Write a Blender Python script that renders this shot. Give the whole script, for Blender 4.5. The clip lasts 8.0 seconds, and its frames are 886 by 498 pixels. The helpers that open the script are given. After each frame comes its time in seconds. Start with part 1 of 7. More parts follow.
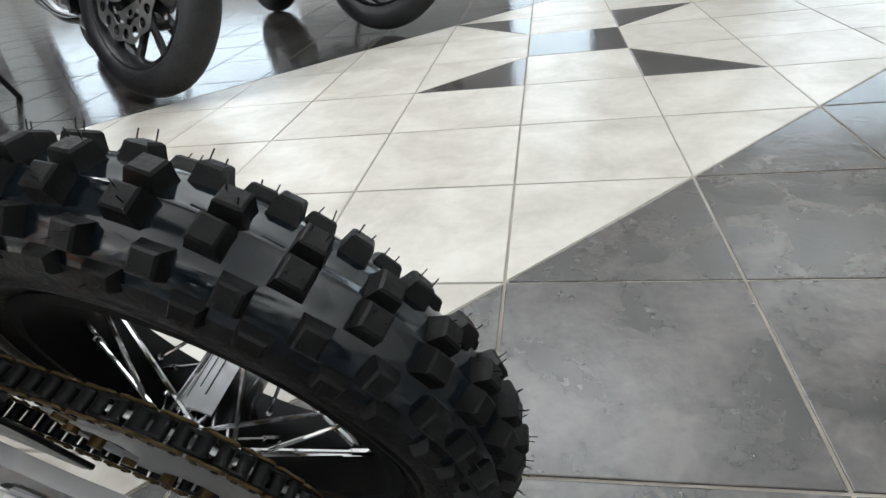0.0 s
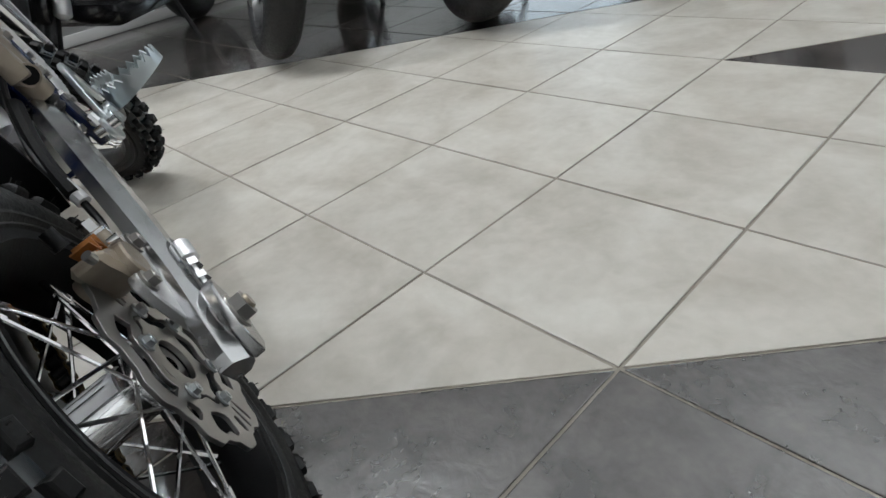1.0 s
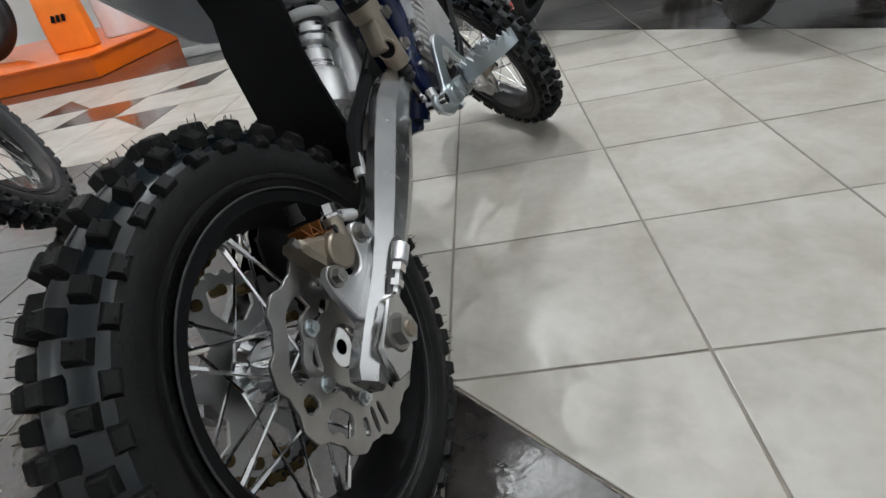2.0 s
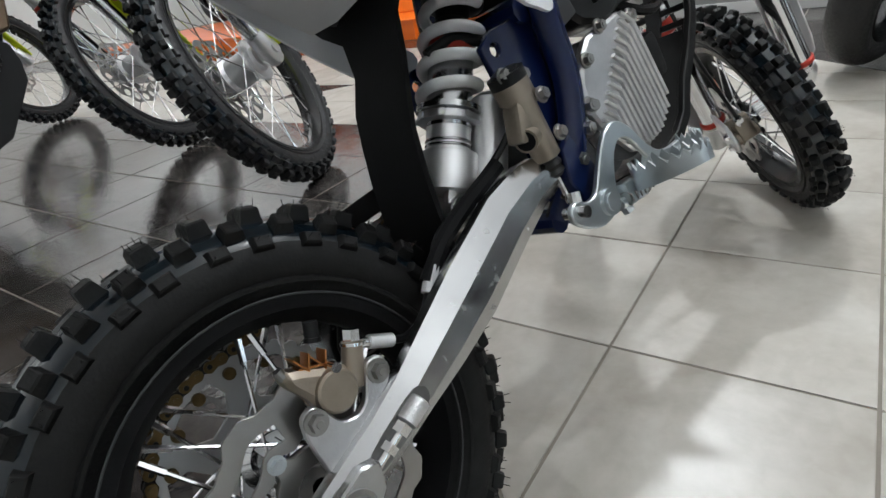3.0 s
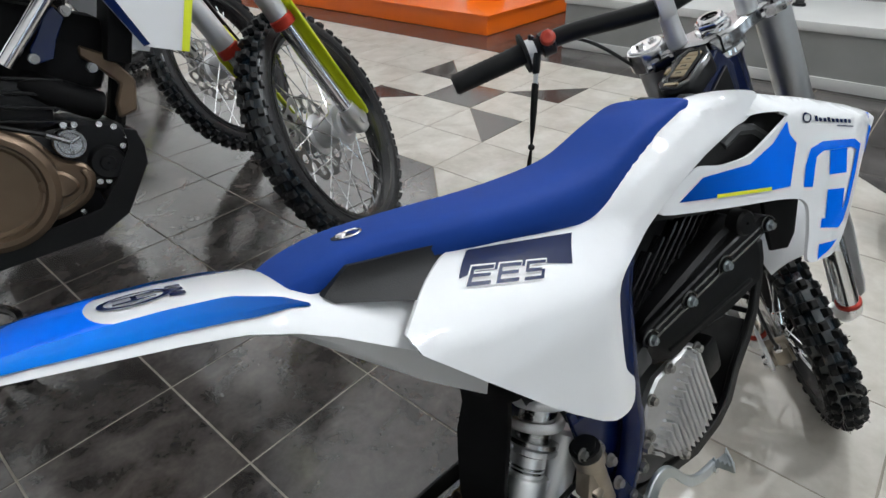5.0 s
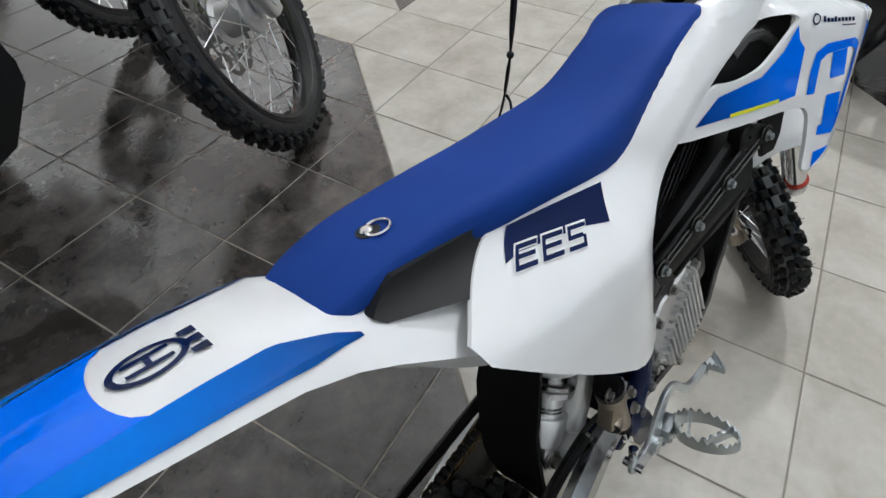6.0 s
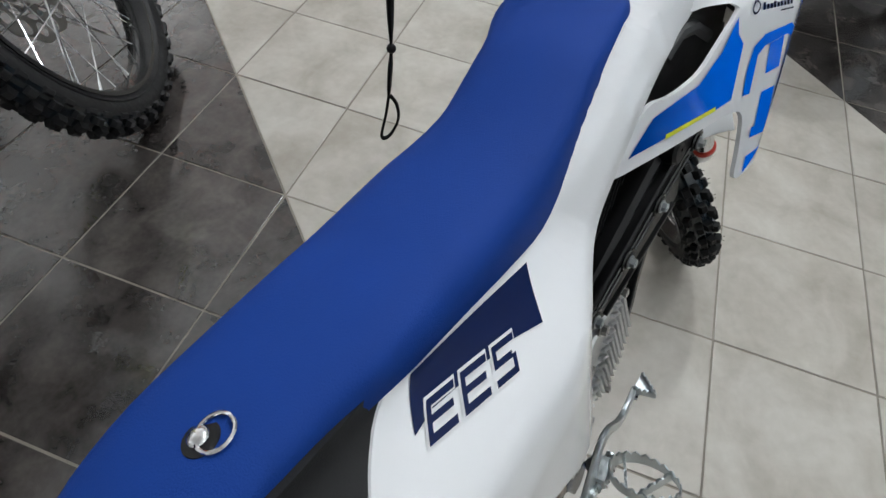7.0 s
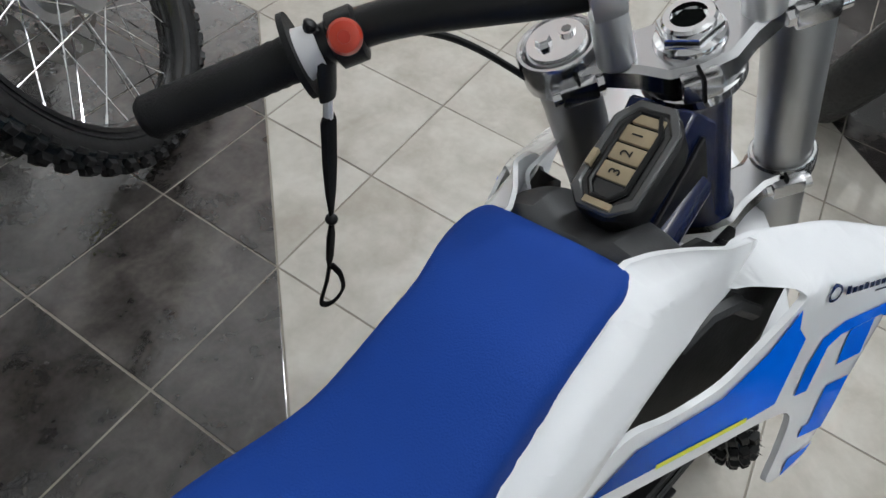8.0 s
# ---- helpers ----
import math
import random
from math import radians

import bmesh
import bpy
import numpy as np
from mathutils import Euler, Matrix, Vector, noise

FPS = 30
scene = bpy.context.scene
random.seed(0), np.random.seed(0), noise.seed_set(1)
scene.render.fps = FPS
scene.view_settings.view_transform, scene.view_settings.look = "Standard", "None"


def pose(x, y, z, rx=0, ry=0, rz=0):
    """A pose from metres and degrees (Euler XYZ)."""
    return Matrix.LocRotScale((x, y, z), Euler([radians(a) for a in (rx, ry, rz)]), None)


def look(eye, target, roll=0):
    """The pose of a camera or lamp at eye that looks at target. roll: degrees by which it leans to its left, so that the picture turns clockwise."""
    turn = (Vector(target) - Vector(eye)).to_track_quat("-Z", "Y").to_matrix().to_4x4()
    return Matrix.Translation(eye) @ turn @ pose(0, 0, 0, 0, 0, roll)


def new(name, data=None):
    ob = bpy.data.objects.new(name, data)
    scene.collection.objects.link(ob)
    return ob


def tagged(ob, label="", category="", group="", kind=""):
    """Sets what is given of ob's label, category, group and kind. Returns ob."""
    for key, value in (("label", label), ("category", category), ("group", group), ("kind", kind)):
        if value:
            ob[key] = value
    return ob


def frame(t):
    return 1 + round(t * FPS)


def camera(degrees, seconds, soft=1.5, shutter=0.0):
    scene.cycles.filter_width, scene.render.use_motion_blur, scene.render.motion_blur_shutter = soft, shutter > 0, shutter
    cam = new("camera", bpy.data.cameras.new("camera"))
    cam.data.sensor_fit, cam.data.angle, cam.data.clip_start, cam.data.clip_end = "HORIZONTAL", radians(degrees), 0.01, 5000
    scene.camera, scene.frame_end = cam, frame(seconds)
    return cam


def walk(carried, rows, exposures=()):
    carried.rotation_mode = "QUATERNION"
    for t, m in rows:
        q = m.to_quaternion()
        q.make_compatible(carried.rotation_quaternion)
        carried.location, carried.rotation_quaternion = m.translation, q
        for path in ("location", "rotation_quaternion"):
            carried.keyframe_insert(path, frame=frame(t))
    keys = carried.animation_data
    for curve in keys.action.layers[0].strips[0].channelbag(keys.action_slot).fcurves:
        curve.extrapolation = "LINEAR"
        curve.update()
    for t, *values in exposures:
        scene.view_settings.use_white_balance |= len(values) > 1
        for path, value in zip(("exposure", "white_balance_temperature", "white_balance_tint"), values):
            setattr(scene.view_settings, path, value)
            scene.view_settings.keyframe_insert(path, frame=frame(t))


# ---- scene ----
cam = camera(75.5, 8.0)
PATH = [
    (0, (-0.366, 0.63, 0.45), (0.014, -1.034, -0.592), -8.1),
    (0.5, (-0.473, 0.521, 0.459), (0.365, -0.931, -0.632), -9.5),
    (1, (-0.525, 0.367, 0.455), (0.792, -0.655, -0.65), -11.8),
    (1.5, (-0.514, 0.278, 0.449), (1.129, -0.126, -0.618), -13.2),
    (1.7, (-0.518, 0.24, 0.467), (1.185, 0.13, -0.576), -13.6),
    (2.8, (-0.342, 0.09, 0.488), (1.128, 1.067, -0.455), -11.1),
    (3, (-0.316, 0.073, 0.516), (1.079, 1.175, -0.4), -10.2),
    (3.5, (-0.287, 0.04, 0.591), (1.022, 1.28, -0.276), -7.9),
    (4, (-0.277, 0.049, 0.705), (1.044, 1.271, -0.167), -6.2),
    (4.5, (-0.271, 0.101, 0.832), (1.066, 1.269, -0.091), -3.3),
    (5, (-0.27, 0.165, 0.913), (0.988, 1.276, -0.174), -1.5),
    (5.2, (-0.276, 0.19, 0.933), (0.943, 1.254, -0.242), -1.2),
    (6.3, (-0.209, 0.365, 0.952), (0.95, 0.893, -0.59), 1.2),
    (6.5, (-0.181, 0.389, 0.947), (0.978, 0.817, -0.625), 2.6),
    (7, (-0.065, 0.39, 0.936), (1.082, 0.659, -0.681), 8.0),
    (7.5, (0.084, 0.365, 0.944), (1.227, 0.754, -0.65), 8.8),
    (8, (0.191, 0.394, 0.934), (1.285, 0.863, -0.673), 11.0),
]
# the clip's camera darkens its picture in the first second
EXPOSURES = [(0, 0.24), (0.5, -0.10), (1.0, -0.45), (1.7, -0.55), (3.0, -0.44), (3.5, -0.46), (5.0, -0.56), (6.5, -0.84), (7.5, -0.90), (8.0, -0.82)]
walk(cam, [(t, look(eye, target, roll)) for t, eye, target, roll in PATH], exposures=EXPOSURES)

# ---------------------------------------------------------------- light
world = bpy.data.worlds.new("world")
scene.world = world
world.use_nodes = True
world.node_tree.nodes["Background"].inputs[0].default_value = (0.85, 0.9, 1.0, 1)
world.node_tree.nodes["Background"].inputs[1].default_value = 0.15
CEIL = 3.3
# two small hanging spots ahead of the small bike throw its crisp shadows
for x, y, power in ((1.2, -0.33, 82), (2.6, 0.6, 185)):
    lamp = bpy.data.lights.new("hanging_lamp", "POINT")
    lamp.shadow_soft_size, lamp.color, lamp.energy = 0.04, (0.91, 0.955, 1.0), power
    new("hanging_lamp", lamp).matrix_world = pose(x, y, CEIL - 0.55)
# unseen fill lamps, added to brighten the white ceiling of the whole hall
CEILING_FILLS = [(x, y, power) for y, power in ((-5.0, 44), (-1.4, 28), (2.8, 30), (5.8, 88), (8.6, 80)) for x in (-3.0, 1.4, 5.0)] + [(-0.4, -2.7, 80)]
for x, y, power in CEILING_FILLS:
    lamp = bpy.data.lights.new("ceiling_fill", "AREA")
    lamp.shape, lamp.size, lamp.color, lamp.energy = "DISK", 0.4, (0.90, 0.95, 1.0), power
    new("ceiling_fill", lamp).matrix_world = pose(x, y, CEIL - 1.5, 180)

# ---------------------------------------------------------------- materials


def material(name, color, rough=0.5, metal=0.0, coat=0.0, vary=0.0, scale=8.0, bump=0.0, bump_scale=200.0, rough_vary=0.0, sheen=0.0, per_piece=0.0, aniso=0.0, spec=0.5):
    """A surface with variation at two scales, fine relief and uneven gloss."""
    m = bpy.data.materials.new(name)
    m.use_nodes = True
    n, l = m.node_tree.nodes, m.node_tree.links
    p = n["Principled BSDF"]
    p.inputs["Base Color"].default_value = (*color, 1)
    p.inputs["Roughness"].default_value = rough
    p.inputs["Metallic"].default_value = metal
    p.inputs["Coat Weight"].default_value = coat
    p.inputs["Coat Roughness"].default_value = 0.04
    p.inputs["Sheen Weight"].default_value = sheen
    p.inputs["Anisotropic"].default_value = aniso
    p.inputs["Specular IOR Level"].default_value = spec
    co = n.new("ShaderNodeTexCoord")
    big = n.new("ShaderNodeTexNoise")
    big.inputs["Scale"].default_value, big.inputs["Detail"].default_value = scale, 6
    l.new(co.outputs["Object"], big.inputs["Vector"])
    if vary or per_piece:
        ramp = n.new("ShaderNodeMapRange")
        ramp.inputs["From Min"].default_value, ramp.inputs["From Max"].default_value = 0.3, 0.7
        ramp.inputs["To Min"].default_value, ramp.inputs["To Max"].default_value = 1 - vary, 1 + vary
        l.new(big.outputs["Fac"], ramp.inputs["Value"])
        value = ramp.outputs["Result"]
        if per_piece:
            info = n.new("ShaderNodeObjectInfo")
            each = n.new("ShaderNodeMapRange")
            each.inputs["To Min"].default_value, each.inputs["To Max"].default_value = 1 - per_piece, 1 + per_piece
            l.new(info.outputs["Random"], each.inputs["Value"])
            mul = n.new("ShaderNodeMath")
            mul.operation = "MULTIPLY"
            l.new(value, mul.inputs[0]), l.new(each.outputs["Result"], mul.inputs[1])
            value = mul.outputs["Value"]
        mix = n.new("ShaderNodeVectorMath")
        mix.operation = "SCALE"
        mix.inputs[0].default_value = color
        l.new(value, mix.inputs["Scale"])
        l.new(mix.outputs["Vector"], p.inputs["Base Color"])
    if rough_vary:
        rr = n.new("ShaderNodeMapRange")
        rr.inputs["From Min"].default_value, rr.inputs["From Max"].default_value = 0.3, 0.7
        rr.inputs["To Min"].default_value, rr.inputs["To Max"].default_value = max(rough - rough_vary, 0.02), rough + rough_vary
        fine = n.new("ShaderNodeTexNoise")
        fine.inputs["Scale"].default_value, fine.inputs["Detail"].default_value = scale * 5, 8
        l.new(co.outputs["Object"], fine.inputs["Vector"])
        l.new(fine.outputs["Fac"], rr.inputs["Value"])
        l.new(rr.outputs["Result"], p.inputs["Roughness"])
    if bump:
        grain = n.new("ShaderNodeTexNoise")
        grain.inputs["Scale"].default_value, grain.inputs["Detail"].default_value = bump_scale, 4
        l.new(co.outputs["Object"], grain.inputs["Vector"])
        relief = n.new("ShaderNodeBump")
        relief.inputs["Strength"].default_value, relief.inputs["Distance"].default_value = bump, 0.002
        l.new(grain.outputs["Fac"], relief.inputs["Height"])
        l.new(relief.outputs["Normal"], p.inputs["Normal"])
    return m


def tile_material(name, dark, light, rough, pits, per_piece, size=7.0):
    """Glazed floor tile: cloudy mottling, darker veins, shallow pits and uneven gloss, laid over the whole floor and shifted tile by tile."""
    m = bpy.data.materials.new(name)
    m.use_nodes = True
    n, l = m.node_tree.nodes, m.node_tree.links
    p = n["Principled BSDF"]
    geo, info = n.new("ShaderNodeNewGeometry"), n.new("ShaderNodeObjectInfo")
    shift = n.new("ShaderNodeMath")
    shift.operation = "MULTIPLY"
    shift.inputs[1].default_value = 7.0
    l.new(info.outputs["Random"], shift.inputs[0])
    comb = n.new("ShaderNodeCombineXYZ")
    l.new(shift.outputs["Value"], comb.inputs["Z"])
    add = n.new("ShaderNodeVectorMath")
    l.new(geo.outputs["Position"], add.inputs[0]), l.new(comb.outputs["Vector"], add.inputs[1])

    def noise_at(scale, detail, distortion=0.0):
        t = n.new("ShaderNodeTexNoise")
        t.inputs["Scale"].default_value, t.inputs["Detail"].default_value, t.inputs["Distortion"].default_value = scale, detail, distortion
        l.new(add.outputs["Vector"], t.inputs["Vector"])
        return t.outputs["Fac"]

    cloud = noise_at(size, 8, 0.6)
    grain = noise_at(size * 7, 6, 0.3)
    blend = n.new("ShaderNodeMath")
    blend.operation = "MULTIPLY_ADD"
    blend.inputs[1].default_value = 0.28
    l.new(grain, blend.inputs[0]), l.new(cloud, blend.inputs[2])
    ramp = n.new("ShaderNodeValToRGB")
    ramp.color_ramp.elements[0].position, ramp.color_ramp.elements[1].position = 0.42, 0.86
    ramp.color_ramp.elements[0].color, ramp.color_ramp.elements[1].color = (*dark, 1), (*light, 1)
    l.new(blend.outputs["Value"], ramp.inputs["Fac"])
    each = n.new("ShaderNodeMapRange")
    each.inputs["To Min"].default_value, each.inputs["To Max"].default_value = 1 - per_piece, 1 + per_piece
    l.new(info.outputs["Random"], each.inputs["Value"])
    mul = n.new("ShaderNodeVectorMath")
    mul.operation = "SCALE"
    l.new(ramp.outputs["Color"], mul.inputs[0]), l.new(each.outputs["Result"], mul.inputs["Scale"])
    l.new(mul.outputs["Vector"], p.inputs["Base Color"])
    rr = n.new("ShaderNodeMapRange")
    rr.inputs["From Min"].default_value, rr.inputs["From Max"].default_value = 0.35, 0.7
    rr.inputs["To Min"].default_value, rr.inputs["To Max"].default_value = rough[0], rough[1]
    l.new(noise_at(16.0, 8, 0.4), rr.inputs["Value"])
    l.new(rr.outputs["Result"], p.inputs["Roughness"])
    relief = n.new("ShaderNodeBump")
    relief.inputs["Strength"].default_value, relief.inputs["Distance"].default_value = pits, 0.004
    rough_face = n.new("ShaderNodeMath")
    rough_face.operation = "MULTIPLY_ADD"
    rough_face.inputs[1].default_value = 0.30
    l.new(noise_at(110.0, 3, 0.3), rough_face.inputs[0]), l.new(noise_at(38.0, 3, 1.6), rough_face.inputs[2])
    l.new(rough_face.outputs["Value"], relief.inputs["Height"])
    l.new(relief.outputs["Normal"], p.inputs["Normal"])
    return m


TILE_WHITE = tile_material("glazed_white_tile", (0.355, 0.325, 0.278), (0.535, 0.512, 0.466), (0.315, 0.32), 0.010, 0.03)
TILE_DARK = tile_material("glazed_slate_tile", (0.012, 0.010, 0.0095), (0.088, 0.078, 0.073), (0.07, 0.16), 0.095, 0.14, 12.0)
TILE_DARK.node_tree.nodes["Principled BSDF"].inputs["Specular IOR Level"].default_value = 0.95
TILE_WHITE.node_tree.nodes["Principled BSDF"].inputs["Specular IOR Level"].default_value = 0.5
GROUT = material("grout", (0.25, 0.225, 0.19), 0.85, vary=0.15, scale=14, bump=0.3)
WHITE = material("gloss_white_plastic", (0.80, 0.81, 0.83), 0.07, coat=0.4, vary=0.02, scale=6, spec=0.4)
WHITE_MATT = material("satin_white_plastic", (0.62, 0.62, 0.63), 0.42, vary=0.05, scale=9, bump=0.08, bump_scale=500)
SEAT = material("blue_seat_cover", (0.007, 0.045, 0.260), 0.66, vary=0.06, scale=12, bump=0.25, bump_scale=900, spec=0.15)
BLUE = material("bright_blue_film", (0.0, 0.16, 0.90), 0.07, spec=0.18, vary=0.05, scale=4)
NAVY = material("navy_film", (0.003, 0.011, 0.060), 0.08, spec=0.22, vary=0.1, scale=10)


def fade_film(name, x0, x1, bright=(0.0, 0.16, 0.90)):
    """Printed film that fades from deep to bright blue along the bike."""
    m = material(name, (0.0, 0.16, 0.88), 0.07, spec=0.18)
    n, l = m.node_tree.nodes, m.node_tree.links
    co, split, span, ramp = n.new("ShaderNodeTexCoord"), n.new("ShaderNodeSeparateXYZ"), n.new("ShaderNodeMapRange"), n.new("ShaderNodeValToRGB")
    span.inputs["From Min"].default_value, span.inputs["From Max"].default_value = x0, x1
    ramp.color_ramp.elements[0].color, ramp.color_ramp.elements[1].color = (0.0, 0.028, 0.17, 1), (*bright, 1)
    l.new(co.outputs["Object"], split.inputs[0]), l.new(split.outputs["X"], span.inputs["Value"])
    l.new(span.outputs["Result"], ramp.inputs["Fac"]), l.new(ramp.outputs["Color"], n["Principled BSDF"].inputs["Base Color"])
    return m


SHROUD_FILM = fade_film("fading_blue_shroud_film", 0.455, 0.585)
FENDER_FILM = fade_film("fading_blue_fender_film", 0.060, -0.085, (0.0, 0.18, 0.74))
YELLOW = material("yellow_plastic", (0.72, 0.80, 0.03), 0.3, coat=0.3, vary=0.05, scale=8)
RUBBER = material("tyre_rubber", (0.010, 0.010, 0.011), 0.52, spec=0.35, vary=0.35, scale=25, bump=0.25, bump_scale=350, rough_vary=0.14)
CARCASS = material("glossy_tyre_carcass", (0.003, 0.007, 0.011), 0.12, spec=0.6, vary=0.3, scale=30, rough_vary=0.06)
RUBBER_NEW = material("new_tyre_rubber", (0.0070, 0.0070, 0.0070), 0.48, spec=0.22, vary=0.35, scale=60, bump=0.2, bump_scale=400, rough_vary=0.10)
GRIP = material("grip_rubber", (0.006, 0.006, 0.0065), 0.6, spec=0.25, vary=0.2, scale=40, bump=0.3, bump_scale=700)
BLACK = material("black_plastic", (0.005, 0.005, 0.0055), 0.36, spec=0.30, vary=0.2, scale=14, bump=0.12, bump_scale=600, rough_vary=0.08)
BLACK_MATT = material("matt_black_plastic", (0.004, 0.004, 0.0045), 0.6, spec=0.14, vary=0.2, scale=14, bump=0.15, bump_scale=500)
BLACK_GLOSS = material("gloss_black_paint", (0.009, 0.009, 0.010), 0.24, coat=0.25, vary=0.2, scale=10)
GREY_PLASTIC = material("dark_grey_plastic", (0.036, 0.037, 0.039), 0.5, vary=0.12, scale=14, bump=0.15, bump_scale=700)
BEZEL = material("glossy_grey_bezel", (0.055, 0.056, 0.058), 0.16, coat=0.6, vary=0.08, scale=20)
INSERT = material("charcoal_plastic", (0.016, 0.016, 0.017), 0.5, spec=0.25, vary=0.12, scale=14, bump=0.15, bump_scale=700)
ALU = material("brushed_aluminium", (0.46, 0.46, 0.465), 0.22, metal=1.0, vary=0.10, scale=14, rough_vary=0.07)
SATIN_ALU = material("satin_aluminium", (0.84, 0.84, 0.85), 0.44, metal=1.0, vary=0.03, scale=20)
CAST = material("cast_aluminium", (0.68, 0.68, 0.69), 0.40, metal=1.0, vary=0.10, scale=30, bump=0.25, bump_scale=500, rough_vary=0.08)
POLISHED = material("polished_aluminium", (0.52, 0.52, 0.53), 0.20, metal=1.0, vary=0.05, scale=25, rough_vary=0.05)
SATIN = material("satin_grey_fork_tube", (0.50, 0.505, 0.51), 0.42, metal=1.0, vary=0.06, scale=16)
CHROME = material("chrome", (0.74, 0.74, 0.75), 0.10, metal=1.0, vary=0.05, scale=30)
ZINC = material("zinc_plated_steel", (0.56, 0.60, 0.62), 0.30, metal=1.0, vary=0.05, scale=24)
STEEL = material("ground_steel", (0.36, 0.35, 0.335), 0.34, metal=1.0, vary=0.10, scale=40)
DARK_STEEL = material("dark_oiled_steel", (0.20, 0.20, 0.20), 0.42, metal=1.0, vary=0.15, scale=40, rough_vary=0.06)
BRONZE = material("bronze_anodised_alloy", (0.34, 0.29, 0.235), 0.40, metal=0.85, vary=0.12, scale=35, bump=0.1, bump_scale=500, rough_vary=0.08)
GOLD = material("gold_chain_plate", (0.14, 0.098, 0.044), 0.5, metal=1.0, vary=0.25, scale=70, rough_vary=0.1)
COPPER = material("copper_pad_spring", (0.42, 0.17, 0.055), 0.35, metal=0.9, vary=0.12, scale=60)
RED = material("red_anodised_ring", (0.42, 0.035, 0.02), 0.3, metal=0.4, vary=0.1, scale=30)
RED_PLASTIC = material("red_plastic", (0.46, 0.035, 0.012), 0.32, coat=0.3, vary=0.08, scale=30)
FRAME_BLUE = material("dark_blue_frame_paint", (0.003, 0.009, 0.048), 0.26, coat=0.1, spec=0.35, vary=0.1, scale=12)
SPRING = material("white_spring_coating", (0.74, 0.74, 0.74), 0.34, coat=0.3, vary=0.05, scale=20)
ORANGE = material("orange_paint", (0.82, 0.145, 0.004), 0.34, coat=0.25, vary=0.05, scale=3)
ENGINE = material("brown_magnesium_cover", (0.150, 0.105, 0.070), 0.42, metal=0.7, vary=0.1, scale=16, bump=0.12, bump_scale=500)
TAN = material("tan_key_film", (0.34, 0.27, 0.17), 0.4, vary=0.1, scale=60)
WALL = material("grey_wall_panel", (0.25, 0.25, 0.25), 0.5, vary=0.08, scale=1.4, bump=0.05, bump_scale=120)
PLINTH = material("grey_plinth_stone", (0.21, 0.21, 0.205), 0.42, vary=0.14, scale=3.0, bump=0.06, bump_scale=160)
LEDGE = material("pale_stone_ledge", (0.48, 0.48, 0.47), 0.4, vary=0.06, scale=3.0)
PAINT = material("white_wall_paint", (0.74, 0.74, 0.72), 0.7, vary=0.03, scale=1.2, bump=0.05)
BRICK_RED = material("red_brown_panel", (0.26, 0.105, 0.075), 0.6, vary=0.1, scale=4, bump=0.1)

# ---------------------------------------------------------------- building blocks


def linked(name, bm, mat, angle=35.0):
    """One mesh object from a bmesh, smooth but for its sharp edges."""
    me = bpy.data.meshes.new(name)
    bmesh.ops.recalc_face_normals(bm, faces=bm.faces)
    bm.to_mesh(me)
    bm.free()
    me.materials.append(mat)
    me.polygons.foreach_set("use_smooth", [True] * len(me.polygons))
    me.set_sharp_from_angle(angle=radians(angle))
    return new(name, me)


def part(name, bm, mat, parent, label="", m=None, angle=35.0):
    ob = linked(name, bm, mat, angle)
    ob.parent = parent
    if m is not None:
        ob.matrix_basis = m
    return tagged(ob, label)


def again(ob, parent, m):
    """One more piece on the same mesh."""
    o = new(ob.name.split(".")[0], ob.data)
    o.parent, o.matrix_basis = parent, m
    if "label" in ob:
        o["label"] = ob["label"]
    return o


def thing(name, label, category, group="", m=None, kind=""):
    ob = new(name)
    ob.empty_display_size = 0.1
    if m is not None:
        ob.matrix_basis = m
    return tagged(ob, label, category, group, kind)


def basis(direction):
    """A turn that carries +z onto the direction."""
    return Vector(direction).normalized().to_track_quat("Z", "Y").to_matrix().to_4x4()


def cyl(bm, a, b, r, r2=None, n=16):
    a, b = Vector(a), Vector(b)
    m = Matrix.Translation((a + b) / 2) @ basis(b - a)
    bmesh.ops.create_cone(bm, cap_ends=True, segments=n, radius1=r, radius2=r if r2 is None else r2, depth=(b - a).length, matrix=m)
    return bm


def box(bm, c, s, rot=(0, 0, 0), bev=0.0, m=None):
    made = bmesh.ops.create_cube(bm, size=1.0, matrix=(m or Matrix()) @ pose(*c, *rot) @ Matrix.Diagonal((*s, 1)))
    if bev:
        edges = {e for v in made["verts"] for e in v.link_edges}
        bmesh.ops.bevel(bm, geom=list(edges), offset=bev, segments=2, affect="EDGES", profile=0.6)
    return bm


def ball(bm, c, r, n=12, s=(1, 1, 1)):
    bmesh.ops.create_uvsphere(bm, u_segments=n, v_segments=max(n // 2, 4), radius=r, matrix=Matrix.Translation(c) @ Matrix.Diagonal((*s, 1)))
    return bm


def curve(pts, per=6, closed=False):
    """A smooth line through the points."""
    pts = [Vector(p) for p in pts]
    k, out = len(pts), []
    for i in range(k if closed else k - 1):
        p0 = pts[(i - 1) % k] if closed or i else pts[0] * 2 - pts[1]
        p3 = pts[(i + 2) % k] if closed or i + 2 < k else pts[-1] * 2 - pts[-2]
        p1, p2 = pts[i], pts[(i + 1) % k]
        for j in range(per):
            t = j / per
            out.append(0.5 * (2 * p1 + (p2 - p0) * t + (2 * p0 - 5 * p1 + 4 * p2 - p3) * t * t + (3 * p1 - p0 - 3 * p2 + p3) * t ** 3))
    if not closed:
        out.append(pts[-1])
    return out


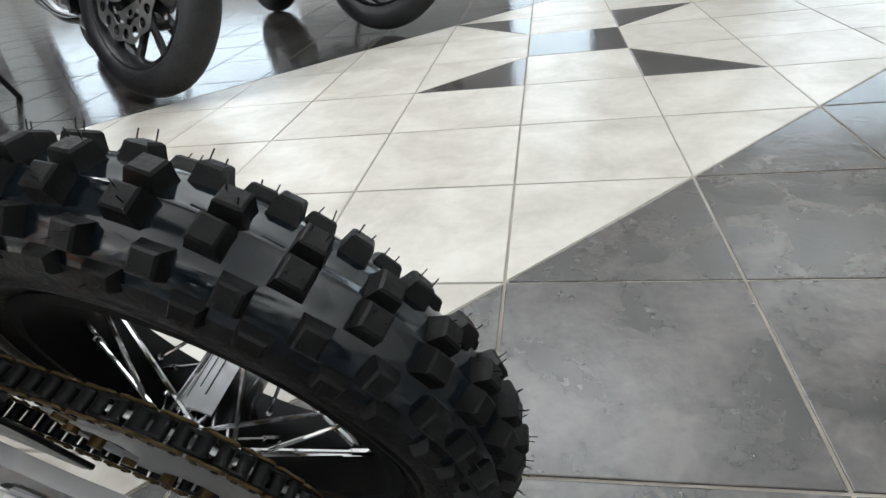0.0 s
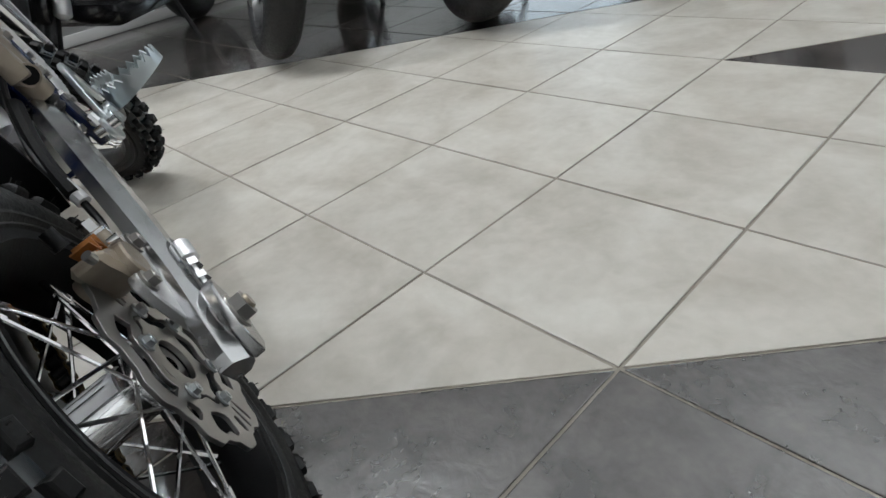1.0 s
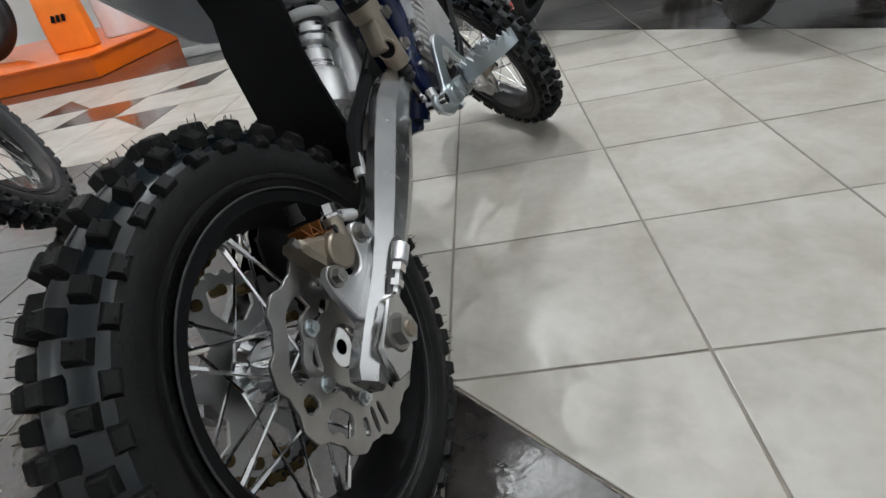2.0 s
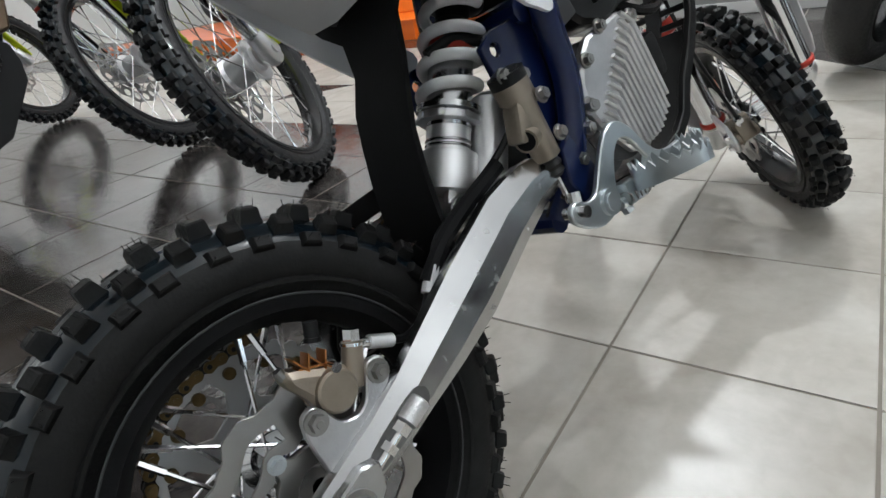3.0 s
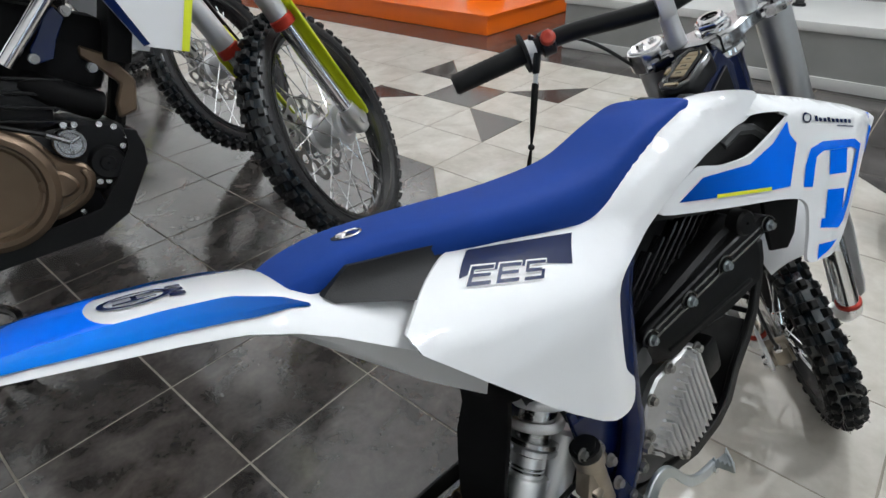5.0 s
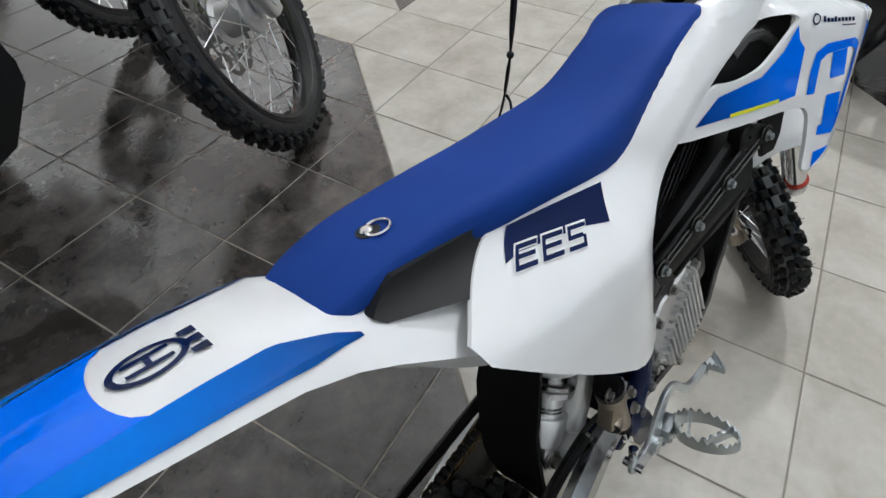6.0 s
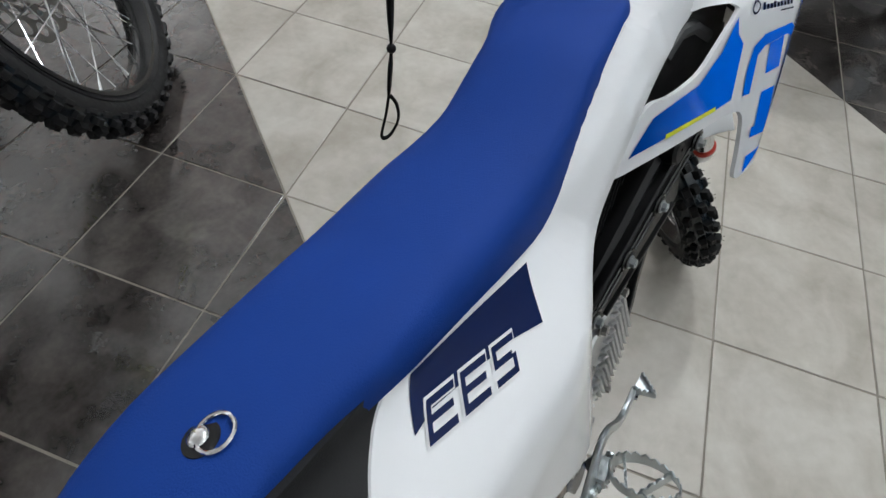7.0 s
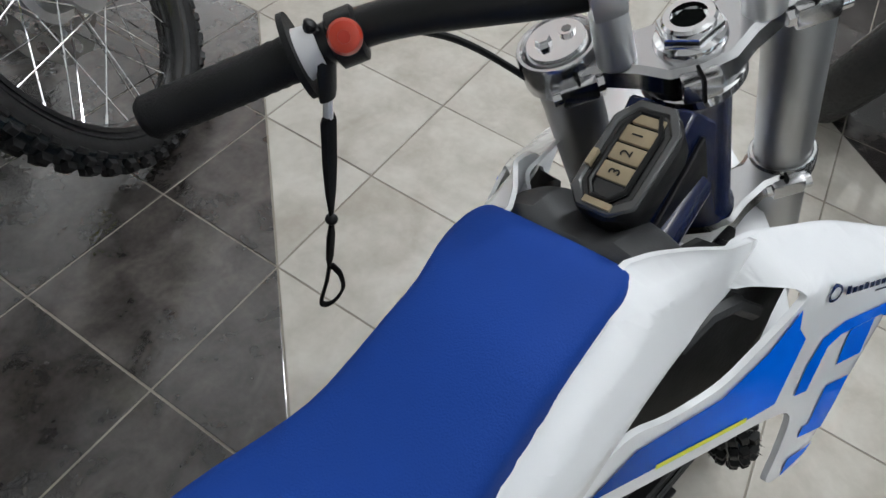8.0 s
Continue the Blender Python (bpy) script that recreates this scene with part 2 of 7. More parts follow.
def skin(bm, rings, close_ring=True, caps=True, close_path=False):
    """Faces between rings that have the same number of points."""
    vs = [[bm.verts.new(p) for p in ring] for ring in rings]
    n = len(vs[0])
    pairs = list(zip(vs, vs[1:])) + ([(vs[-1], vs[0])] if close_path else [])
    for a, b in pairs:
        for i in range(n if close_ring else n - 1):
            j = (i + 1) % n
            bm.faces.new((a[i], a[j], b[j], b[i]))
    if caps and close_ring and not close_path:
        bm.faces.new(vs[0][::-1]), bm.faces.new(vs[-1])
    return bm


def tube(bm, pts, r, n=10, closed=False, wide=1.0, side=None):
    """A round or oval bar along a line. r: one radius, or one for each point."""
    pts = [Vector(p) for p in pts]
    k, rings = len(pts), []
    up = Vector(side) if side else None
    for i, p in enumerate(pts):
        d = (pts[(i + 1) % k] - pts[i - 1]) if closed or 0 < i < k - 1 else (pts[1] - pts[0] if i == 0 else pts[-1] - pts[-2])
        d.normalize()
        if up is None:
            up = d.orthogonal().normalized()
        u = (up - d * up.dot(d)).normalized()
        if not side:
            up = u
        v = d.cross(u)
        rad = r[i] if isinstance(r, (list, tuple)) else r
        rings.append([p + (u * math.cos(a) * wide + v * math.sin(a)) * rad for a in (2 * math.pi * j / n for j in range(n))])
    return skin(bm, rings, caps=not closed, close_path=closed)


def lathe(bm, profile, n=48, c=(0, 0, 0), closed=True):
    """Turns a profile of (radius, y) round the y axis."""
    rings = []
    for j in range(n):
        a = 2 * math.pi * j / n
        rings.append([Vector((c[0] + r * math.cos(a), c[1] + y, c[2] + r * math.sin(a))) for r, y in profile])
    return skin(bm, rings, close_ring=closed, caps=False, close_path=True)


def chamfer(bm, offset, least=0.6):
    edges = [e for e in bm.edges if len(e.link_faces) == 2 and e.calc_face_angle(0) > least]
    if edges:
        bmesh.ops.bevel(bm, geom=edges, offset=offset, segments=1, affect="EDGES")
    return bm


def fill2d(bm, outline, holes=()):
    edges = []
    for loop in (outline, *holes):
        vs = [bm.verts.new((p[0], 0, p[1])) for p in loop]
        edges += [bm.edges.new((vs[i], vs[(i + 1) % len(vs)])) for i in range(len(vs))]
    bmesh.ops.triangle_fill(bm, use_beauty=True, use_dissolve=False, edges=edges)
    return bm


def plate(outline, thick, holes=(), bev=0.0):
    """A flat piece in the xz plane, centred on y = 0."""
    bm = fill2d(bmesh.new(), outline, holes)
    made = bmesh.ops.extrude_face_region(bm, geom=list(bm.faces))
    bmesh.ops.translate(bm, vec=(0, thick, 0), verts=[v for v in made["geom"] if isinstance(v, bmesh.types.BMVert)])
    bmesh.ops.translate(bm, vec=(0, -thick / 2, 0), verts=list(bm.verts))
    bmesh.ops.recalc_face_normals(bm, faces=bm.faces)
    if bev:
        chamfer(bm, bev)
    return bm


def sheet(outline, width, side, thick, holes=(), step=0.018, lift=0.0):
    """A moulded panel: an outline in x and z, bent onto the surface y = side * width(x, z)."""
    bm = fill2d(bmesh.new(), outline, holes)
    for axis, k in ((0, 0), (2, 2)):
        lo, hi = min(v.co[k] for v in bm.verts), max(v.co[k] for v in bm.verts)
        at = math.ceil(lo / step) * step
        while at < hi:
            co, no = [0, 0, 0], [0, 0, 0]
            co[k], no[k] = at, 1
            bmesh.ops.bisect_plane(bm, geom=list(bm.verts) + list(bm.edges) + list(bm.faces), plane_co=co, plane_no=no)
            at += step
    base = list(bm.verts)
    for v in base:
        v.co.y = side * (width(v.co.x, v.co.z) + lift)
    if thick:
        made = bmesh.ops.extrude_face_region(bm, geom=list(bm.faces))
        bmesh.ops.translate(bm, vec=(0, -side * thick, 0), verts=[v for v in made["geom"] if isinstance(v, bmesh.types.BMVert)])
    bmesh.ops.recalc_face_normals(bm, faces=bm.faces)
    return bm


def ring_of(r, n, wave=0.0, teeth=0, phase=0.0):
    return [((r + wave * math.sin(teeth * a)) * math.cos(a + phase), (r + wave * math.sin(teeth * a)) * math.sin(a + phase)) for a in (2 * math.pi * i / n for i in range(n))]


def soften(outline, times=2, f=0.2):
    """The outline with its corners cut round."""
    for _ in range(times):
        n = len(outline)
        outline = [q for i in range(n) for q in ((outline[i][0] + (outline[(i + 1) % n][0] - outline[i][0]) * f, outline[i][1] + (outline[(i + 1) % n][1] - outline[i][1]) * f),
                                                 (outline[i][0] + (outline[(i + 1) % n][0] - outline[i][0]) * (1 - f), outline[i][1] + (outline[(i + 1) % n][1] - outline[i][1]) * (1 - f)))]
    return outline


def smooth(v):
    v = min(max(v, 0.0), 1.0)
    return v * v * (3 - 2 * v)


def bolt(parent, at, axis, r=0.006, h=0.005, mat=None, label="", m=None):
    """A flanged hexagon bolt head."""
    bm = bmesh.new()
    a, d = Vector(at), Vector(axis).normalized()
    cyl(bm, a, a + d * h * 0.35, r * 1.35, n=14)
    cyl(bm, a + d * h * 0.3, a + d * h * 1.3, r, r * 0.92, n=6)
    cyl(bm, a + d * h * 1.25, a + d * h * 1.45, r * 0.5, r * 0.4, n=8)
    return part("bolt", bm, mat or STEEL, parent, label, m)


def words(text, size, depth):
    """Lettering as a bmesh in the xy plane, centred."""
    data = bpy.data.curves.new("lettering", "FONT")
    data.body, data.size, data.extrude, data.align_x, data.align_y = text, size, depth, "CENTER", "CENTER"
    ob = bpy.data.objects.new("lettering", data)
    me = bpy.data.meshes.new_from_object(ob)
    bm = bmesh.new()
    bm.from_mesh(me)
    bpy.data.objects.remove(ob), bpy.data.meshes.remove(me)
    return bm

# ---------------------------------------------------------------- wheels


def knob(bm, ang, tilt, major, minor, t, w, h, skew=0.0):
    """A tapered tread block with softened upper edges on the tyre's crown."""
    ca, sa = math.cos(ang), math.sin(ang)
    rad, tan, lat = Vector((ca, 0, sa)), Vector((-sa, 0, ca)), Vector((0, 1, 0))
    n = rad * math.cos(tilt) + lat * math.sin(tilt)
    s = lat * math.cos(tilt) - rad * math.sin(tilt)
    c = rad * (major + minor * math.cos(tilt)) + lat * minor * math.sin(tilt)
    tan, s = tan * math.cos(skew) + s * math.sin(skew), s * math.cos(skew) - tan * math.sin(skew)
    rows = []
    for up, grow, less in ((-0.004, 0.66, 0.0), (h * 0.25, 0.55, 0.0), (h - 0.0012, 0.48, 0.0), (h, 0.48, 0.0012)):
        rows.append([bm.verts.new(c + n * up + tan * i * (t * grow - less) + s * j * (w * grow - less)) for i, j in ((-1, -1), (1, -1), (1, 1), (-1, 1))])
    bm.faces.new(rows[-1])
    for low, top in zip(rows, rows[1:]):
        for i in range(4):
            bm.faces.new((low[i], low[(i + 1) % 4], top[(i + 1) % 4], top[i]))
    return c + n * h, tan, s, n


def tyre_carcass(R, minor, bead, depth, count):
    bm = bmesh.new()
    major = R - depth - minor
    prof = [(major + minor * math.cos(a), minor * 1.04 * math.sin(a)) for a in (radians(d) for d in range(-128, 129, 16))]
    y = prof[0][1]
    # a low rib round the crown, and a raised line on each side wall
    k = len(prof) // 2
    prof[k:k + 1] = [(R - depth, -0.0024), (R - depth + 0.0014, -0.0012), (R - depth + 0.0014, 0.0012), (R - depth, 0.0024)]
    line = [(bead + 0.0165, 0.93 * minor), (bead + 0.0150, 1.00 * minor), (bead + 0.0125, 0.99 * minor), (bead + 0.0110, 0.90 * minor)]
    keep = [(r, q) for r, q in prof if r > bead + 0.018]
    prof = [(bead - 0.004, y * 0.55), (bead + 0.003, y * 0.96), *[(r, -q) for r, q in line[::-1]], *keep, *line, (bead + 0.003, -y * 0.96), (bead - 0.004, -y * 0.55)]
    lathe(bm, prof, n=72)
    return bm


def tyre_tread(R, minor, bead, depth, count, hairs=0):
    bm = bmesh.new()
    major = R - depth - minor
    pitch = 2 * math.pi / count
    size = pitch * R
    for k in range(count):
        a = k * pitch
        rows = [(a, s * 0.215, 0.35, 0.38) for s in (-1, 1)]
        rows += [(a + pitch * 0.5, s * 0.72, 0.33, 0.36) for s in (-1, 1)]
        rows += [(a + pitch * (0.06 if k % 2 else -0.06), s * 1.12, 0.36, 0.28) for s in (-1, 1)]
        for ang, tilt, t, w in rows:
            h = depth * (1.0 if abs(tilt) < 0.5 else 0.88 if abs(tilt) < 1 else 0.6)
            c, tan, s, n = knob(bm, ang + random.uniform(-0.02, 0.02) * pitch, tilt, major, minor, size * t, minor * w, h, random.uniform(-0.04, 0.04))
            if hairs and random.random() < hairs:
                for f in (-0.3, 0.3):
                    p = c + tan * size * t * f * 0.9 + s * random.uniform(-0.3, 0.3) * minor * w
                    cyl(bm, p, p + n * random.uniform(0.003, 0.006) + tan * random.uniform(-0.001, 0.001), 0.0004, n=3)
    return bm


def road_tyre(R, minor, bead):
    bm = bmesh.new()
    major = R - minor
    prof = [(major + minor * math.cos(a) * 0.92 + minor * 0.08, minor * 1.05 * math.sin(a)) for a in (radians(d) for d in range(-126, 127, 14))]
    y = prof[0][1]
    lathe(bm, [(bead - 0.004, y * 0.6), *prof, (bead - 0.004, -y * 0.6)], n=64)
    return bm


def spoke_mesh(hub_r, hub_y, rim_r, rim_y, sweep, r):
    bm = bmesh.new()
    a = Vector((hub_r, hub_y, 0))
    b = Vector((rim_r * math.cos(sweep), rim_y, rim_r * math.sin(sweep)))
    cyl(bm, a, b, r, n=6)
    d = (b - a).normalized()
    cyl(bm, b - d * 0.018, b, r * 1.75, r * 1.95, n=6)
    cyl(bm, a - d * 0.003, a + d * 0.004, r * 1.6, n=6)
    return bm


def spoked_wheel(bike, name, m, R, minor, bead, depth, count, spokes, hub_w, tyre_mat, rim_mat, hub_mat, hairs=0.0, label="", dish=0.0):
    """A wire wheel: hub with rim, tyre and single spokes. The axle lies along y."""
    hub_r = bead * 0.215
    bm = bmesh.new()
    lathe(bm, [(0.006, -hub_w * 1.25), (hub_r * 0.55, -hub_w * 1.25), (hub_r * 0.6, -hub_w * 1.02), (hub_r, -hub_w), (hub_r * 1.05, -hub_w * 0.84), (hub_r * 0.76, -hub_w * 0.74),
               (hub_r * 0.74, 0), (hub_r * 0.76, hub_w * 0.74), (hub_r * 1.05, hub_w * 0.84), (hub_r, hub_w), (hub_r * 0.6, hub_w * 1.02), (hub_r * 0.55, hub_w * 1.25), (0.006, hub_w * 1.25)], n=36)
    hub = part(name, bm, hub_mat, bike, label, m)
    rim = bmesh.new()
    w = minor * 0.80
    lathe(rim, [(bead + 0.002, -w), (bead + 0.003, -w * 1.08), (bead - 0.006, -w * 1.1), (bead - 0.010, -w * 0.85), (bead - 0.017, -w * 0.35), (bead - 0.019, 0), (bead - 0.017, w * 0.35),
                (bead - 0.010, w * 0.85), (bead - 0.006, w * 1.1), (bead + 0.003, w * 1.08), (bead + 0.002, w), (bead - 0.008, 0)], n=72)
    part("rim", rim, rim_mat, hub, m=pose(0, dish, 0))
    tyre = part("tyre", tyre_carcass(R, minor, bead, depth, count) if depth else road_tyre(R, minor, bead), CARCASS if depth else tyre_mat, hub, m=pose(0, dish, 0), angle=50)
    if depth:
        # the side walls are matt, the ground between the tread blocks glossy
        tyre.data.materials.append(tyre_mat)
        for f in tyre.data.polygons:
            f.material_index = 1 if math.hypot(f.center.x, f.center.z) < R - depth - minor * 0.62 else 0
    if depth:
        part("tread", tyre_tread(R, minor, bead, depth, count, hairs), tyre_mat, hub, "black rubber tread blocks", pose(0, dish, 0), angle=30)
    for i in range(4):
        s, f = (-1, 1)[i % 2], (-1, 1)[i // 2]
        bm = spoke_mesh(hub_r * 0.95, s * hub_w * 0.92, bead - 0.019, s * 0.004 + dish, f * radians(62), 0.0015)
        k = spokes // 4
        base = part("spoke", bm, CHROME, hub, m=pose(0, 0, 0, 0, 360 / spokes * (i + 0.3), 0))
        for j in range(1, k):
            again(base, hub, pose(0, 0, 0, 0, 360 / spokes * (i + 0.3) + 360 / k * j, 0))
    return hub


def brake_disc(parent, r, y, holes, mat, thick=0.0032, label="wavy steel brake disc"):
    outer = ring_of(r, 120, r * 0.035, 10)
    cut = [ring_of(r * 0.64, 90, r * 0.03, 10)]
    for k in range(holes):
        a = 2 * math.pi * k / holes
        cut.append([((r * 0.82 + r * 0.115 * math.cos(q)) * math.cos(a + 2.1 / holes * math.sin(q)), (r * 0.82 + r * 0.115 * math.cos(q)) * math.sin(a + 2.1 / holes * math.sin(q))) for q in (2 * math.pi * j / 12 for j in range(12))])
    part("brake_disc", plate(outer, thick, cut, 0.0004), mat, parent, label, pose(0, y, 0))
    # carrier with arms
    arms = []
    for k in range(72):
        a = 2 * math.pi * k / 72
        rr = r * (0.50 + 0.18 * max(0, math.cos(6 * a)) ** 2)
        arms.append((rr * math.cos(a), rr * math.sin(a)))
    win = [[(r * 0.46 * math.cos(a) + r * 0.10 * math.cos(q), r * 0.46 * math.sin(a) + r * 0.09 * math.sin(q)) for q in (2 * math.pi * j / 10 for j in range(10))] for a in (2 * math.pi * (k + 0.5) / 6 for k in range(6))]
    part("disc_carrier", plate(arms, thick * 1.2, win, 0.0004), STEEL, parent, m=pose(0, y + 0.002, 0))
    for k in range(6):
        a = 2 * math.pi * k / 6
        bolt(parent, (r * 0.60 * math.cos(a), y - 0.002, r * 0.60 * math.sin(a)), (0, -1, 0), 0.0045, 0.004, ZINC)


def slotted_disc(parent, r, y, mat, flip=1, label="wavy slotted steel brake disc"):
    """A thin floating disc: ten lobes, two long curved slots and groups of smaller openings between them."""
    def at(q, deg):
        return (r * q * math.cos(radians(deg)), flip * r * q * math.sin(radians(deg)))

    outer = [at(0.975 + 0.045 * math.sin(radians(deg * 10)) + 0.012 * math.sin(radians(deg * 30)), deg) for deg in range(0, 360, 3)]
    cut = [[at(0.50 + 0.035 * math.sin(radians(deg * 10)), deg) for deg in range(0, 360, 4)]]
    for turn in (0, 180):
        lane = range(100, 166, 5)
        wob = {deg: 0.025 * math.sin(radians(deg * 10)) for deg in lane}
        cut.append([at(0.615 + wob[deg], deg + turn) for deg in lane] + [at(0.79 + wob[deg], deg + turn) for deg in reversed(lane)])
        cut.append(soften([at(q, deg + turn) for q, deg in ((0.70, 172), (0.84, 172), (0.88, 182), (0.70, 187))], 1))
        cut.append(soften([at(q, deg + turn) for q, deg in ((0.66, 196), (0.84, 196), (0.88, 203), (0.82, 209), (0.88, 215), (0.84, 222), (0.66, 222), (0.62, 209))], 1))
        cut.append(soften([at(q, deg + turn) for q, deg in ((0.70, 231), (0.88, 233), (0.88, 238), (0.70, 238))], 1))
        for deg0 in (246, 256):
            cut.append(soften([at(q, deg + turn) for q, deg in ((0.64, deg0 - 2.5), (0.90, deg0 - 2), (0.90, deg0 + 2), (0.64, deg0 + 2.5))], 1))
    disc = part("brake_disc", plate(outer, 0.0030, cut, 0.0003), mat, parent, label, pose(0, y, 0))
    part("disc_carrier", plate([at(0.40 + 0.14 * max(0, math.cos(radians(6 * deg))) ** 2, deg) for deg in range(0, 360, 5)], 0.004, [[at(0.22, deg) for deg in range(0, 360, 15)]], 0.0004), STEEL, parent, m=pose(0, y + 0.003, 0))
    for k in range(6):
        x, z = at(0.52, 60 * k)
        bolt(parent, (x, y - 0.002, z), (0, -1, 0), 0.0048, 0.004, ZINC)
    return disc


# ---------------------------------------------------------------- the white and blue child's motocross bike
BIKE_M = pose(-0.1658, 0.3244, 0.0, -18.0, 0, -13.0)
bike = thing("motocross_bike", "small white and blue electric motocross bike leaning on the tiled floor", "motorcycle", m=BIKE_M)
RAKE, STEER = 22.6, 45.0
STEM = pose(0.688, 0.008, 0.774, -0.8, 0, 0) @ pose(0, 0, 0, 0, -RAKE, 0) @ pose(0, 0, 0, 0, 0, STEER)


ARM_X, ARM_Z = (0.34, 0.36, 0.407, 0.458, 0.495, 0.545, 0.63), (0.64, 0.650, 0.672, 0.696, 0.705, 0.716, 0.702)
EDGE_X = (0.332, 0.367, 0.417, 0.472, 0.513, 0.530, 0.543, 0.560, 0.576, 0.592, 0.610, 0.626)
EDGE_Y = (0.052, 0.052, 0.053, 0.0535, 0.0525, 0.046, 0.041, 0.0505, 0.0635, 0.0765, 0.081, 0.081)
EDGE_Z = (0.638, 0.650, 0.671, 0.693, 0.705, 0.712, 0.716, 0.717, 0.716, 0.713, 0.708, 0.700)


def panel_width(x, z):
    fold = 0.673 - 0.115 * (x - 0.09)
    low = 0.052 + 0.058 * smooth((fold - z) / 0.065) + 0.009 * smooth((0.62 - z) / 0.06) * (1 - smooth((x - 0.26) / 0.08))
    drop = float(np.interp(x, ARM_X, ARM_Z)) - z
    arm = 0.060 + 0.018 * min(max(drop / 0.046, 0.0), 1.0)
    k = smooth((x - 0.29) / 0.13)
    side = low * (1 - k) + arm * k
    side += (0.081 - side) * smooth((x - 0.525) / 0.09)
    edge = float(np.interp(x, EDGE_X, EDGE_Z)) - z
    return side + (float(np.interp(x, EDGE_X, EDGE_Y)) - side) * k * (1 - smooth(edge / 0.014))


def shroud_width(x, z):
    """Half width of the shroud, with the shelf that runs under the panel's arm."""
    return min(0.062 + 0.305 * (x - 0.44) + 0.16 * (0.66 - z), 0.150) - 0.036 * smooth((z + 0.27 * (x - 0.626) - 0.674) / 0.030) - 0.045 * smooth((0.630 - x) / 0.050) * smooth((z - 0.668) / 0.018) * (1 - smooth((z - 0.686) / 0.02))


PANEL = [(0.0915, 0.6235), (0.130, 0.642), (0.176, 0.661), (0.191, 0.662), (0.242, 0.653), (0.308, 0.640), (0.332, 0.638), (0.367, 0.650), (0.417, 0.671), (0.472, 0.693), (0.513, 0.705), (0.530, 0.712), (0.543, 0.716), (0.560, 0.717), (0.576, 0.716), (0.595, 0.712), (0.616, 0.706), (0.622, 0.700),
         (0.615, 0.687), (0.599, 0.676), (0.575, 0.673), (0.499, 0.650), (0.424, 0.616), (0.383, 0.591), (0.333, 0.583), (0.320, 0.567), (0.316, 0.518), (0.316, 0.495), (0.322, 0.485), (0.336, 0.470), (0.330, 0.449), (0.315, 0.446), (0.276, 0.457),
         (0.216, 0.505), (0.148, 0.570)]
SHROUD = [(0.428, 0.609), (0.462, 0.630), (0.497, 0.649), (0.526, 0.641), (0.563, 0.642), (0.592, 0.657), (0.612, 0.668), (0.624, 0.674), (0.620, 0.6805), (0.606, 0.682), (0.596, 0.680), (0.594, 0.690), (0.604, 0.703), (0.626, 0.7015), (0.650, 0.6935), (0.690, 0.6815), (0.728, 0.664),
          (0.756, 0.650), (0.756, 0.640), (0.743, 0.626), (0.727, 0.604), (0.702, 0.553), (0.672, 0.511), (0.651, 0.500), (0.616, 0.498), (0.610, 0.506), (0.620, 0.533), (0.627, 0.565), (0.620, 0.577), (0.594, 0.584), (0.517, 0.594)]
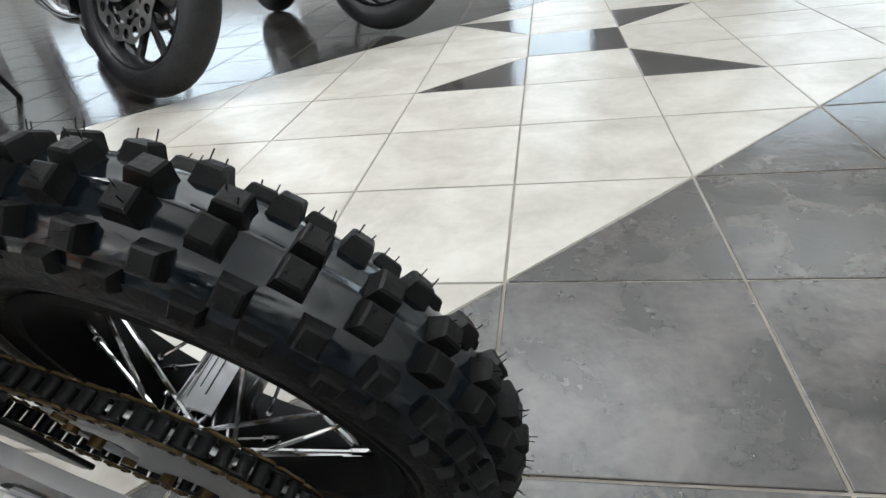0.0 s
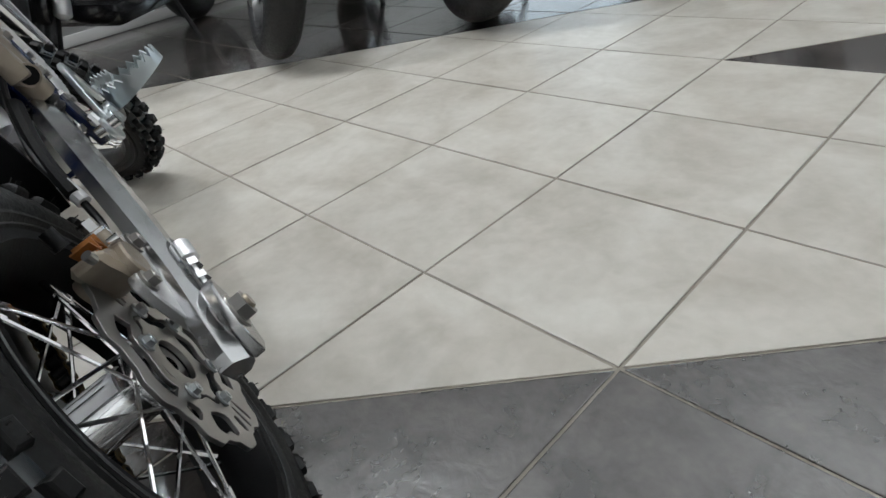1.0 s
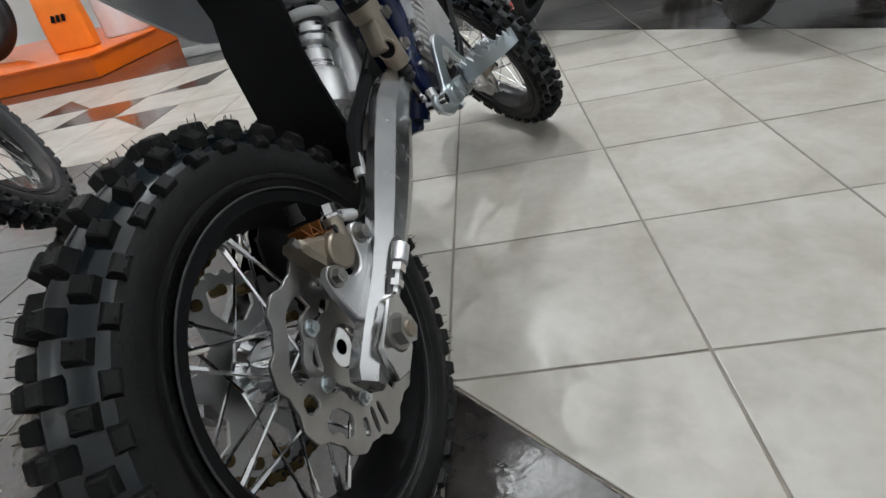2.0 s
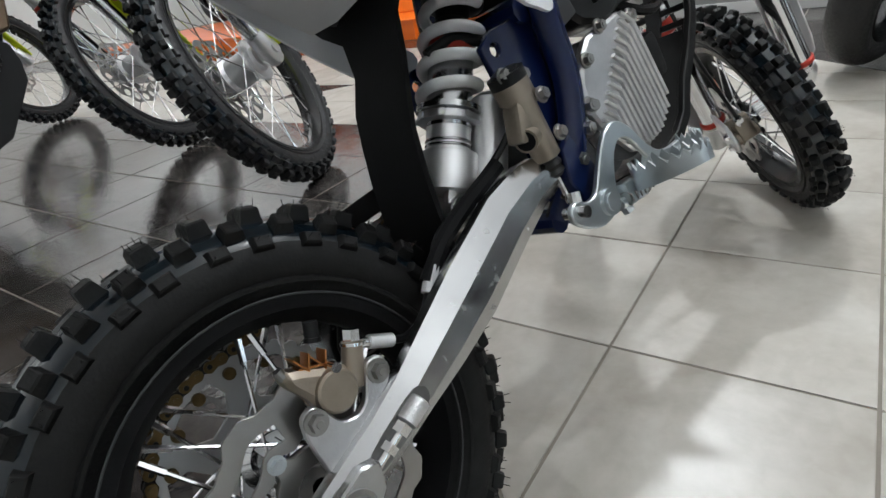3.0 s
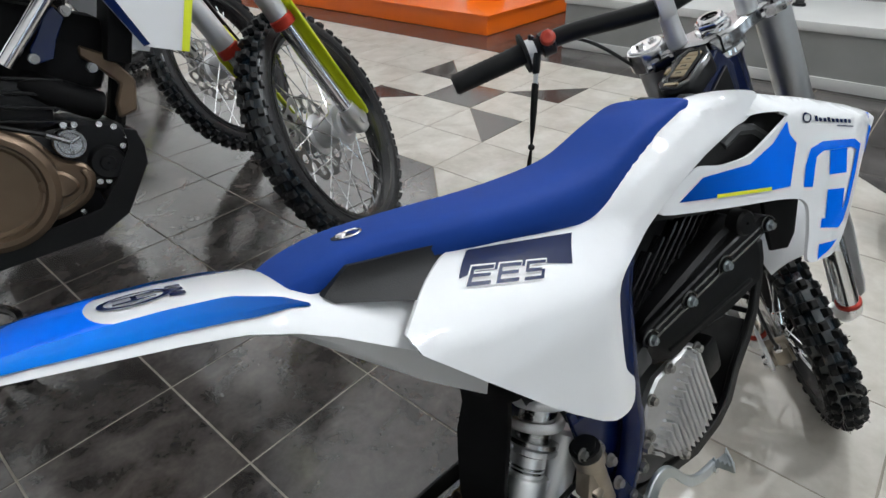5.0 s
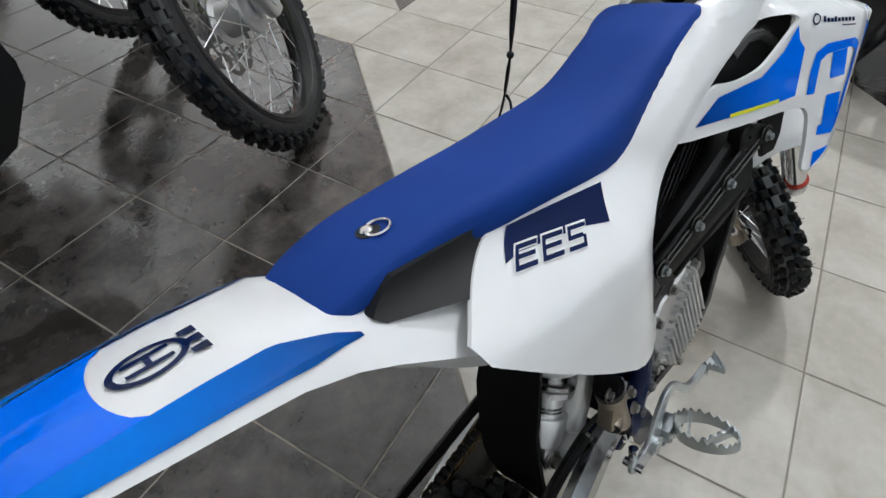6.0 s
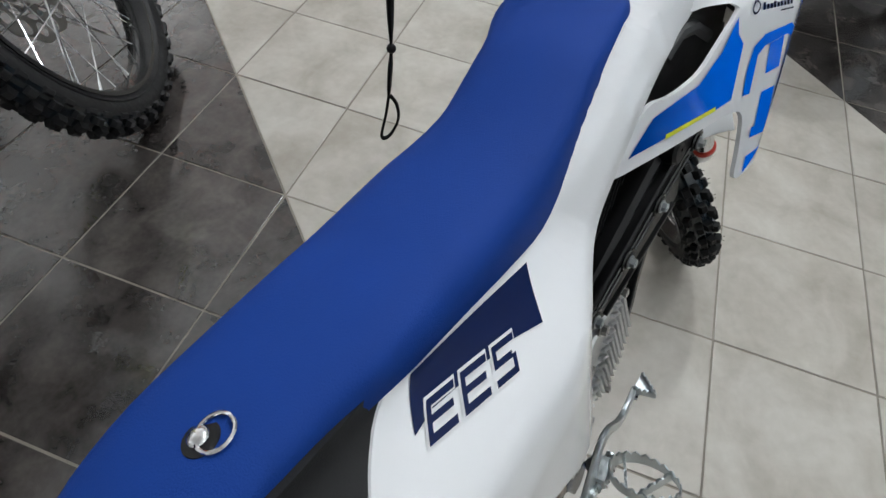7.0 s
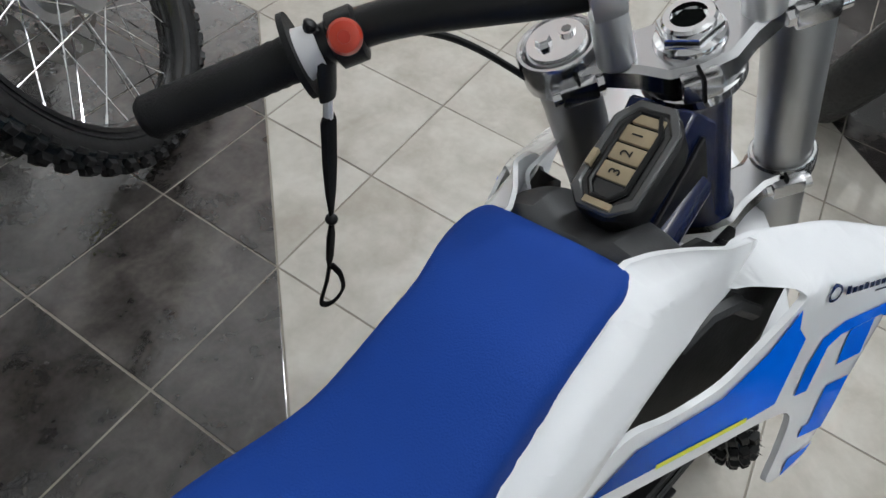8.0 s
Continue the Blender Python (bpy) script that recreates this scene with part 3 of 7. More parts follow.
for s, where in ((-1, "right"), (1, "left")):
    panel = part("side_panel", sheet(soften(PANEL, 1), panel_width, s, 0.004, step=0.006), WHITE, bike, "glossy white side panel", angle=45)
    shroud = part("radiator_shroud", sheet(soften(SHROUD), shroud_width, s, 0.004, step=0.010), WHITE, bike, "glossy white front shroud with blue graphics", angle=45)
    part("decal", sheet([(0.171, 0.640), (0.195, 0.655), (0.315, 0.631), (0.285, 0.614), (0.258, 0.623), (0.189, 0.639)], panel_width, s, 0, step=0.006, lift=0.0012), NAVY, panel, "navy film decal")
    # three slanted outlined marks over the navy film
    def mark(k, cells, mat, lift, grow=0.0):
        for u0, v0, u1, v1 in cells:
            pts = [(u0 - grow, v0 - grow * 1.6), (u1 + grow, v0 - grow * 1.6), (u1 + grow, v1 + grow * 1.6), (u0 - grow, v1 + grow * 1.6)]
            part("decal", sheet([(0.1715 + 0.0268 * (u + k) + 0.0185 * v, 0.6345 - 0.0068 * (u + k) + 0.0088 * v) for u, v in pts], panel_width, s, 0, step=0.006, lift=lift), mat, panel)
    E_BARS = [(0.0, 0.0, 0.13, 1.0), (0.13, 0.0, 0.80, 0.20), (0.13, 0.42, 0.74, 0.60), (0.13, 0.80, 0.80, 1.0)]
    S_BARS = [(0.0, 0.0, 0.72, 0.18), (0.60, 0.18, 0.72, 0.50), (0.0, 0.42, 0.60, 0.60), (0.0, 0.60, 0.12, 1.0), (0.12, 0.82, 0.72, 1.0)]
    for k in range(3):
        bars = S_BARS if k == 2 else E_BARS
        mark(k, bars, WHITE, 0.0018, 0.045)
        mark(k, bars, NAVY, 0.0024)
    part("decal", sheet([(0.464, 0.616), (0.499, 0.635), (0.560, 0.634), (0.594, 0.649), (0.618, 0.669), (0.618, 0.654), (0.625, 0.642), (0.606, 0.596), (0.581, 0.598), (0.510, 0.609)], shroud_width, s, 0, step=0.010, lift=0.0012), SHROUD_FILM, shroud, "blue film decal fading to deep blue")
    part("decal", sheet([(0.510, 0.6085), (0.511, 0.6125), (0.581, 0.602), (0.580, 0.598)], shroud_width, s, 0, lift=0.0019), YELLOW, shroud)
    arch = [(0.624, 0.590), (0.632, 0.614), (0.643, 0.631), (0.661, 0.635), (0.706, 0.627), (0.717, 0.618), (0.705, 0.587), (0.687, 0.553), (0.673, 0.535), (0.661, 0.530), (0.636, 0.537), (0.640, 0.547), (0.662, 0.543),
            (0.674, 0.552), (0.693, 0.586), (0.705, 0.614), (0.699, 0.619), (0.660, 0.624), (0.649, 0.620), (0.636, 0.587)]
    for shape in (arch, [(0.669, 0.6225), (0.693, 0.6195), (0.686, 0.591), (0.662, 0.595)], [(0.656, 0.578), (0.679, 0.574), (0.668, 0.5415), (0.645, 0.5455)], [(0.630, 0.518), (0.657, 0.516), (0.641, 0.507), (0.624, 0.501)],
                  [(0.744, 0.650), (0.752, 0.648), (0.743, 0.628), (0.727, 0.604)]):
        part("decal", sheet(shape, shroud_width, s, 0, lift=0.0009), BLUE, shroud)
    for k in range(9):
        x0, tall = 0.655 + 0.0056 * k, (0.0066, 0.0046, 0.0044, 0.0056, 0.0044, 0.0046, 0.0044, 0.0046, 0.0044)[k]
        part("print_bar", sheet([(x0, 0.6600 - 0.0016 * k + tall), (x0 + 0.0042, 0.6588 - 0.0016 * k + tall), (x0 + 0.0042, 0.6588 - 0.0016 * k), (x0, 0.6600 - 0.0016 * k)], shroud_width, s, 0, lift=0.0012), NAVY, shroud)
    part("print_bar", sheet([(0.684, 0.6485), (0.706, 0.6424), (0.706, 0.6410), (0.684, 0.6471)], shroud_width, s, 0, lift=0.0012), NAVY, shroud)
    part("decal", sheet([(q * 0.0062 + 0.6450, r * 0.0062 + 0.6665) for q, r in ring_of(1, 14)], shroud_width, s, 0, [[(q * 0.0042 + 0.6450, r * 0.0042 + 0.6665) for q, r in ring_of(1, 12)]], lift=0.0012), NAVY, shroud)
    part("side_insert", sheet([(0.060, 0.665), (0.087, 0.680), (0.190, 0.666), (0.190, 0.648), (0.136, 0.637), (0.066, 0.659)], panel_width, s, 0.010, step=0.006, lift=-0.002), INSERT, bike, "dark grey plastic grab recess")

    # black sheet added behind the vent, so that its inside stays dark
    duct = part("vent_backing", sheet([(0.420, 0.600), (0.500, 0.634), (0.560, 0.668), (0.612, 0.694), (0.650, 0.668), (0.630, 0.630), (0.600, 0.600), (0.520, 0.585)], lambda x, z: shroud_width(x, z) - 0.026, s, 0.004), BLACK, bike, "black sheet added behind the shroud vent to darken it")
    part("duct_rim", tube(bmesh.new(), [(0.560, s * 0.071, 0.655), (0.582, s * 0.076, 0.668), (0.604, s * 0.082, 0.664), (0.622, s * 0.090, 0.648)], 0.007, 8), GREY_PLASTIC, duct)
    # two added black plates stand in for the shade deep inside the shroud
    part("dark_backing", plate([(0.560, 0.600), (0.620, 0.655), (0.690, 0.650), (0.706, 0.600), (0.690, 0.540), (0.660, 0.490), (0.600, 0.500), (0.575, 0.550)], 0.006, (), 0.001), BLACK_MATT, bike, m=pose(0, s * 0.046, 0))
    part("shroud_backing", plate([(0.612, 0.590), (0.650, 0.640), (0.712, 0.620), (0.704, 0.560), (0.690, 0.505), (0.672, 0.490), (0.632, 0.500), (0.622, 0.530)], 0.005, (), 0.001), BLACK_MATT, bike, "black plate added to darken the space under the shroud", m=pose(0, s * 0.085, 0))

# seat
SEAT_ROWS = [(0.031, 0.036, 0.674, 0.664), (0.036, 0.042, 0.6775, 0.664), (0.060, 0.048, 0.686, 0.664), (0.100, 0.051, 0.692, 0.664), (0.150, 0.053, 0.691, 0.658), (0.200, 0.055, 0.688, 0.653), (0.250, 0.057, 0.684, 0.645), (0.300, 0.059, 0.682, 0.636),
             (0.345, 0.060, 0.683, 0.631), (0.385, 0.060, 0.688, 0.645), (0.420, 0.059, 0.697, 0.662), (0.460, 0.058, 0.710, 0.680), (0.498, 0.057, 0.716, 0.690), (0.525, 0.056, 0.7195, 0.700), (0.540, 0.052, 0.7175, 0.703), (0.547, 0.046, 0.711, 0.703)]
rows = [curve([(v[0], v[1], v[2]) for v in SEAT_ROWS], 3), curve([(v[0], v[3], 0) for v in SEAT_ROWS], 3)]
rings = []
for a, b in zip(*rows):
    x, hw, zt, zb = a.x, a.y, a.z, b.y
    off = 0.004 + 0.010 * x
    left, right = hw + 0.003 * smooth((x - 0.22) / 0.16) - 0.006 * smooth((x - 0.28) / 0.12) - 0.013 * smooth((x - 0.32) / 0.08) * (1 - smooth((x - 0.46) / 0.05)), hw + 0.007 * smooth((x - 0.13) / 0.08) - 0.002 * smooth((x - 0.36) / 0.08)
    ring = [Vector((x, -right * 0.93, zb)), Vector((x, -right, zb + 0.004))]
    for j in range(13):
        q = radians(-78 + 156 * j / 12)
        ring.append(Vector((x, (left if q > 0 else right) * math.copysign(abs(math.sin(q)) ** 0.62, q) * 0.985, zb + 0.006 + (zt - zb - 0.006) * abs(math.cos(q)) ** 0.42)))
    ring += [Vector((x, left, zb + 0.004)), Vector((x, left * 0.93, zb))]
    rings.append([p + Vector((0, off, 0)) for p in ring])
part("seat", skin(bmesh.new(), rings), SEAT, bike, "royal blue textured seat cover", angle=60)
# low black disc stands in for the recess under the turn ring
ringbolt = part("seat_fastener", cyl(bmesh.new(), (0.1055, -0.006, 0.6875), (0.1055, -0.006, 0.6921), 0.0105, 0.0096, 24), BLACK, bike, "black disc in place of a recess, with a chrome turn ring")
part("turn_ring", tube(bmesh.new(), [(0.111 + 0.0098 * math.cos(a), -0.011 + 0.0098 * math.sin(a), 0.6934 + 0.0006 * math.cos(a)) for a in (2 * math.pi * k / 28 for k in range(28))], 0.0012, 8, True), CHROME, ringbolt)
part("turn_knob", ball(bmesh.new(), (0.1055, -0.004, 0.6925), 0.0058, 16, (1, 1, 0.45)), CHROME, ringbolt)

# rear fender: a shell with folded sides
FENDER = [(0.150, 0.650, 0.038, 0.056, 0.640, 0.090, 0.575), (0.120, 0.655, 0.040, 0.056, 0.648, 0.090, 0.600), (0.085, 0.660, 0.042, 0.057, 0.653, 0.084, 0.622), (0.055, 0.668, 0.044, 0.060, 0.661, 0.078, 0.641), (0.030, 0.683, 0.045, 0.064, 0.674, 0.073, 0.654), (-0.004, 0.690, 0.045, 0.063, 0.681, 0.071, 0.668),
          (-0.041, 0.696, 0.045, 0.062, 0.687, 0.070, 0.677), (-0.080, 0.700, 0.044, 0.060, 0.692, 0.067, 0.684), (-0.120, 0.7025, 0.042, 0.057, 0.697, 0.063, 0.691), (-0.146, 0.7025, 0.037, 0.051, 0.6985, 0.056, 0.694), (-0.156, 0.7005, 0.028, 0.040, 0.697, 0.044, 0.694), (-0.160, 0.698, 0.015, 0.024, 0.6965, 0.027, 0.695)]


def fender_at(x):
    for a, b in zip(FENDER, FENDER[1:]):
        if b[0] <= x <= a[0]:
            f = (a[0] - x) / (a[0] - b[0])
            return [p + (q - p) * f for p, q in zip(a, b)]
    return FENDER[0] if x > FENDER[0][0] else FENDER[-1]


rings = []
for v in FENDER:
    x, zt, yt, ym, zm, yl, zl = v
    half = [(0, zt + 0.0015), (yt * 0.6, zt + 0.001), (yt, zt - 0.001), ((yt + ym) / 2, (zt + zm) / 2 + 0.001), (ym, zm), (yl, zl)]
    inner = [(yl - 0.004, zl), (ym - 0.004, zm - 0.004), (yt, zt - 0.006), (0, zt - 0.004)]
    ring = [Vector((x, -y, z)) for y, z in half[::-1]] + [Vector((x, y, z)) for y, z in half[1:]] + [Vector((x, y, z)) for y, z in inner] + [Vector((x, -y, z)) for y, z in inner[:-1][::-1]]
    rings.append(ring)
fender = part("rear_fender", skin(bmesh.new(), rings), WHITE, bike, "glossy white rear fender with blue stripes", angle=40)


def fender_strip(x0, x1, t0, t1, side, n=14):
    """A film on the fender's side fold, between two heights of the fold."""
    bm, rows = bmesh.new(), []
    for k in range(n + 1):
        x = x0 + (x1 - x0) * k / n
        _, zt, yt, ym, zm, yl, zl = fender_at(x)
        f0 = t0(k / n) if callable(t0) else t0
        f1 = t1(k / n) if callable(t1) else t1
        row = []
        for f in (f0, (f0 + min(f1, 1)) / 2, min(f1, 1), (f1 + min(f1, 1)) / 2, f1) if f1 > 1 else (f0, (f0 + f1) / 2, f1):
            y, z = (yt + (ym - yt) * f, zt - 0.001 + (zm - zt + 0.001) * f) if f <= 1 else (ym + (yl - ym) * (f - 1), zm + (zl - zm) * (f - 1))
            row.append(Vector((x, side * (y + 0.0007), z + 0.0018)))
        rows.append(row)
    return skin(bm, rows, close_ring=False, caps=False)


for s in (-1, 1):
    part("decal", fender_strip(0.047, -0.060, lambda k: 0.85 - 0.85 * min(k * 2.2, 1), lambda k: 1.04 + 0.3 * min(k * 2.5, 1), s), FENDER_FILM, fender, "deep blue stripe film")
    part("decal", fender_strip(-0.060, -0.1585, 0.0, 1.35, s), FENDER_FILM, fender, "bright blue stripe film")
bm = bmesh.new()
rows = []
for k in range(13):
    u = -1 + 2 * k / 12
    row = []
    for x in (-0.066 - 0.022 * math.sqrt(max(0, 1 - u * u * 0.96)), -0.105, -0.125, -0.146, -0.1565):
        _, zt, yt, *_ = fender_at(x)
        row.append(Vector((x, u * yt * 1.02, zt + 0.0024 - 0.0024 * u * u)))
    rows.append(row)
part("decal", skin(bm, rows, close_ring=False, caps=False), BLUE, fender, "bright blue tail film")


def on_fender(pts, holes=(), mat=NAVY):
    bm = fill2d(bmesh.new(), pts, holes)
    for v in bm.verts:
        x, y = v.co.x, v.co.z
        v.co = (x, y, fender_at(x)[1] + 0.0030 - 0.0022 * (y / fender_at(x)[2]) ** 2)
    return part("decal", bm, mat, fender, "navy emblem film")


on_fender([(-0.056 + 0.024 * q, -0.002 + 0.0175 * r) for q, r in ring_of(1, 28)], [[(-0.056 + 0.0195 * q, -0.002 + 0.0135 * r) for q, r in ring_of(1, 24)]])
for y0 in (-0.0085, 0.0035):
    on_fender([(-0.070, y0), (-0.042, y0), (-0.042, y0 + 0.004), (-0.070, y0 + 0.004)])
on_fender([(-0.058, -0.0045), (-0.054, -0.0045), (-0.054, 0.0035), (-0.058, 0.0035)])
for y0 in (-0.017, -0.005, 0.007):
    on_fender([(-0.0345, y0), (-0.024, y0 - 0.002), (-0.024, y0 + 0.007), (-0.0345, y0 + 0.006)])

# inner guard under the fender, and the flap in front of the rear wheel
rings = []
for x, z, w in ((-0.140, 0.6905, 0.050), (-0.08, 0.682, 0.058), (-0.02, 0.668, 0.062), (0.03, 0.646, 0.064), (0.075, 0.604, 0.064), (0.125, 0.558, 0.064), (0.160, 0.530, 0.062), (0.190, 0.506, 0.058)):
    lift = 0.006 + 0.30 * max(x + 0.0, 0)
    out = [(-w, z + lift), (-w * 0.97, z + lift * 0.4), (-w * 0.8, z), (0, z - 0.004), (w * 0.8, z), (w * 0.97, z + lift * 0.4), (w, z + lift)]
    inn = [(y * 0.95, q + 0.004) for y, q in out[::-1]]
    rings.append([Vector((x, y, q)) for y, q in out + inn])
guard = part("inner_fender", skin(bmesh.new(), rings), WHITE_MATT, bike, "satin white inner fender", angle=40)
rings = []
for x, z, yl, yr in ((0.222, 0.548, 0.030, -0.046), (0.218, 0.536, 0.066, -0.086), (0.213, 0.516, 0.072, -0.092), (0.209, 0.503, 0.056, -0.074), (0.210, 0.488, 0.034, -0.052), (0.206, 0.458, 0.030, -0.048), (0.193, 0.427, 0.032, -0.052), (0.186, 0.398, 0.031, -0.050), (0.181, 0.363, 0.032, -0.051), (0.179, 0.330, 0.033, -0.052), (0.180, 0.300, 0.031, -0.051), (0.186, 0.270, 0.024, -0.044)):
    rings.append([Vector((x - 1.2 * (y - (yl + yr) / 2) ** 2, y, z)) for y in [yl + (yr - yl) * k / 8 for k in range(9)]] + [Vector((x + 0.005 - 1.2 * (y - (yl + yr) / 2) ** 2, y, z)) for y in [yr + (yl - yr) * k / 8 for k in range(9)]])
flap = part("mud_flap", skin(bmesh.new(), rings), BLACK_MATT, bike, "matt black rubber mud flap", angle=50)
for y in (0.034, -0.056):
    part("flap_bolt", cyl(cyl(bmesh.new(), (0.212, y, 0.515), (0.2075, y, 0.515), 0.0105, n=20), (0.2075, y, 0.515), (0.204, y, 0.515), 0.0055, n=6), GREY_PLASTIC, flap)

# frame
bm = bmesh.new()
for s in (-1, 1):
    tube(bm, curve([(0.665, s * 0.020, 0.690), (0.60, s * 0.026, 0.672), (0.52, s * 0.036, 0.650), (0.42, s * 0.050, 0.610), (0.368, s * 0.066, 0.562), (0.352, s * 0.075, 0.50), (0.350, s * 0.075, 0.44), (0.352, s * 0.074, 0.39), (0.338, s * 0.074, 0.345), (0.318, s * 0.07, 0.30), (0.30, s * 0.06, 0.27)], 5), 0.0150, 16, wide=0.9, side=(0, 1, 0))
tube(bm, [(0.30, -0.06, 0.27), (0.30, 0.06, 0.27)], 0.012)
tube(bm, [(0.33, -0.07, 0.46), (0.33, 0.07, 0.46)], 0.012)
part("frame", bm, FRAME_BLUE, bike, "dark blue painted steel frame")
for s in (-1, 1):
    part("frame_plate", plate([(0.345, 0.47), (0.350, 0.40), (0.335, 0.335), (0.318, 0.285), (0.298, 0.285), (0.290, 0.33), (0.284, 0.385), (0.272, 0.44), (0.290, 0.452), (0.315, 0.455)], 0.007, [[(0.289 + 0.006 * q, 0.435 + 0.006 * r) for q, r in ring_of(1, 12)]], 0.001), FRAME_BLUE, bike, m=pose(0, s * 0.060, 0))
part("head_tube", tube(bmesh.new(), [(0, 0, d) for d in (-0.178, -0.170, -0.040, -0.030)], [0.028, 0.025, 0.025, 0.028], 24), FRAME_BLUE, bike, m=STEM)
for s in (-1, 1):
    gusset = part("head_gusset", plate([(0.640, 0.758), (0.676, 0.735), (0.697, 0.669), (0.663, 0.647), (0.600, 0.680), (0.585, 0.700)], 0.012, (), 0.002), FRAME_BLUE, bike, m=pose(0, s * 0.016 - 0.002, 0))
    part("gusset_cover", plate([(0.6535, 0.736), (0.676, 0.688), (0.660, 0.660), (0.640, 0.666), (0.600, 0.692)], 0.004, (), 0.001), BLACK, gusset, m=pose(0, s * 0.0075, 0))

# swing arm
for s in (-1, 1):
    rings = []
    for x, z, h, y in ((0.300, 0.322, 0.036, 0.070), (0.262, 0.316, 0.046, 0.073), (0.220, 0.302, 0.054, 0.078), (0.160, 0.271, 0.056, 0.082), (0.115, 0.250, 0.048, 0.085), (0.075, 0.232, 0.038, 0.087), (0.045, 0.219, 0.034, 0.088), (0.0, 0.200, 0.034, 0.088), (-0.028, 0.189, 0.030, 0.088), (-0.036, 0.186, 0.022, 0.088)):
        nx, nz = -0.40, 0.92
        rings.append([Vector((x + nx * a * h, s * (y + b), z + nz * a * h)) for a, b in ((-0.5, -0.009), (-0.5, 0.003), (-0.22, 0.010), (0.16, 0.010), (0.5, 0.001), (0.5, -0.009))])
    bm = skin(bmesh.new(), rings)
    chamfer(bm, 0.0012, 0.3)
    part("swing_arm", bm, ALU, bike, "brushed aluminium swing arm beam", angle=20)
    ARM = pose(0.052, s * 0.0985, 0.2235, 0, -23, 0)
    # dark plate laid on the beam paints the shade of the adjuster's recess
    pocket = part("pocket_shade", plate(soften([(-0.034, -0.008), (-0.034, 0.008), (0.026, 0.0095), (0.032, 0.0), (0.026, -0.0095)], 2), 0.0012, (), 0.0), DARK_STEEL, bike, "dark plate in place of a shaded recess in the swing arm", ARM)
    part("chain_adjuster", tube(bmesh.new(), [(0.022, s * 0.002, 0), (0.021, s * 0.002, 0), (0.004, s * 0.002, 0), (0.003, s * 0.002, 0)], [0.0062, 0.0078, 0.0078, 0.0062], 18), CAST, pocket)
    part("adjuster_bolt", cyl(bmesh.new(), (0.004, s * 0.002, 0), (-0.032, s * 0.002, 0), 0.0032, n=12), CHROME, pocket)
    part("adjuster_nut", cyl(bmesh.new(), (0.002, s * 0.002, 0), (-0.005, s * 0.002, 0), 0.0066, n=6), CHROME, pocket)
    part("adjuster_nut", cyl(bmesh.new(), (-0.013, s * 0.002, 0), (-0.019, s * 0.002, 0), 0.0062, n=6), CHROME, pocket)
    part("axle_block", plate([(-0.030, 0.179), (-0.024, 0.207), (0.012, 0.222), (0.026, 0.219), (0.024, 0.200), (0.004, 0.180), (-0.014, 0.173)], 0.010, [[(0.0125 * q - 0.001, 0.0125 * r + 0.199) for q, r in ring_of(1, 14)]], 0.0015), ALU, bike, m=pose(0, s * 0.102, 0))
    axle_nut = part("axle_nut", cyl(cyl(bmesh.new(), (0, s * 0.096, 0.2), (0, s * 0.1085, 0.2), 0.0150, 0.0140, n=28), (0, s * 0.1085, 0.2), (0, s * 0.117, 0.2), 0.0112, n=6), STEEL, bike)
    part("axle_end", cyl(bmesh.new(), (0, s * 0.116, 0.2), (0, s * 0.1195, 0.2), 0.0066, 0.0058, n=16), BRONZE, axle_nut)
part("swing_arm_bridge", box(bmesh.new(), (0.245, 0, 0.306), (0.045, 0.150, 0.040), (0, -23, 0), 0.006), CAST, bike)
part("chain_guide", tube(bmesh.new(), curve([(0.135, -0.064, 0.288), (0.165, -0.062, 0.310), (0.20, -0.062, 0.327), (0.245, -0.064, 0.345)], 5), 0.0075, 8, wide=0.8, side=(0, 1, 0)), BLACK_MATT, bike, "black hose guide on the swing arm")

# rear wheel and brake
REAR = pose(0, 0, 0.2)
rear = spoked_wheel(bike, "rear_wheel", REAR, 0.199, 0.0335, 0.129, 0.010, 33, 28, 0.042, RUBBER_NEW, BLACK_MATT, CHROME, 0.75, "knobby rear wheel with black rim and chrome spokes", -0.010)
part("rim_line", lathe(bmesh.new(), [(0.1325, -0.0325), (0.1335, -0.0330), (0.1342, -0.0322), (0.1332, -0.0315)], n=72), GREY_PLASTIC, rear, m=pose(0, -0.010, 0))
slotted_disc(rear, 0.079, -0.058, STEEL)
label_rings = [[Vector((0.0228 * math.cos(a), y, 0.0228 * math.sin(a))) for y in (-0.024, 0.024)] for a in (radians(20 + 9 * k) for k in range(13))]
hub_label = part("hub_label", skin(bmesh.new(), label_rings, close_ring=False, caps=False), WHITE, rear, "white paper label round the hub")
for k in range(5):
    rows = [[Vector((0.0232 * math.cos(a), y, 0.0232 * math.sin(a))) for y in (-0.018, 0.010 + 0.004 * (k % 3))] for a in (radians(38 + 16 * k + 3 * j) for j in range(2))]
    part("print_bar", skin(bmesh.new(), rows, close_ring=False, caps=False), GREY_PLASTIC, hub_label)
teeth = []
for k in range(38 * 4):
    a = 2 * math.pi * k / (38 * 4)
    rr = (0.0880, 0.0915, 0.0915, 0.0880)[k % 4]
    teeth.append((rr * math.cos(a), rr * math.sin(a)))
wins = [[(r * math.cos(a + f), r * math.sin(a + f)) for r, f in ((0.046, -0.22), (0.062, -0.38), (0.0775, -0.30), (0.0795, 0.0), (0.0775, 0.30), (0.062, 0.38), (0.046, 0.22))] for a in (2 * math.pi * k / 6 for k in range(6))]
part("sprocket", plate(teeth, 0.004, wins, 0.0004), SATIN, rear, "grey alloy rear sprocket with cut-out windows", pose(0, 0.052, 0))
bm = bmesh.new()
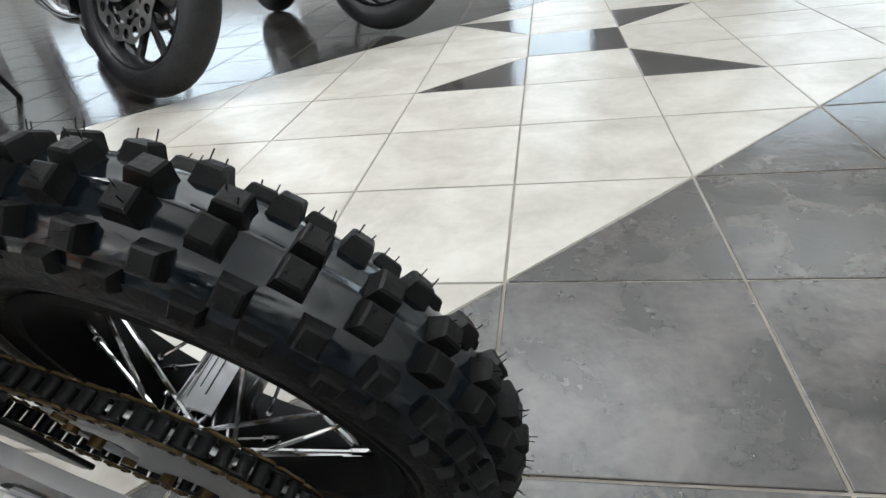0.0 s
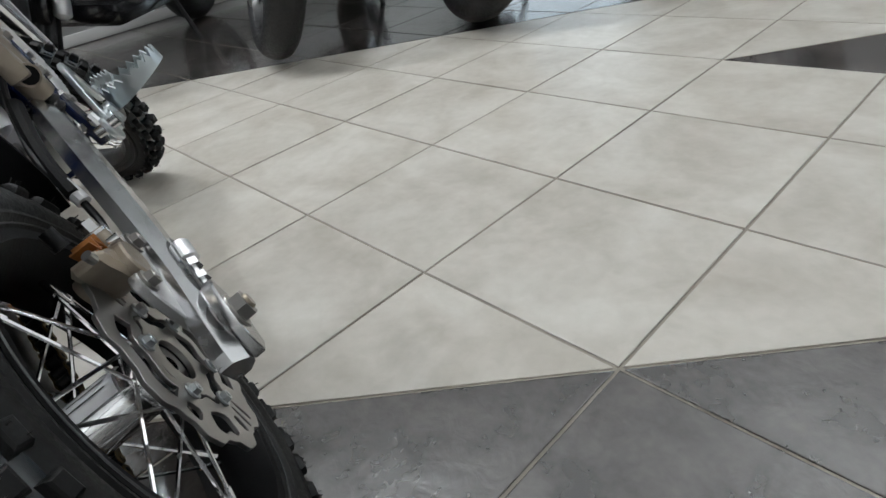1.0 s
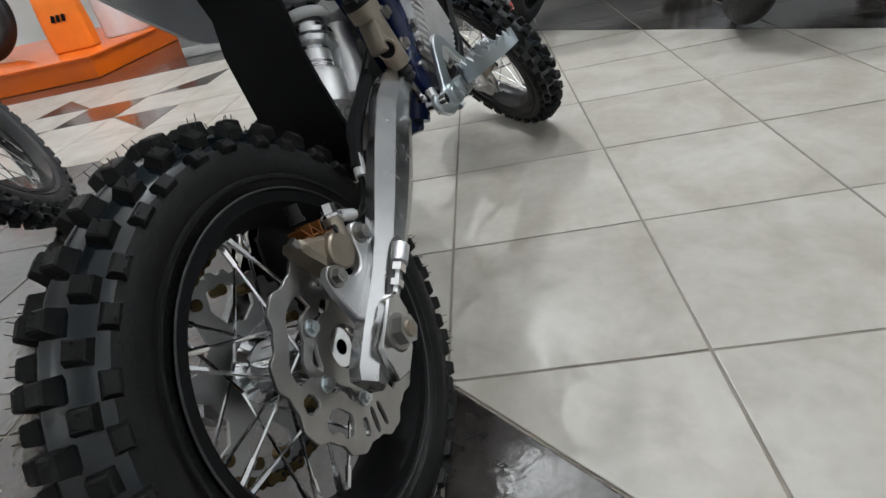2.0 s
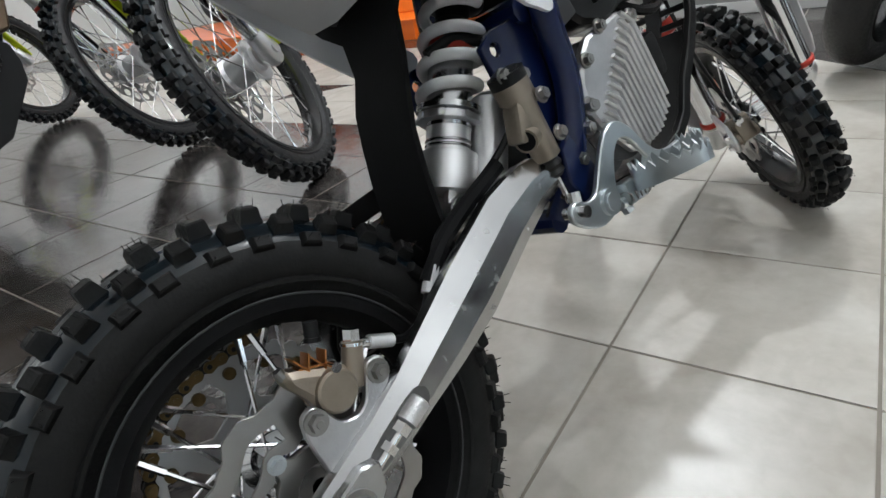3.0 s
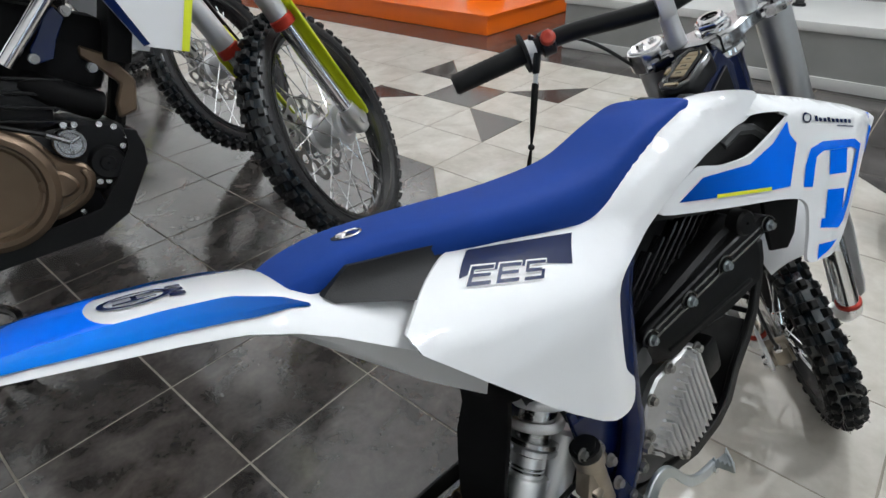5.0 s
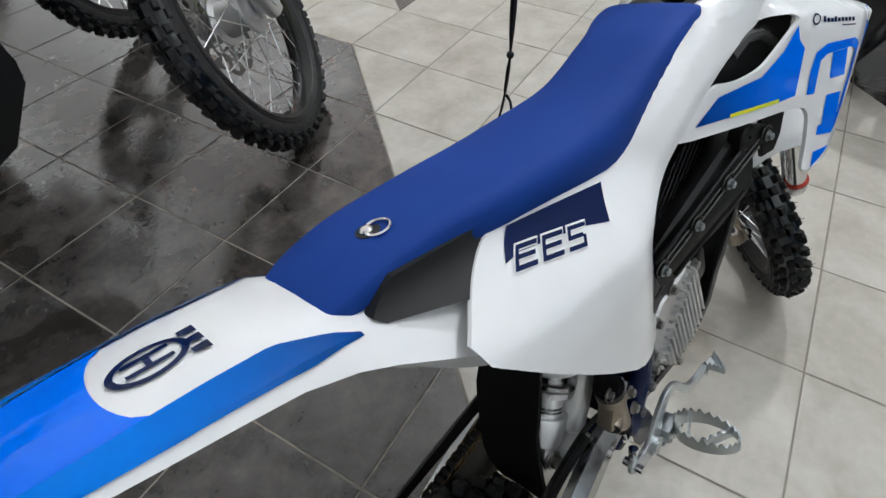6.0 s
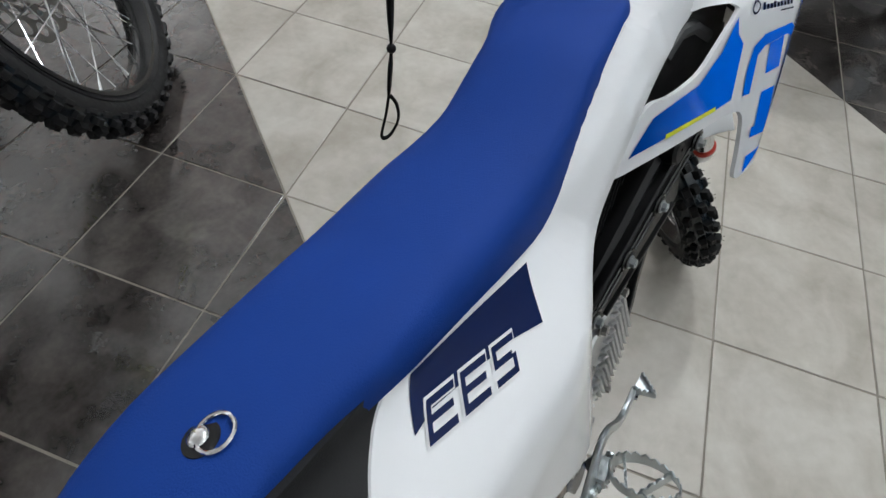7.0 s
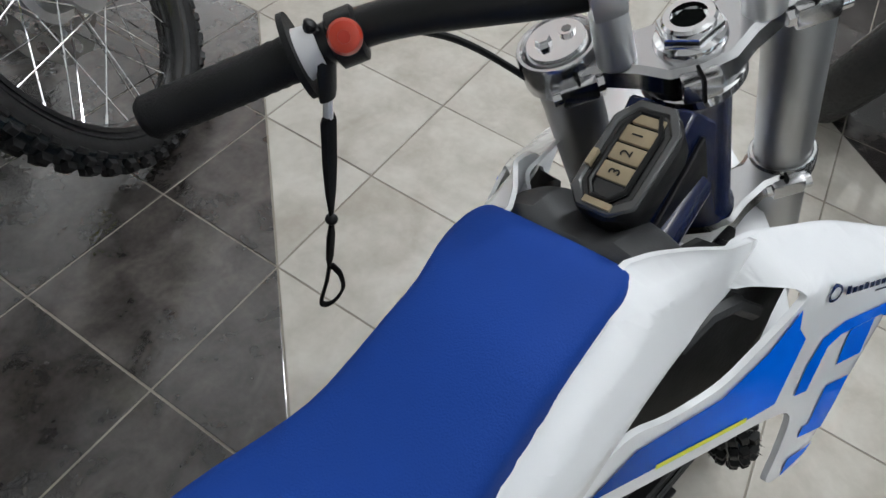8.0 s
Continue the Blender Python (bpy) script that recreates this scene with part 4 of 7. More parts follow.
lug = part("sprocket_ring_bolt", cyl(bm, (0.0745, 0.046, 0), (0.0745, 0.058, 0), 0.0052, n=10), GOLD, rear)
for k in range(1, 16):
    again(lug, rear, pose(0, 0, 0, 0, 360 / 16 * k, 0))

BRACKET = soften([(0.068, 0.268), (0.070, 0.254), (0.058, 0.240), (0.046, 0.224), (0.030, 0.204), (0.008, 0.200), (0.002, 0.215), (-0.002, 0.246), (0.000, 0.260), (0.010, 0.264), (0.017, 0.256), (0.023, 0.243), (0.036, 0.240), (0.045, 0.246), (0.050, 0.258), (0.056, 0.269)], 2)
bracket = part("caliper_bracket", plate(BRACKET, 0.008, (), 0.0012), CAST, bike, "cast aluminium caliper bracket", pose(0, -0.078, 0))
bm = plate(soften([(0.003, 0.291), (0.002, 0.281), (0.012, 0.266), (0.016, 0.252), (0.030, 0.247), (0.041, 0.252), (0.046, 0.264), (0.042, 0.276), (0.028, 0.280), (0.014, 0.287)], 2), 0.024, (), 0.004)
bmesh.ops.translate(bm, vec=(0, -0.068, 0), verts=list(bm.verts))
cyl(bm, (0.029, -0.076, 0.2635), (0.029, -0.0835, 0.2635), 0.0150, 0.0146, 32)
cyl(bm, (0.029, -0.0835, 0.2635), (0.029, -0.0850, 0.2635), 0.0146, 0.0130, 32)
cyl(bm, (0.0445, -0.072, 0.256), (0.0560, -0.072, 0.284), 0.0082, 0.0074, 18)
tube(bm, [(0.026, -0.048, 0.262), (0.026, -0.060, 0.264)], [0.013, 0.014], 20)
caliper = part("brake_caliper", bm, BRONZE, bike, "bronze anodised brake caliper")
part("piston_mark", tube(bmesh.new(), [(0.029 + 0.0105 * math.cos(a), -0.0840, 0.2635 + 0.0105 * math.sin(a)) for a in (2 * math.pi * k / 24 for k in range(24))], 0.0006, 6, True), ENGINE, caliper)
bm = bmesh.new()
for k in range(4):
    box(bm, (0.016 + 0.0055 * k, -0.070, 0.2895 - 0.0018 * k), (0.0012, 0.014, 0.013), (0, 24 if k % 2 else -30, 0), 0.0003)
box(bm, (0.024, -0.070, 0.2840), (0.022, 0.012, 0.0014), (0, 18, 0))
part("pad_spring", bm, COPPER, caliper, "copper coloured pad spring")
for at in ((0.060, -0.082, 0.2595), (0.0075, -0.082, 0.2540)):
    bolt(caliper, at, (0, -1, 0), 0.0064, 0.0055, STEEL)
part("guide_pin", cyl(bmesh.new(), (0.0335, -0.079, 0.2790), (0.0335, -0.0865, 0.2790), 0.0036, n=12), CHROME, caliper)
part("slide_pin", cyl(bmesh.new(), (0.004, -0.073, 0.2870), (0.002, -0.073, 0.2935), 0.0034, n=10), STEEL, caliper)
part("bleed_cap", cyl(cyl(bmesh.new(), (0.036, -0.058, 0.2935), (0.037, -0.058, 0.2965), 0.0062, n=14), (0.037, -0.058, 0.2965), (0.040, -0.058, 0.3070), 0.0052, n=12), BLACK, caliper)
part("banjo_bolt", cyl(cyl(cyl(bmesh.new(), (0.0556, -0.072, 0.283), (0.0590, -0.072, 0.2915), 0.0064, n=6), (0.0556, -0.072, 0.281), (0.0564, -0.072, 0.283), 0.0090, n=20), (0.0575, -0.072, 0.281), (0.084, -0.068, 0.268), 0.0036, n=12), CHROME, caliper)
part("hose_ferrule", cyl(bmesh.new(), (0.068, -0.070, 0.276), (0.086, -0.068, 0.267), 0.0052, n=12), SATIN_ALU, caliper)
part("brake_hose", tube(bmesh.new(), curve([(0.085, -0.068, 0.267), (0.100, -0.066, 0.262), (0.118, -0.066, 0.268), (0.140, -0.064, 0.290), (0.165, -0.058, 0.315), (0.215, -0.058, 0.335), (0.25, -0.062, 0.352), (0.268, -0.074, 0.372)], 6), 0.0032, 8), BLACK, bike)
part("hose_clip", tube(bmesh.new(), [(0.131, -0.066, 0.281), (0.146, -0.063, 0.297)], 0.0060, 10), WHITE_MATT, bike, "white hose sleeve")

# chain
CH = curve([(0.28, 0.052, 0.345), (0.0, 0.052, 0.289)], 30)[:-1] + [(0.089 * math.cos(a), 0.052, 0.2 + 0.089 * math.sin(a)) for a in (math.pi / 2 + math.pi * k / 26 for k in range(27))] + curve([(0.0, 0.052, 0.111), (0.28, 0.052, 0.265)], 30)
CH = [Vector(p) for p in CH]
chain = part("chain", cyl(bmesh.new(), (0.28, 0.044, 0.345), (0.28, 0.060, 0.345), 0.004, n=8), BLACK, bike, "gold and black drive chain")
link = None
along, k = 0.0, 0
steps = [0.0]
for a, b in zip(CH, CH[1:]):
    steps.append(steps[-1] + (b - a).length)
while along < steps[-1] - 0.012:
    i = max(j for j in range(len(steps)) if steps[j] <= along)
    p = CH[i].lerp(CH[min(i + 1, len(CH) - 1)], (along - steps[i]) / max(steps[min(i + 1, len(CH) - 1)] - steps[i], 1e-6))
    d = CH[min(i + 1, len(CH) - 1)] - CH[max(i - 1, 0)]
    m = pose(*p, 0, math.degrees(math.atan2(-d.z, d.x)), 0)
    if k < 2:
        wide = 0.0072 if k % 2 == 0 else 0.0050
        eight = [(0.0110 + 0.0050 * math.cos(a), 0.0050 * math.sin(a)) for a in (radians(d) for d in range(-120, 121, 40))] + [(0.0055, 0.0034)] + [(0.0050 * math.cos(a), 0.0050 * math.sin(a)) for a in (radians(d) for d in range(60, 301, 40))] + [(0.0055, -0.0034)]
        bm = bmesh.new()
        for q in (-1, 1):
            leaf = plate(eight, 0.0016, (), 0.0003)
            bmesh.ops.translate(leaf, vec=(0, q * wide, 0), verts=list(leaf.verts))
            flat = bpy.data.meshes.new("leaf")
            leaf.to_mesh(flat), leaf.free()
            bm.from_mesh(flat)
            bpy.data.meshes.remove(flat)
        plates = len(bm.faces)
        cyl(bm, (0, -0.0088, 0), (0, 0.0088, 0), 0.0021, n=8)
        cyl(bm, (0, -0.0044, 0), (0, 0.0044, 0), 0.0047, n=12)
        piece = part("chain_link", bm, GOLD if k % 2 == 0 else BLACK, chain, m=m)
        piece.data.materials.append(BLACK)
        for f in piece.data.polygons:
            f.material_index = 1 if f.index >= plates and abs(f.center.y) < 0.0080 else 0
        link = (link or []) + [piece]
    else:
        again(link[k % 2], chain, m)
    along += 0.011
    k += 1
# added black plate hides the pale floor and darkens the gap behind the chain
part("chain_gap_filler", plate(soften([(0.090, 0.150), (0.100, 0.262), (0.160, 0.300), (0.296, 0.338), (0.300, 0.272), (0.200, 0.215)], 1), 0.004, (), 0.001), BLACK, bike, "black plate added to darken the gap between the chain runs", pose(0, 0.066, 0))
part("chain_guard", plate([(0.30, 0.375), (0.16, 0.352), (0.02, 0.326), (0.015, 0.312), (0.16, 0.330), (0.30, 0.350)], 0.004, (), 0.001), BLACK, bike, m=pose(0, 0.066, 0))

# shock
A, B = Vector((0.212, -0.016, 0.320)), Vector((0.320, -0.016, 0.518))
D = (B - A).normalized()


def on_shock(d):
    return A + D * d


def turned(rows, n=32):
    """A turned piece on the shock's axis from (distance, radius) pairs."""
    return tube(bmesh.new(), [on_shock(d) for d, _ in rows], [r for _, r in rows], n)


shock = part("shock_absorber", turned([(0.012, 0.016), (0.018, 0.0265), (0.050, 0.0278), (0.0525, 0.0265), (0.053, 0.0205), (0.080, 0.0205)]), SATIN_ALU, bike, "silver shock absorber with a white coil spring")
part("shock_body", turned([(0.074, 0.0195), (0.076, 0.0208), (0.142, 0.0208), (0.144, 0.0195)]), ALU, shock)
for d in (0.058, 0.0625):
    part("thread_ring", turned([(d - 0.0018, 0.0203), (d - 0.0006, 0.0214), (d + 0.0006, 0.0214), (d + 0.0018, 0.0203)], 28), ALU, shock)
u = D.orthogonal().normalized()
v = D.cross(u)
part("collar_nut", turned([(0.079, 0.0275), (0.080, 0.0290), (0.086, 0.0290), (0.087, 0.0275)]), CAST, shock)
for k in range(8):
    a = 2 * math.pi * k / 8
    w = u * math.cos(a) + v * math.sin(a)
    part("collar_notch", cyl(bmesh.new(), on_shock(0.083) + w * 0.0270, on_shock(0.083) + w * 0.0305, 0.0034, n=8), CAST, shock)
part("spring_seat", turned([(0.088, 0.0285), (0.089, 0.0300), (0.094, 0.0300), (0.095, 0.0270)]), ALU, shock)
bm = bmesh.new()
for s in (-1, 1):
    box(bm, tuple(on_shock(0.0) + Vector((0, s * 0.016, 0))), (0.028, 0.010, 0.038), (0, 28, 0), 0.005)
cyl(bm, A + Vector((0, -0.024, 0)), A + Vector((0, 0.024, 0)), 0.0135, n=24)
part("clevis", bm, CAST, shock)
helix = [on_shock(0.097 + 0.092 * k / 120) + (u * math.cos(2 * math.pi * 3.7 * k / 120) + v * math.sin(2 * math.pi * 3.7 * k / 120)) * 0.0262 for k in range(121)]
part("coil_spring", tube(bmesh.new(), helix, 0.0054, 12), SPRING, shock, "white coil spring")
part("seal_ring", turned([(0.143, 0.0200), (0.145, 0.0215), (0.153, 0.0215), (0.155, 0.0195)]), RED, shock, "red anodised seal ring")
part("bump_stop", turned([(0.153, 0.012), (0.156, 0.0185), (0.170, 0.0185), (0.176, 0.0150), (0.190, 0.0165), (0.196, 0.012)]), BLACK_MATT, shock)
part("spring_top", turned([(0.190, 0.0240), (0.192, 0.0290), (0.197, 0.0290), (0.202, 0.0180), (0.222, 0.0160)]), BLACK, shock)
part("damper_knob", cyl(bmesh.new(), (0.238, 0.020, 0.482), (0.238, 0.004, 0.482), 0.012, n=16), RED_PLASTIC, shock, "red damping knob")
part("reservoir", tube(bmesh.new(), [(0.255, -0.034, 0.325), (0.258, -0.034, 0.331), (0.287, -0.034, 0.388), (0.292, -0.034, 0.397), (0.294, -0.034, 0.402)], [0.010, 0.0165, 0.0165, 0.0172, 0.012], 24), SATIN_ALU, shock)
bolt(shock, (A.x, -0.040, A.z), (0, -1, 0), 0.0085, 0.006, STEEL)
part("shock_hose", tube(bmesh.new(), curve([(0.250, -0.02, 0.452), (0.275, -0.03, 0.458), (0.300, -0.04, 0.448), (0.318, -0.05, 0.440)], 5), 0.0055, 10), BLACK, shock)

# rear master cylinder
P0, P1 = Vector((0.2735, -0.081, 0.401)), Vector((0.2900, -0.079, 0.334))
D2 = (P1 - P0).normalized()
bm = bmesh.new()
cyl(bm, P0, P1, 0.0135, 0.0125, 18)
cyl(bm, P0 - D2 * 0.004, P0 + D2 * 0.010, 0.0165, n=18)
box(bm, tuple(P0 + D2 * 0.032 + Vector((-0.012, 0, 0))), (0.018, 0.020, 0.034), (0, 14, 0), 0.004)
box(bm, tuple(P0 + D2 * 0.014 + Vector((0.010, 0.002, 0.002))), (0.018, 0.018, 0.014), (0, 14, 0), 0.004)
cyl(bm, P0 + D2 * 0.044 + Vector((-0.004, 0, 0)), P0 + D2 * 0.044 + Vector((-0.021, -0.007, -0.003)), 0.0105, n=20)
pump = part("master_cylinder", bm, BRONZE, bike, "bronze anodised rear brake master cylinder")
# black disc on the solid end paints the shade inside the outlet
part("outlet_shade", cyl(bmesh.new(), P0 + D2 * 0.044 + Vector((-0.019, -0.0062, -0.0026)), P0 + D2 * 0.044 + Vector((-0.0216, -0.0073, -0.0031)), 0.0084, n=20), BLACK_MATT, pump, "black disc in place of the dark open outlet")
part("reservoir_cap", cyl(cyl(bmesh.new(), P0 - D2 * 0.013, P0 - D2 * 0.004, 0.0165, n=18), P0 - D2 * 0.015, P0 - D2 * 0.012, 0.012, n=18), BLACK, pump)
part("dust_boot", tube(bmesh.new(), [P1 + D2 * d for d in (0, 0.004, 0.008, 0.012, 0.016, 0.020)], [0.010, 0.008, 0.010, 0.0078, 0.0095, 0.006], 14), BLACK, pump)
part("push_rod", cyl(cyl(bmesh.new(), P1 + D2 * 0.018, P1 + D2 * 0.050, 0.0032, n=10), P1 + D2 * 0.040, P1 + D2 * 0.047, 0.0062, n=6), CHROME, pump)
for at in ((0.295, -0.090, 0.386), (0.304, -0.088, 0.350), (0.262, -0.086, 0.411), (0.284, -0.086, 0.407)):
    bolt(pump, at, (0.1, -1, 0.1), 0.0055, 0.005, STEEL)

# foot peg and brake pedal
mount = part("peg_mount", plate([(0.302, 0.335), (0.318, 0.345), (0.328, 0.325), (0.345, 0.300), (0.352, 0.275), (0.335, 0.258), (0.318, 0.262), (0.312, 0.285), (0.300, 0.305)], 0.010, (), 0.0015), FRAME_BLUE, bike, "dark foot peg bracket", pose(0, -0.082, 0))
for x, z in ((0.349, 0.340), (0.326, 0.318), (0.360, 0.359)):
    bolt(mount, (x, 0.000, z), (0, -1, 0), 0.0066, 0.006, STEEL)
bolt(mount, (0.362, -0.006, 0.257), (0, -0.4, -1), 0.0066, 0.006, ZINC)
for s in (-1, 1):
    # cage of the peg: an oval of sheet steel with a saw-toothed upper edge
    cage = []
    for k in range(44):
        a = 2 * math.pi * k / 44
        cage.append((0.352 + 0.0235 * math.cos(a) * (0.92 + 0.08 * math.sin(a)), 0.149 - 0.038 * math.sin(a)))
    bm = bmesh.new()
    lo, hi = [], []
    for k, (x, y) in enumerate(cage):
        foot = 0.300 + 0.010 * (y - 0.109) / 0.074
        lo.append((bm.verts.new((x, s * y, foot)), bm.verts.new((0.352 + (x - 0.352) * 0.92, s * (0.149 + (y - 0.149) * 0.95), foot))))
        t = 0.327 if k % 2 else 0.320
        hi.append((bm.verts.new((x, s * y, t)), bm.verts.new((0.352 + (x - 0.352) * 0.92, s * (0.149 + (y - 0.149) * 0.95), t))))
    for k in range(44):
        j = (k + 1) % 44
        bm.faces.new((lo[k][0], lo[j][0], hi[j][0], hi[k][0])), bm.faces.new((lo[k][1], hi[k][1], hi[j][1], lo[j][1]))
        bm.faces.new((hi[k][0], hi[j][0], hi[j][1], hi[k][1])), bm.faces.new((lo[k][0], lo[k][1], lo[j][1], lo[j][0]))
    peg = part("foot_peg", bm, ZINC, bike, "saw-toothed steel foot peg", pose(0.006, s * 0.027, -0.0355, s * 5, 0, 0))
    bm = bmesh.new()
    for x0, y0, x1, y1 in ((0.369, 0.121, 0.333, 0.137), (0.332, 0.150, 0.367, 0.172)):
        length, turn = math.hypot(x1 - x0, y1 - y0), math.degrees(math.atan2(s * (y1 - y0), x1 - x0))
        box(bm, ((x0 + x1) / 2, s * (y0 + y1) / 2, 0.314), (length, 0.0028, 0.013), (0, 0, turn), 0.0006)
        for k in range(4):
            f = (k + 0.5) / 4
            box(bm, (x0 + (x1 - x0) * f, s * (y0 + (y1 - y0) * f), 0.321), (0.005, 0.0026, 0.005), (0, 45, turn))
    part("peg_rib", bm, ZINC, peg)
    part("peg_hinge", cyl(box(bmesh.new(), (0.346, s * 0.104, 0.302), (0.030, 0.020, 0.022), (0, 0, 0), 0.004), (0.325, s * 0.104, 0.296), (0.372, s * 0.104, 0.296), 0.006, n=12), ZINC, peg)
    part("peg_spring", tube(bmesh.new(), [(0.330 + 0.0010 * k, s * 0.108 + 0.007 * math.cos(k * 0.9), 0.298 + 0.007 * math.sin(k * 0.9)) for k in range(40)], 0.0011, 5), STEEL, peg)
outer = curve([Vector((x, z, 0)) for x, z in
              ((0.262, 0.284), (0.262, 0.296), (0.271, 0.300), (0.285, 0.295), (0.298, 0.297), (0.306, 0.306), (0.320, 0.325), (0.336, 0.342), (0.354, 0.347), (0.372, 0.337), (0.393, 0.3125), (0.409, 0.301), (0.430, 0.297), (0.452, 0.298), (0.452, 0.286),
               (0.425, 0.283), (0.400, 0.2905), (0.384, 0.306), (0.370, 0.323), (0.356, 0.330), (0.344, 0.324), (0.336, 0.312), (0.330, 0.295), (0.326, 0.279), (0.316, 0.270), (0.297, 0.267), (0.279, 0.272))], 4, True)
pedal = part("brake_pedal", plate([(p.x, p.y) for p in outer], 0.006, (), 0.0012), ZINC, bike, "zinc plated rear brake pedal", pose(0.008, -0.101, -0.008))
saw = [(-0.016, -0.004), (0.016, -0.004), (0.016, 0.004)] + [(0.016 - 0.0064 * (k + 0.5) / 1, 0.010) if j == 0 else (0.016 - 0.0064 * (k + 1), 0.004) for k in range(5) for j in range(2)]
bm = plate([(0.4744, 0.000), (0.452, -0.0254), (0.4476, 0.0017)], 0.0035, (), 0.0006)
bmesh.ops.transform(bm, matrix=Matrix(((1, 0, 0, 0), (0, 0, 1, 0), (0, 1, 0, 0.292), (0, 0, 0, 1))), verts=bm.verts)
part("pedal_tip", bm, ZINC, pedal)
edge = part("tip_edge", plate(saw, 0.0018, (), 0.0003), ZINC, pedal, m=pose(0.4632, -0.0127, 0.294, 0, 0, 48.6))
again(edge, pedal, pose(0.4498, -0.0119, 0.294, 0, 0, 99.2) @ Matrix.Diagonal((0.84, 1, 1, 1)))
part("tip_screw", cyl(bmesh.new(), (0.445, -0.003, 0.288), (0.445, -0.007, 0.288), 0.0040, n=12), CHROME, pedal)
part("pedal_pivot", cyl(cyl(bmesh.new(), (0.312, -0.003, 0.284), (0.312, -0.007, 0.284), 0.0125, n=28), (0.312, -0.007, 0.284), (0.312, -0.0085, 0.284), 0.0085, n=24), ZINC, pedal)
part("clevis_pin", cyl(cyl(bmesh.new(), (0.270, -0.012, 0.291), (0.270, 0.012, 0.291), 0.0055, n=12), (0.276, 0.004, 0.288), (0.281, 0.006, 0.306), 0.0058, n=10), CHROME, pedal)

# motor
motor = part("motor", cyl(cyl(bmesh.new(), (0.436, -0.060, 0.352), (0.436, 0.070, 0.352), 0.066, n=40), (0.395, -0.058, 0.330), (0.395, 0.06, 0.330), 0.05, n=30), GREY_PLASTIC, bike, "silver ribbed motor housing")
COVER = [(0.392, 0.403), (0.408, 0.418), (0.470, 0.432), (0.486, 0.428), (0.494, 0.410), (0.513, 0.330), (0.510, 0.316), (0.484, 0.296), (0.452, 0.289), (0.432, 0.292), (0.392, 0.330), (0.380, 0.350), (0.379, 0.378)]
cover = part("motor_cover", plate(COVER, 0.012, (), 0.003), CAST, motor, "ribbed cast aluminium motor cover", pose(0, -0.064, 0))
def cover_span(p, d):
    """How far a line runs inside the cover's outline."""
    hits = []
    for i in range(len(COVER)):
        a, b = Vector(COVER[i]), Vector(COVER[(i + 1) % len(COVER)])
        e = b - a
        det = d.x * -e.y + e.x * d.y
        if abs(det) > 1e-9:
            r = a - p
            t, u = (r.x * -e.y + e.x * r.y) / det, (d.x * r.y - d.y * r.x) / det
            if 0 <= u <= 1 and t > 0:
                hits.append(t)
    return min(hits) if hits else 0.0


for k in range(14):
    # each rib climbs from the rear edge, then bends down towards the front corner
    knee = Vector((0.400 + 0.0064 * k, 0.318 + 0.0078 * k)) if k < 13 else Vector((0.484, 0.418))
    back, down = Vector((-0.82, -0.20)).normalized(), Vector((0.42, 0.90)).normalized()
    up = cover_span(knee, down) - 0.004
    rear_run = cover_span(knee, Vector((-0.55, -0.83)).normalized()) - 0.003
    p1 = knee + down * max(min(up, 0.075), 0.004)
    p0 = knee + Vector((-0.70, -0.71)).normalized() * max(min(rear_run, 0.050), 0.003)
    fore = knee + Vector((0.30, -0.95)).normalized() * max(cover_span(knee, Vector((0.30, -0.95)).normalized()) - 0.004, 0.003)
    pts = [(fore.x, -0.0078, fore.y), (knee.x, -0.0082, knee.y), (knee.x + back.x * 0.016, -0.0078, knee.y + 0.012)]
    part("rib", tube(bmesh.new(), pts, 0.0020, 6, wide=1.9, side=(0, 1, 0)), CAST, cover)
for at in ((0.393, -0.006, 0.398), (0.428, -0.006, 0.424), (0.484, -0.006, 0.424), (0.381, -0.006, 0.356), (0.442, -0.006, 0.293)):
    bolt(cover, at, (0, -1, 0), 0.0058, 0.006, STEEL)
part("motor_side_box", box(bmesh.new(), (0.535, -0.020, 0.372), (0.050, 0.070, 0.055), (0, -12, 0), 0.010), BLACK, motor)

# controller box and battery: the box's face turns outwards to the front
UNIT = pose(0.398, -0.068, 0.4775, 0, 0, -6.8)
BOX = [(-0.002, -0.030), (0.004, 0.012), (0.060, 0.041), (0.112, 0.066), (0.136, 0.078), (0.174, 0.090), (0.200, 0.066), (0.210, 0.030), (0.208, -0.006), (0.196, -0.012), (0.140, -0.031), (0.084, -0.037), (0.050, -0.052), (0.016, -0.046)]
unit = part("controller_box", plate(soften(BOX, 1, 0.12), 0.100, (), 0.005), BLACK, bike, "black plastic controller box", UNIT @ pose(0, 0.054, 0))
FACE = pose(0, -0.054, 0)
BOLTS = ((0.0, 0.0), (0.0635, 0.023), (0.1255, 0.045), (0.204, 0.070))
part("box_flange", plate([(-0.008, -0.004), (-0.006, 0.010), (0.060, 0.036), (0.122, 0.060), (0.196, 0.086), (0.212, 0.080), (0.210, 0.062), (0.128, 0.034), (0.066, 0.012), (0.004, -0.010)], 0.012, (), 0.002), BLACK, unit, m=FACE)
for lift in (0.0045, -0.0055):
    part("flange_rib", tube(bmesh.new(), [(x, -0.0065, z + lift) for x, z in ((0.010, 0.004), (0.0635, 0.023), (0.1255, 0.045), (0.192, 0.066))], 0.0018, 6), BLACK_GLOSS, unit, m=FACE)
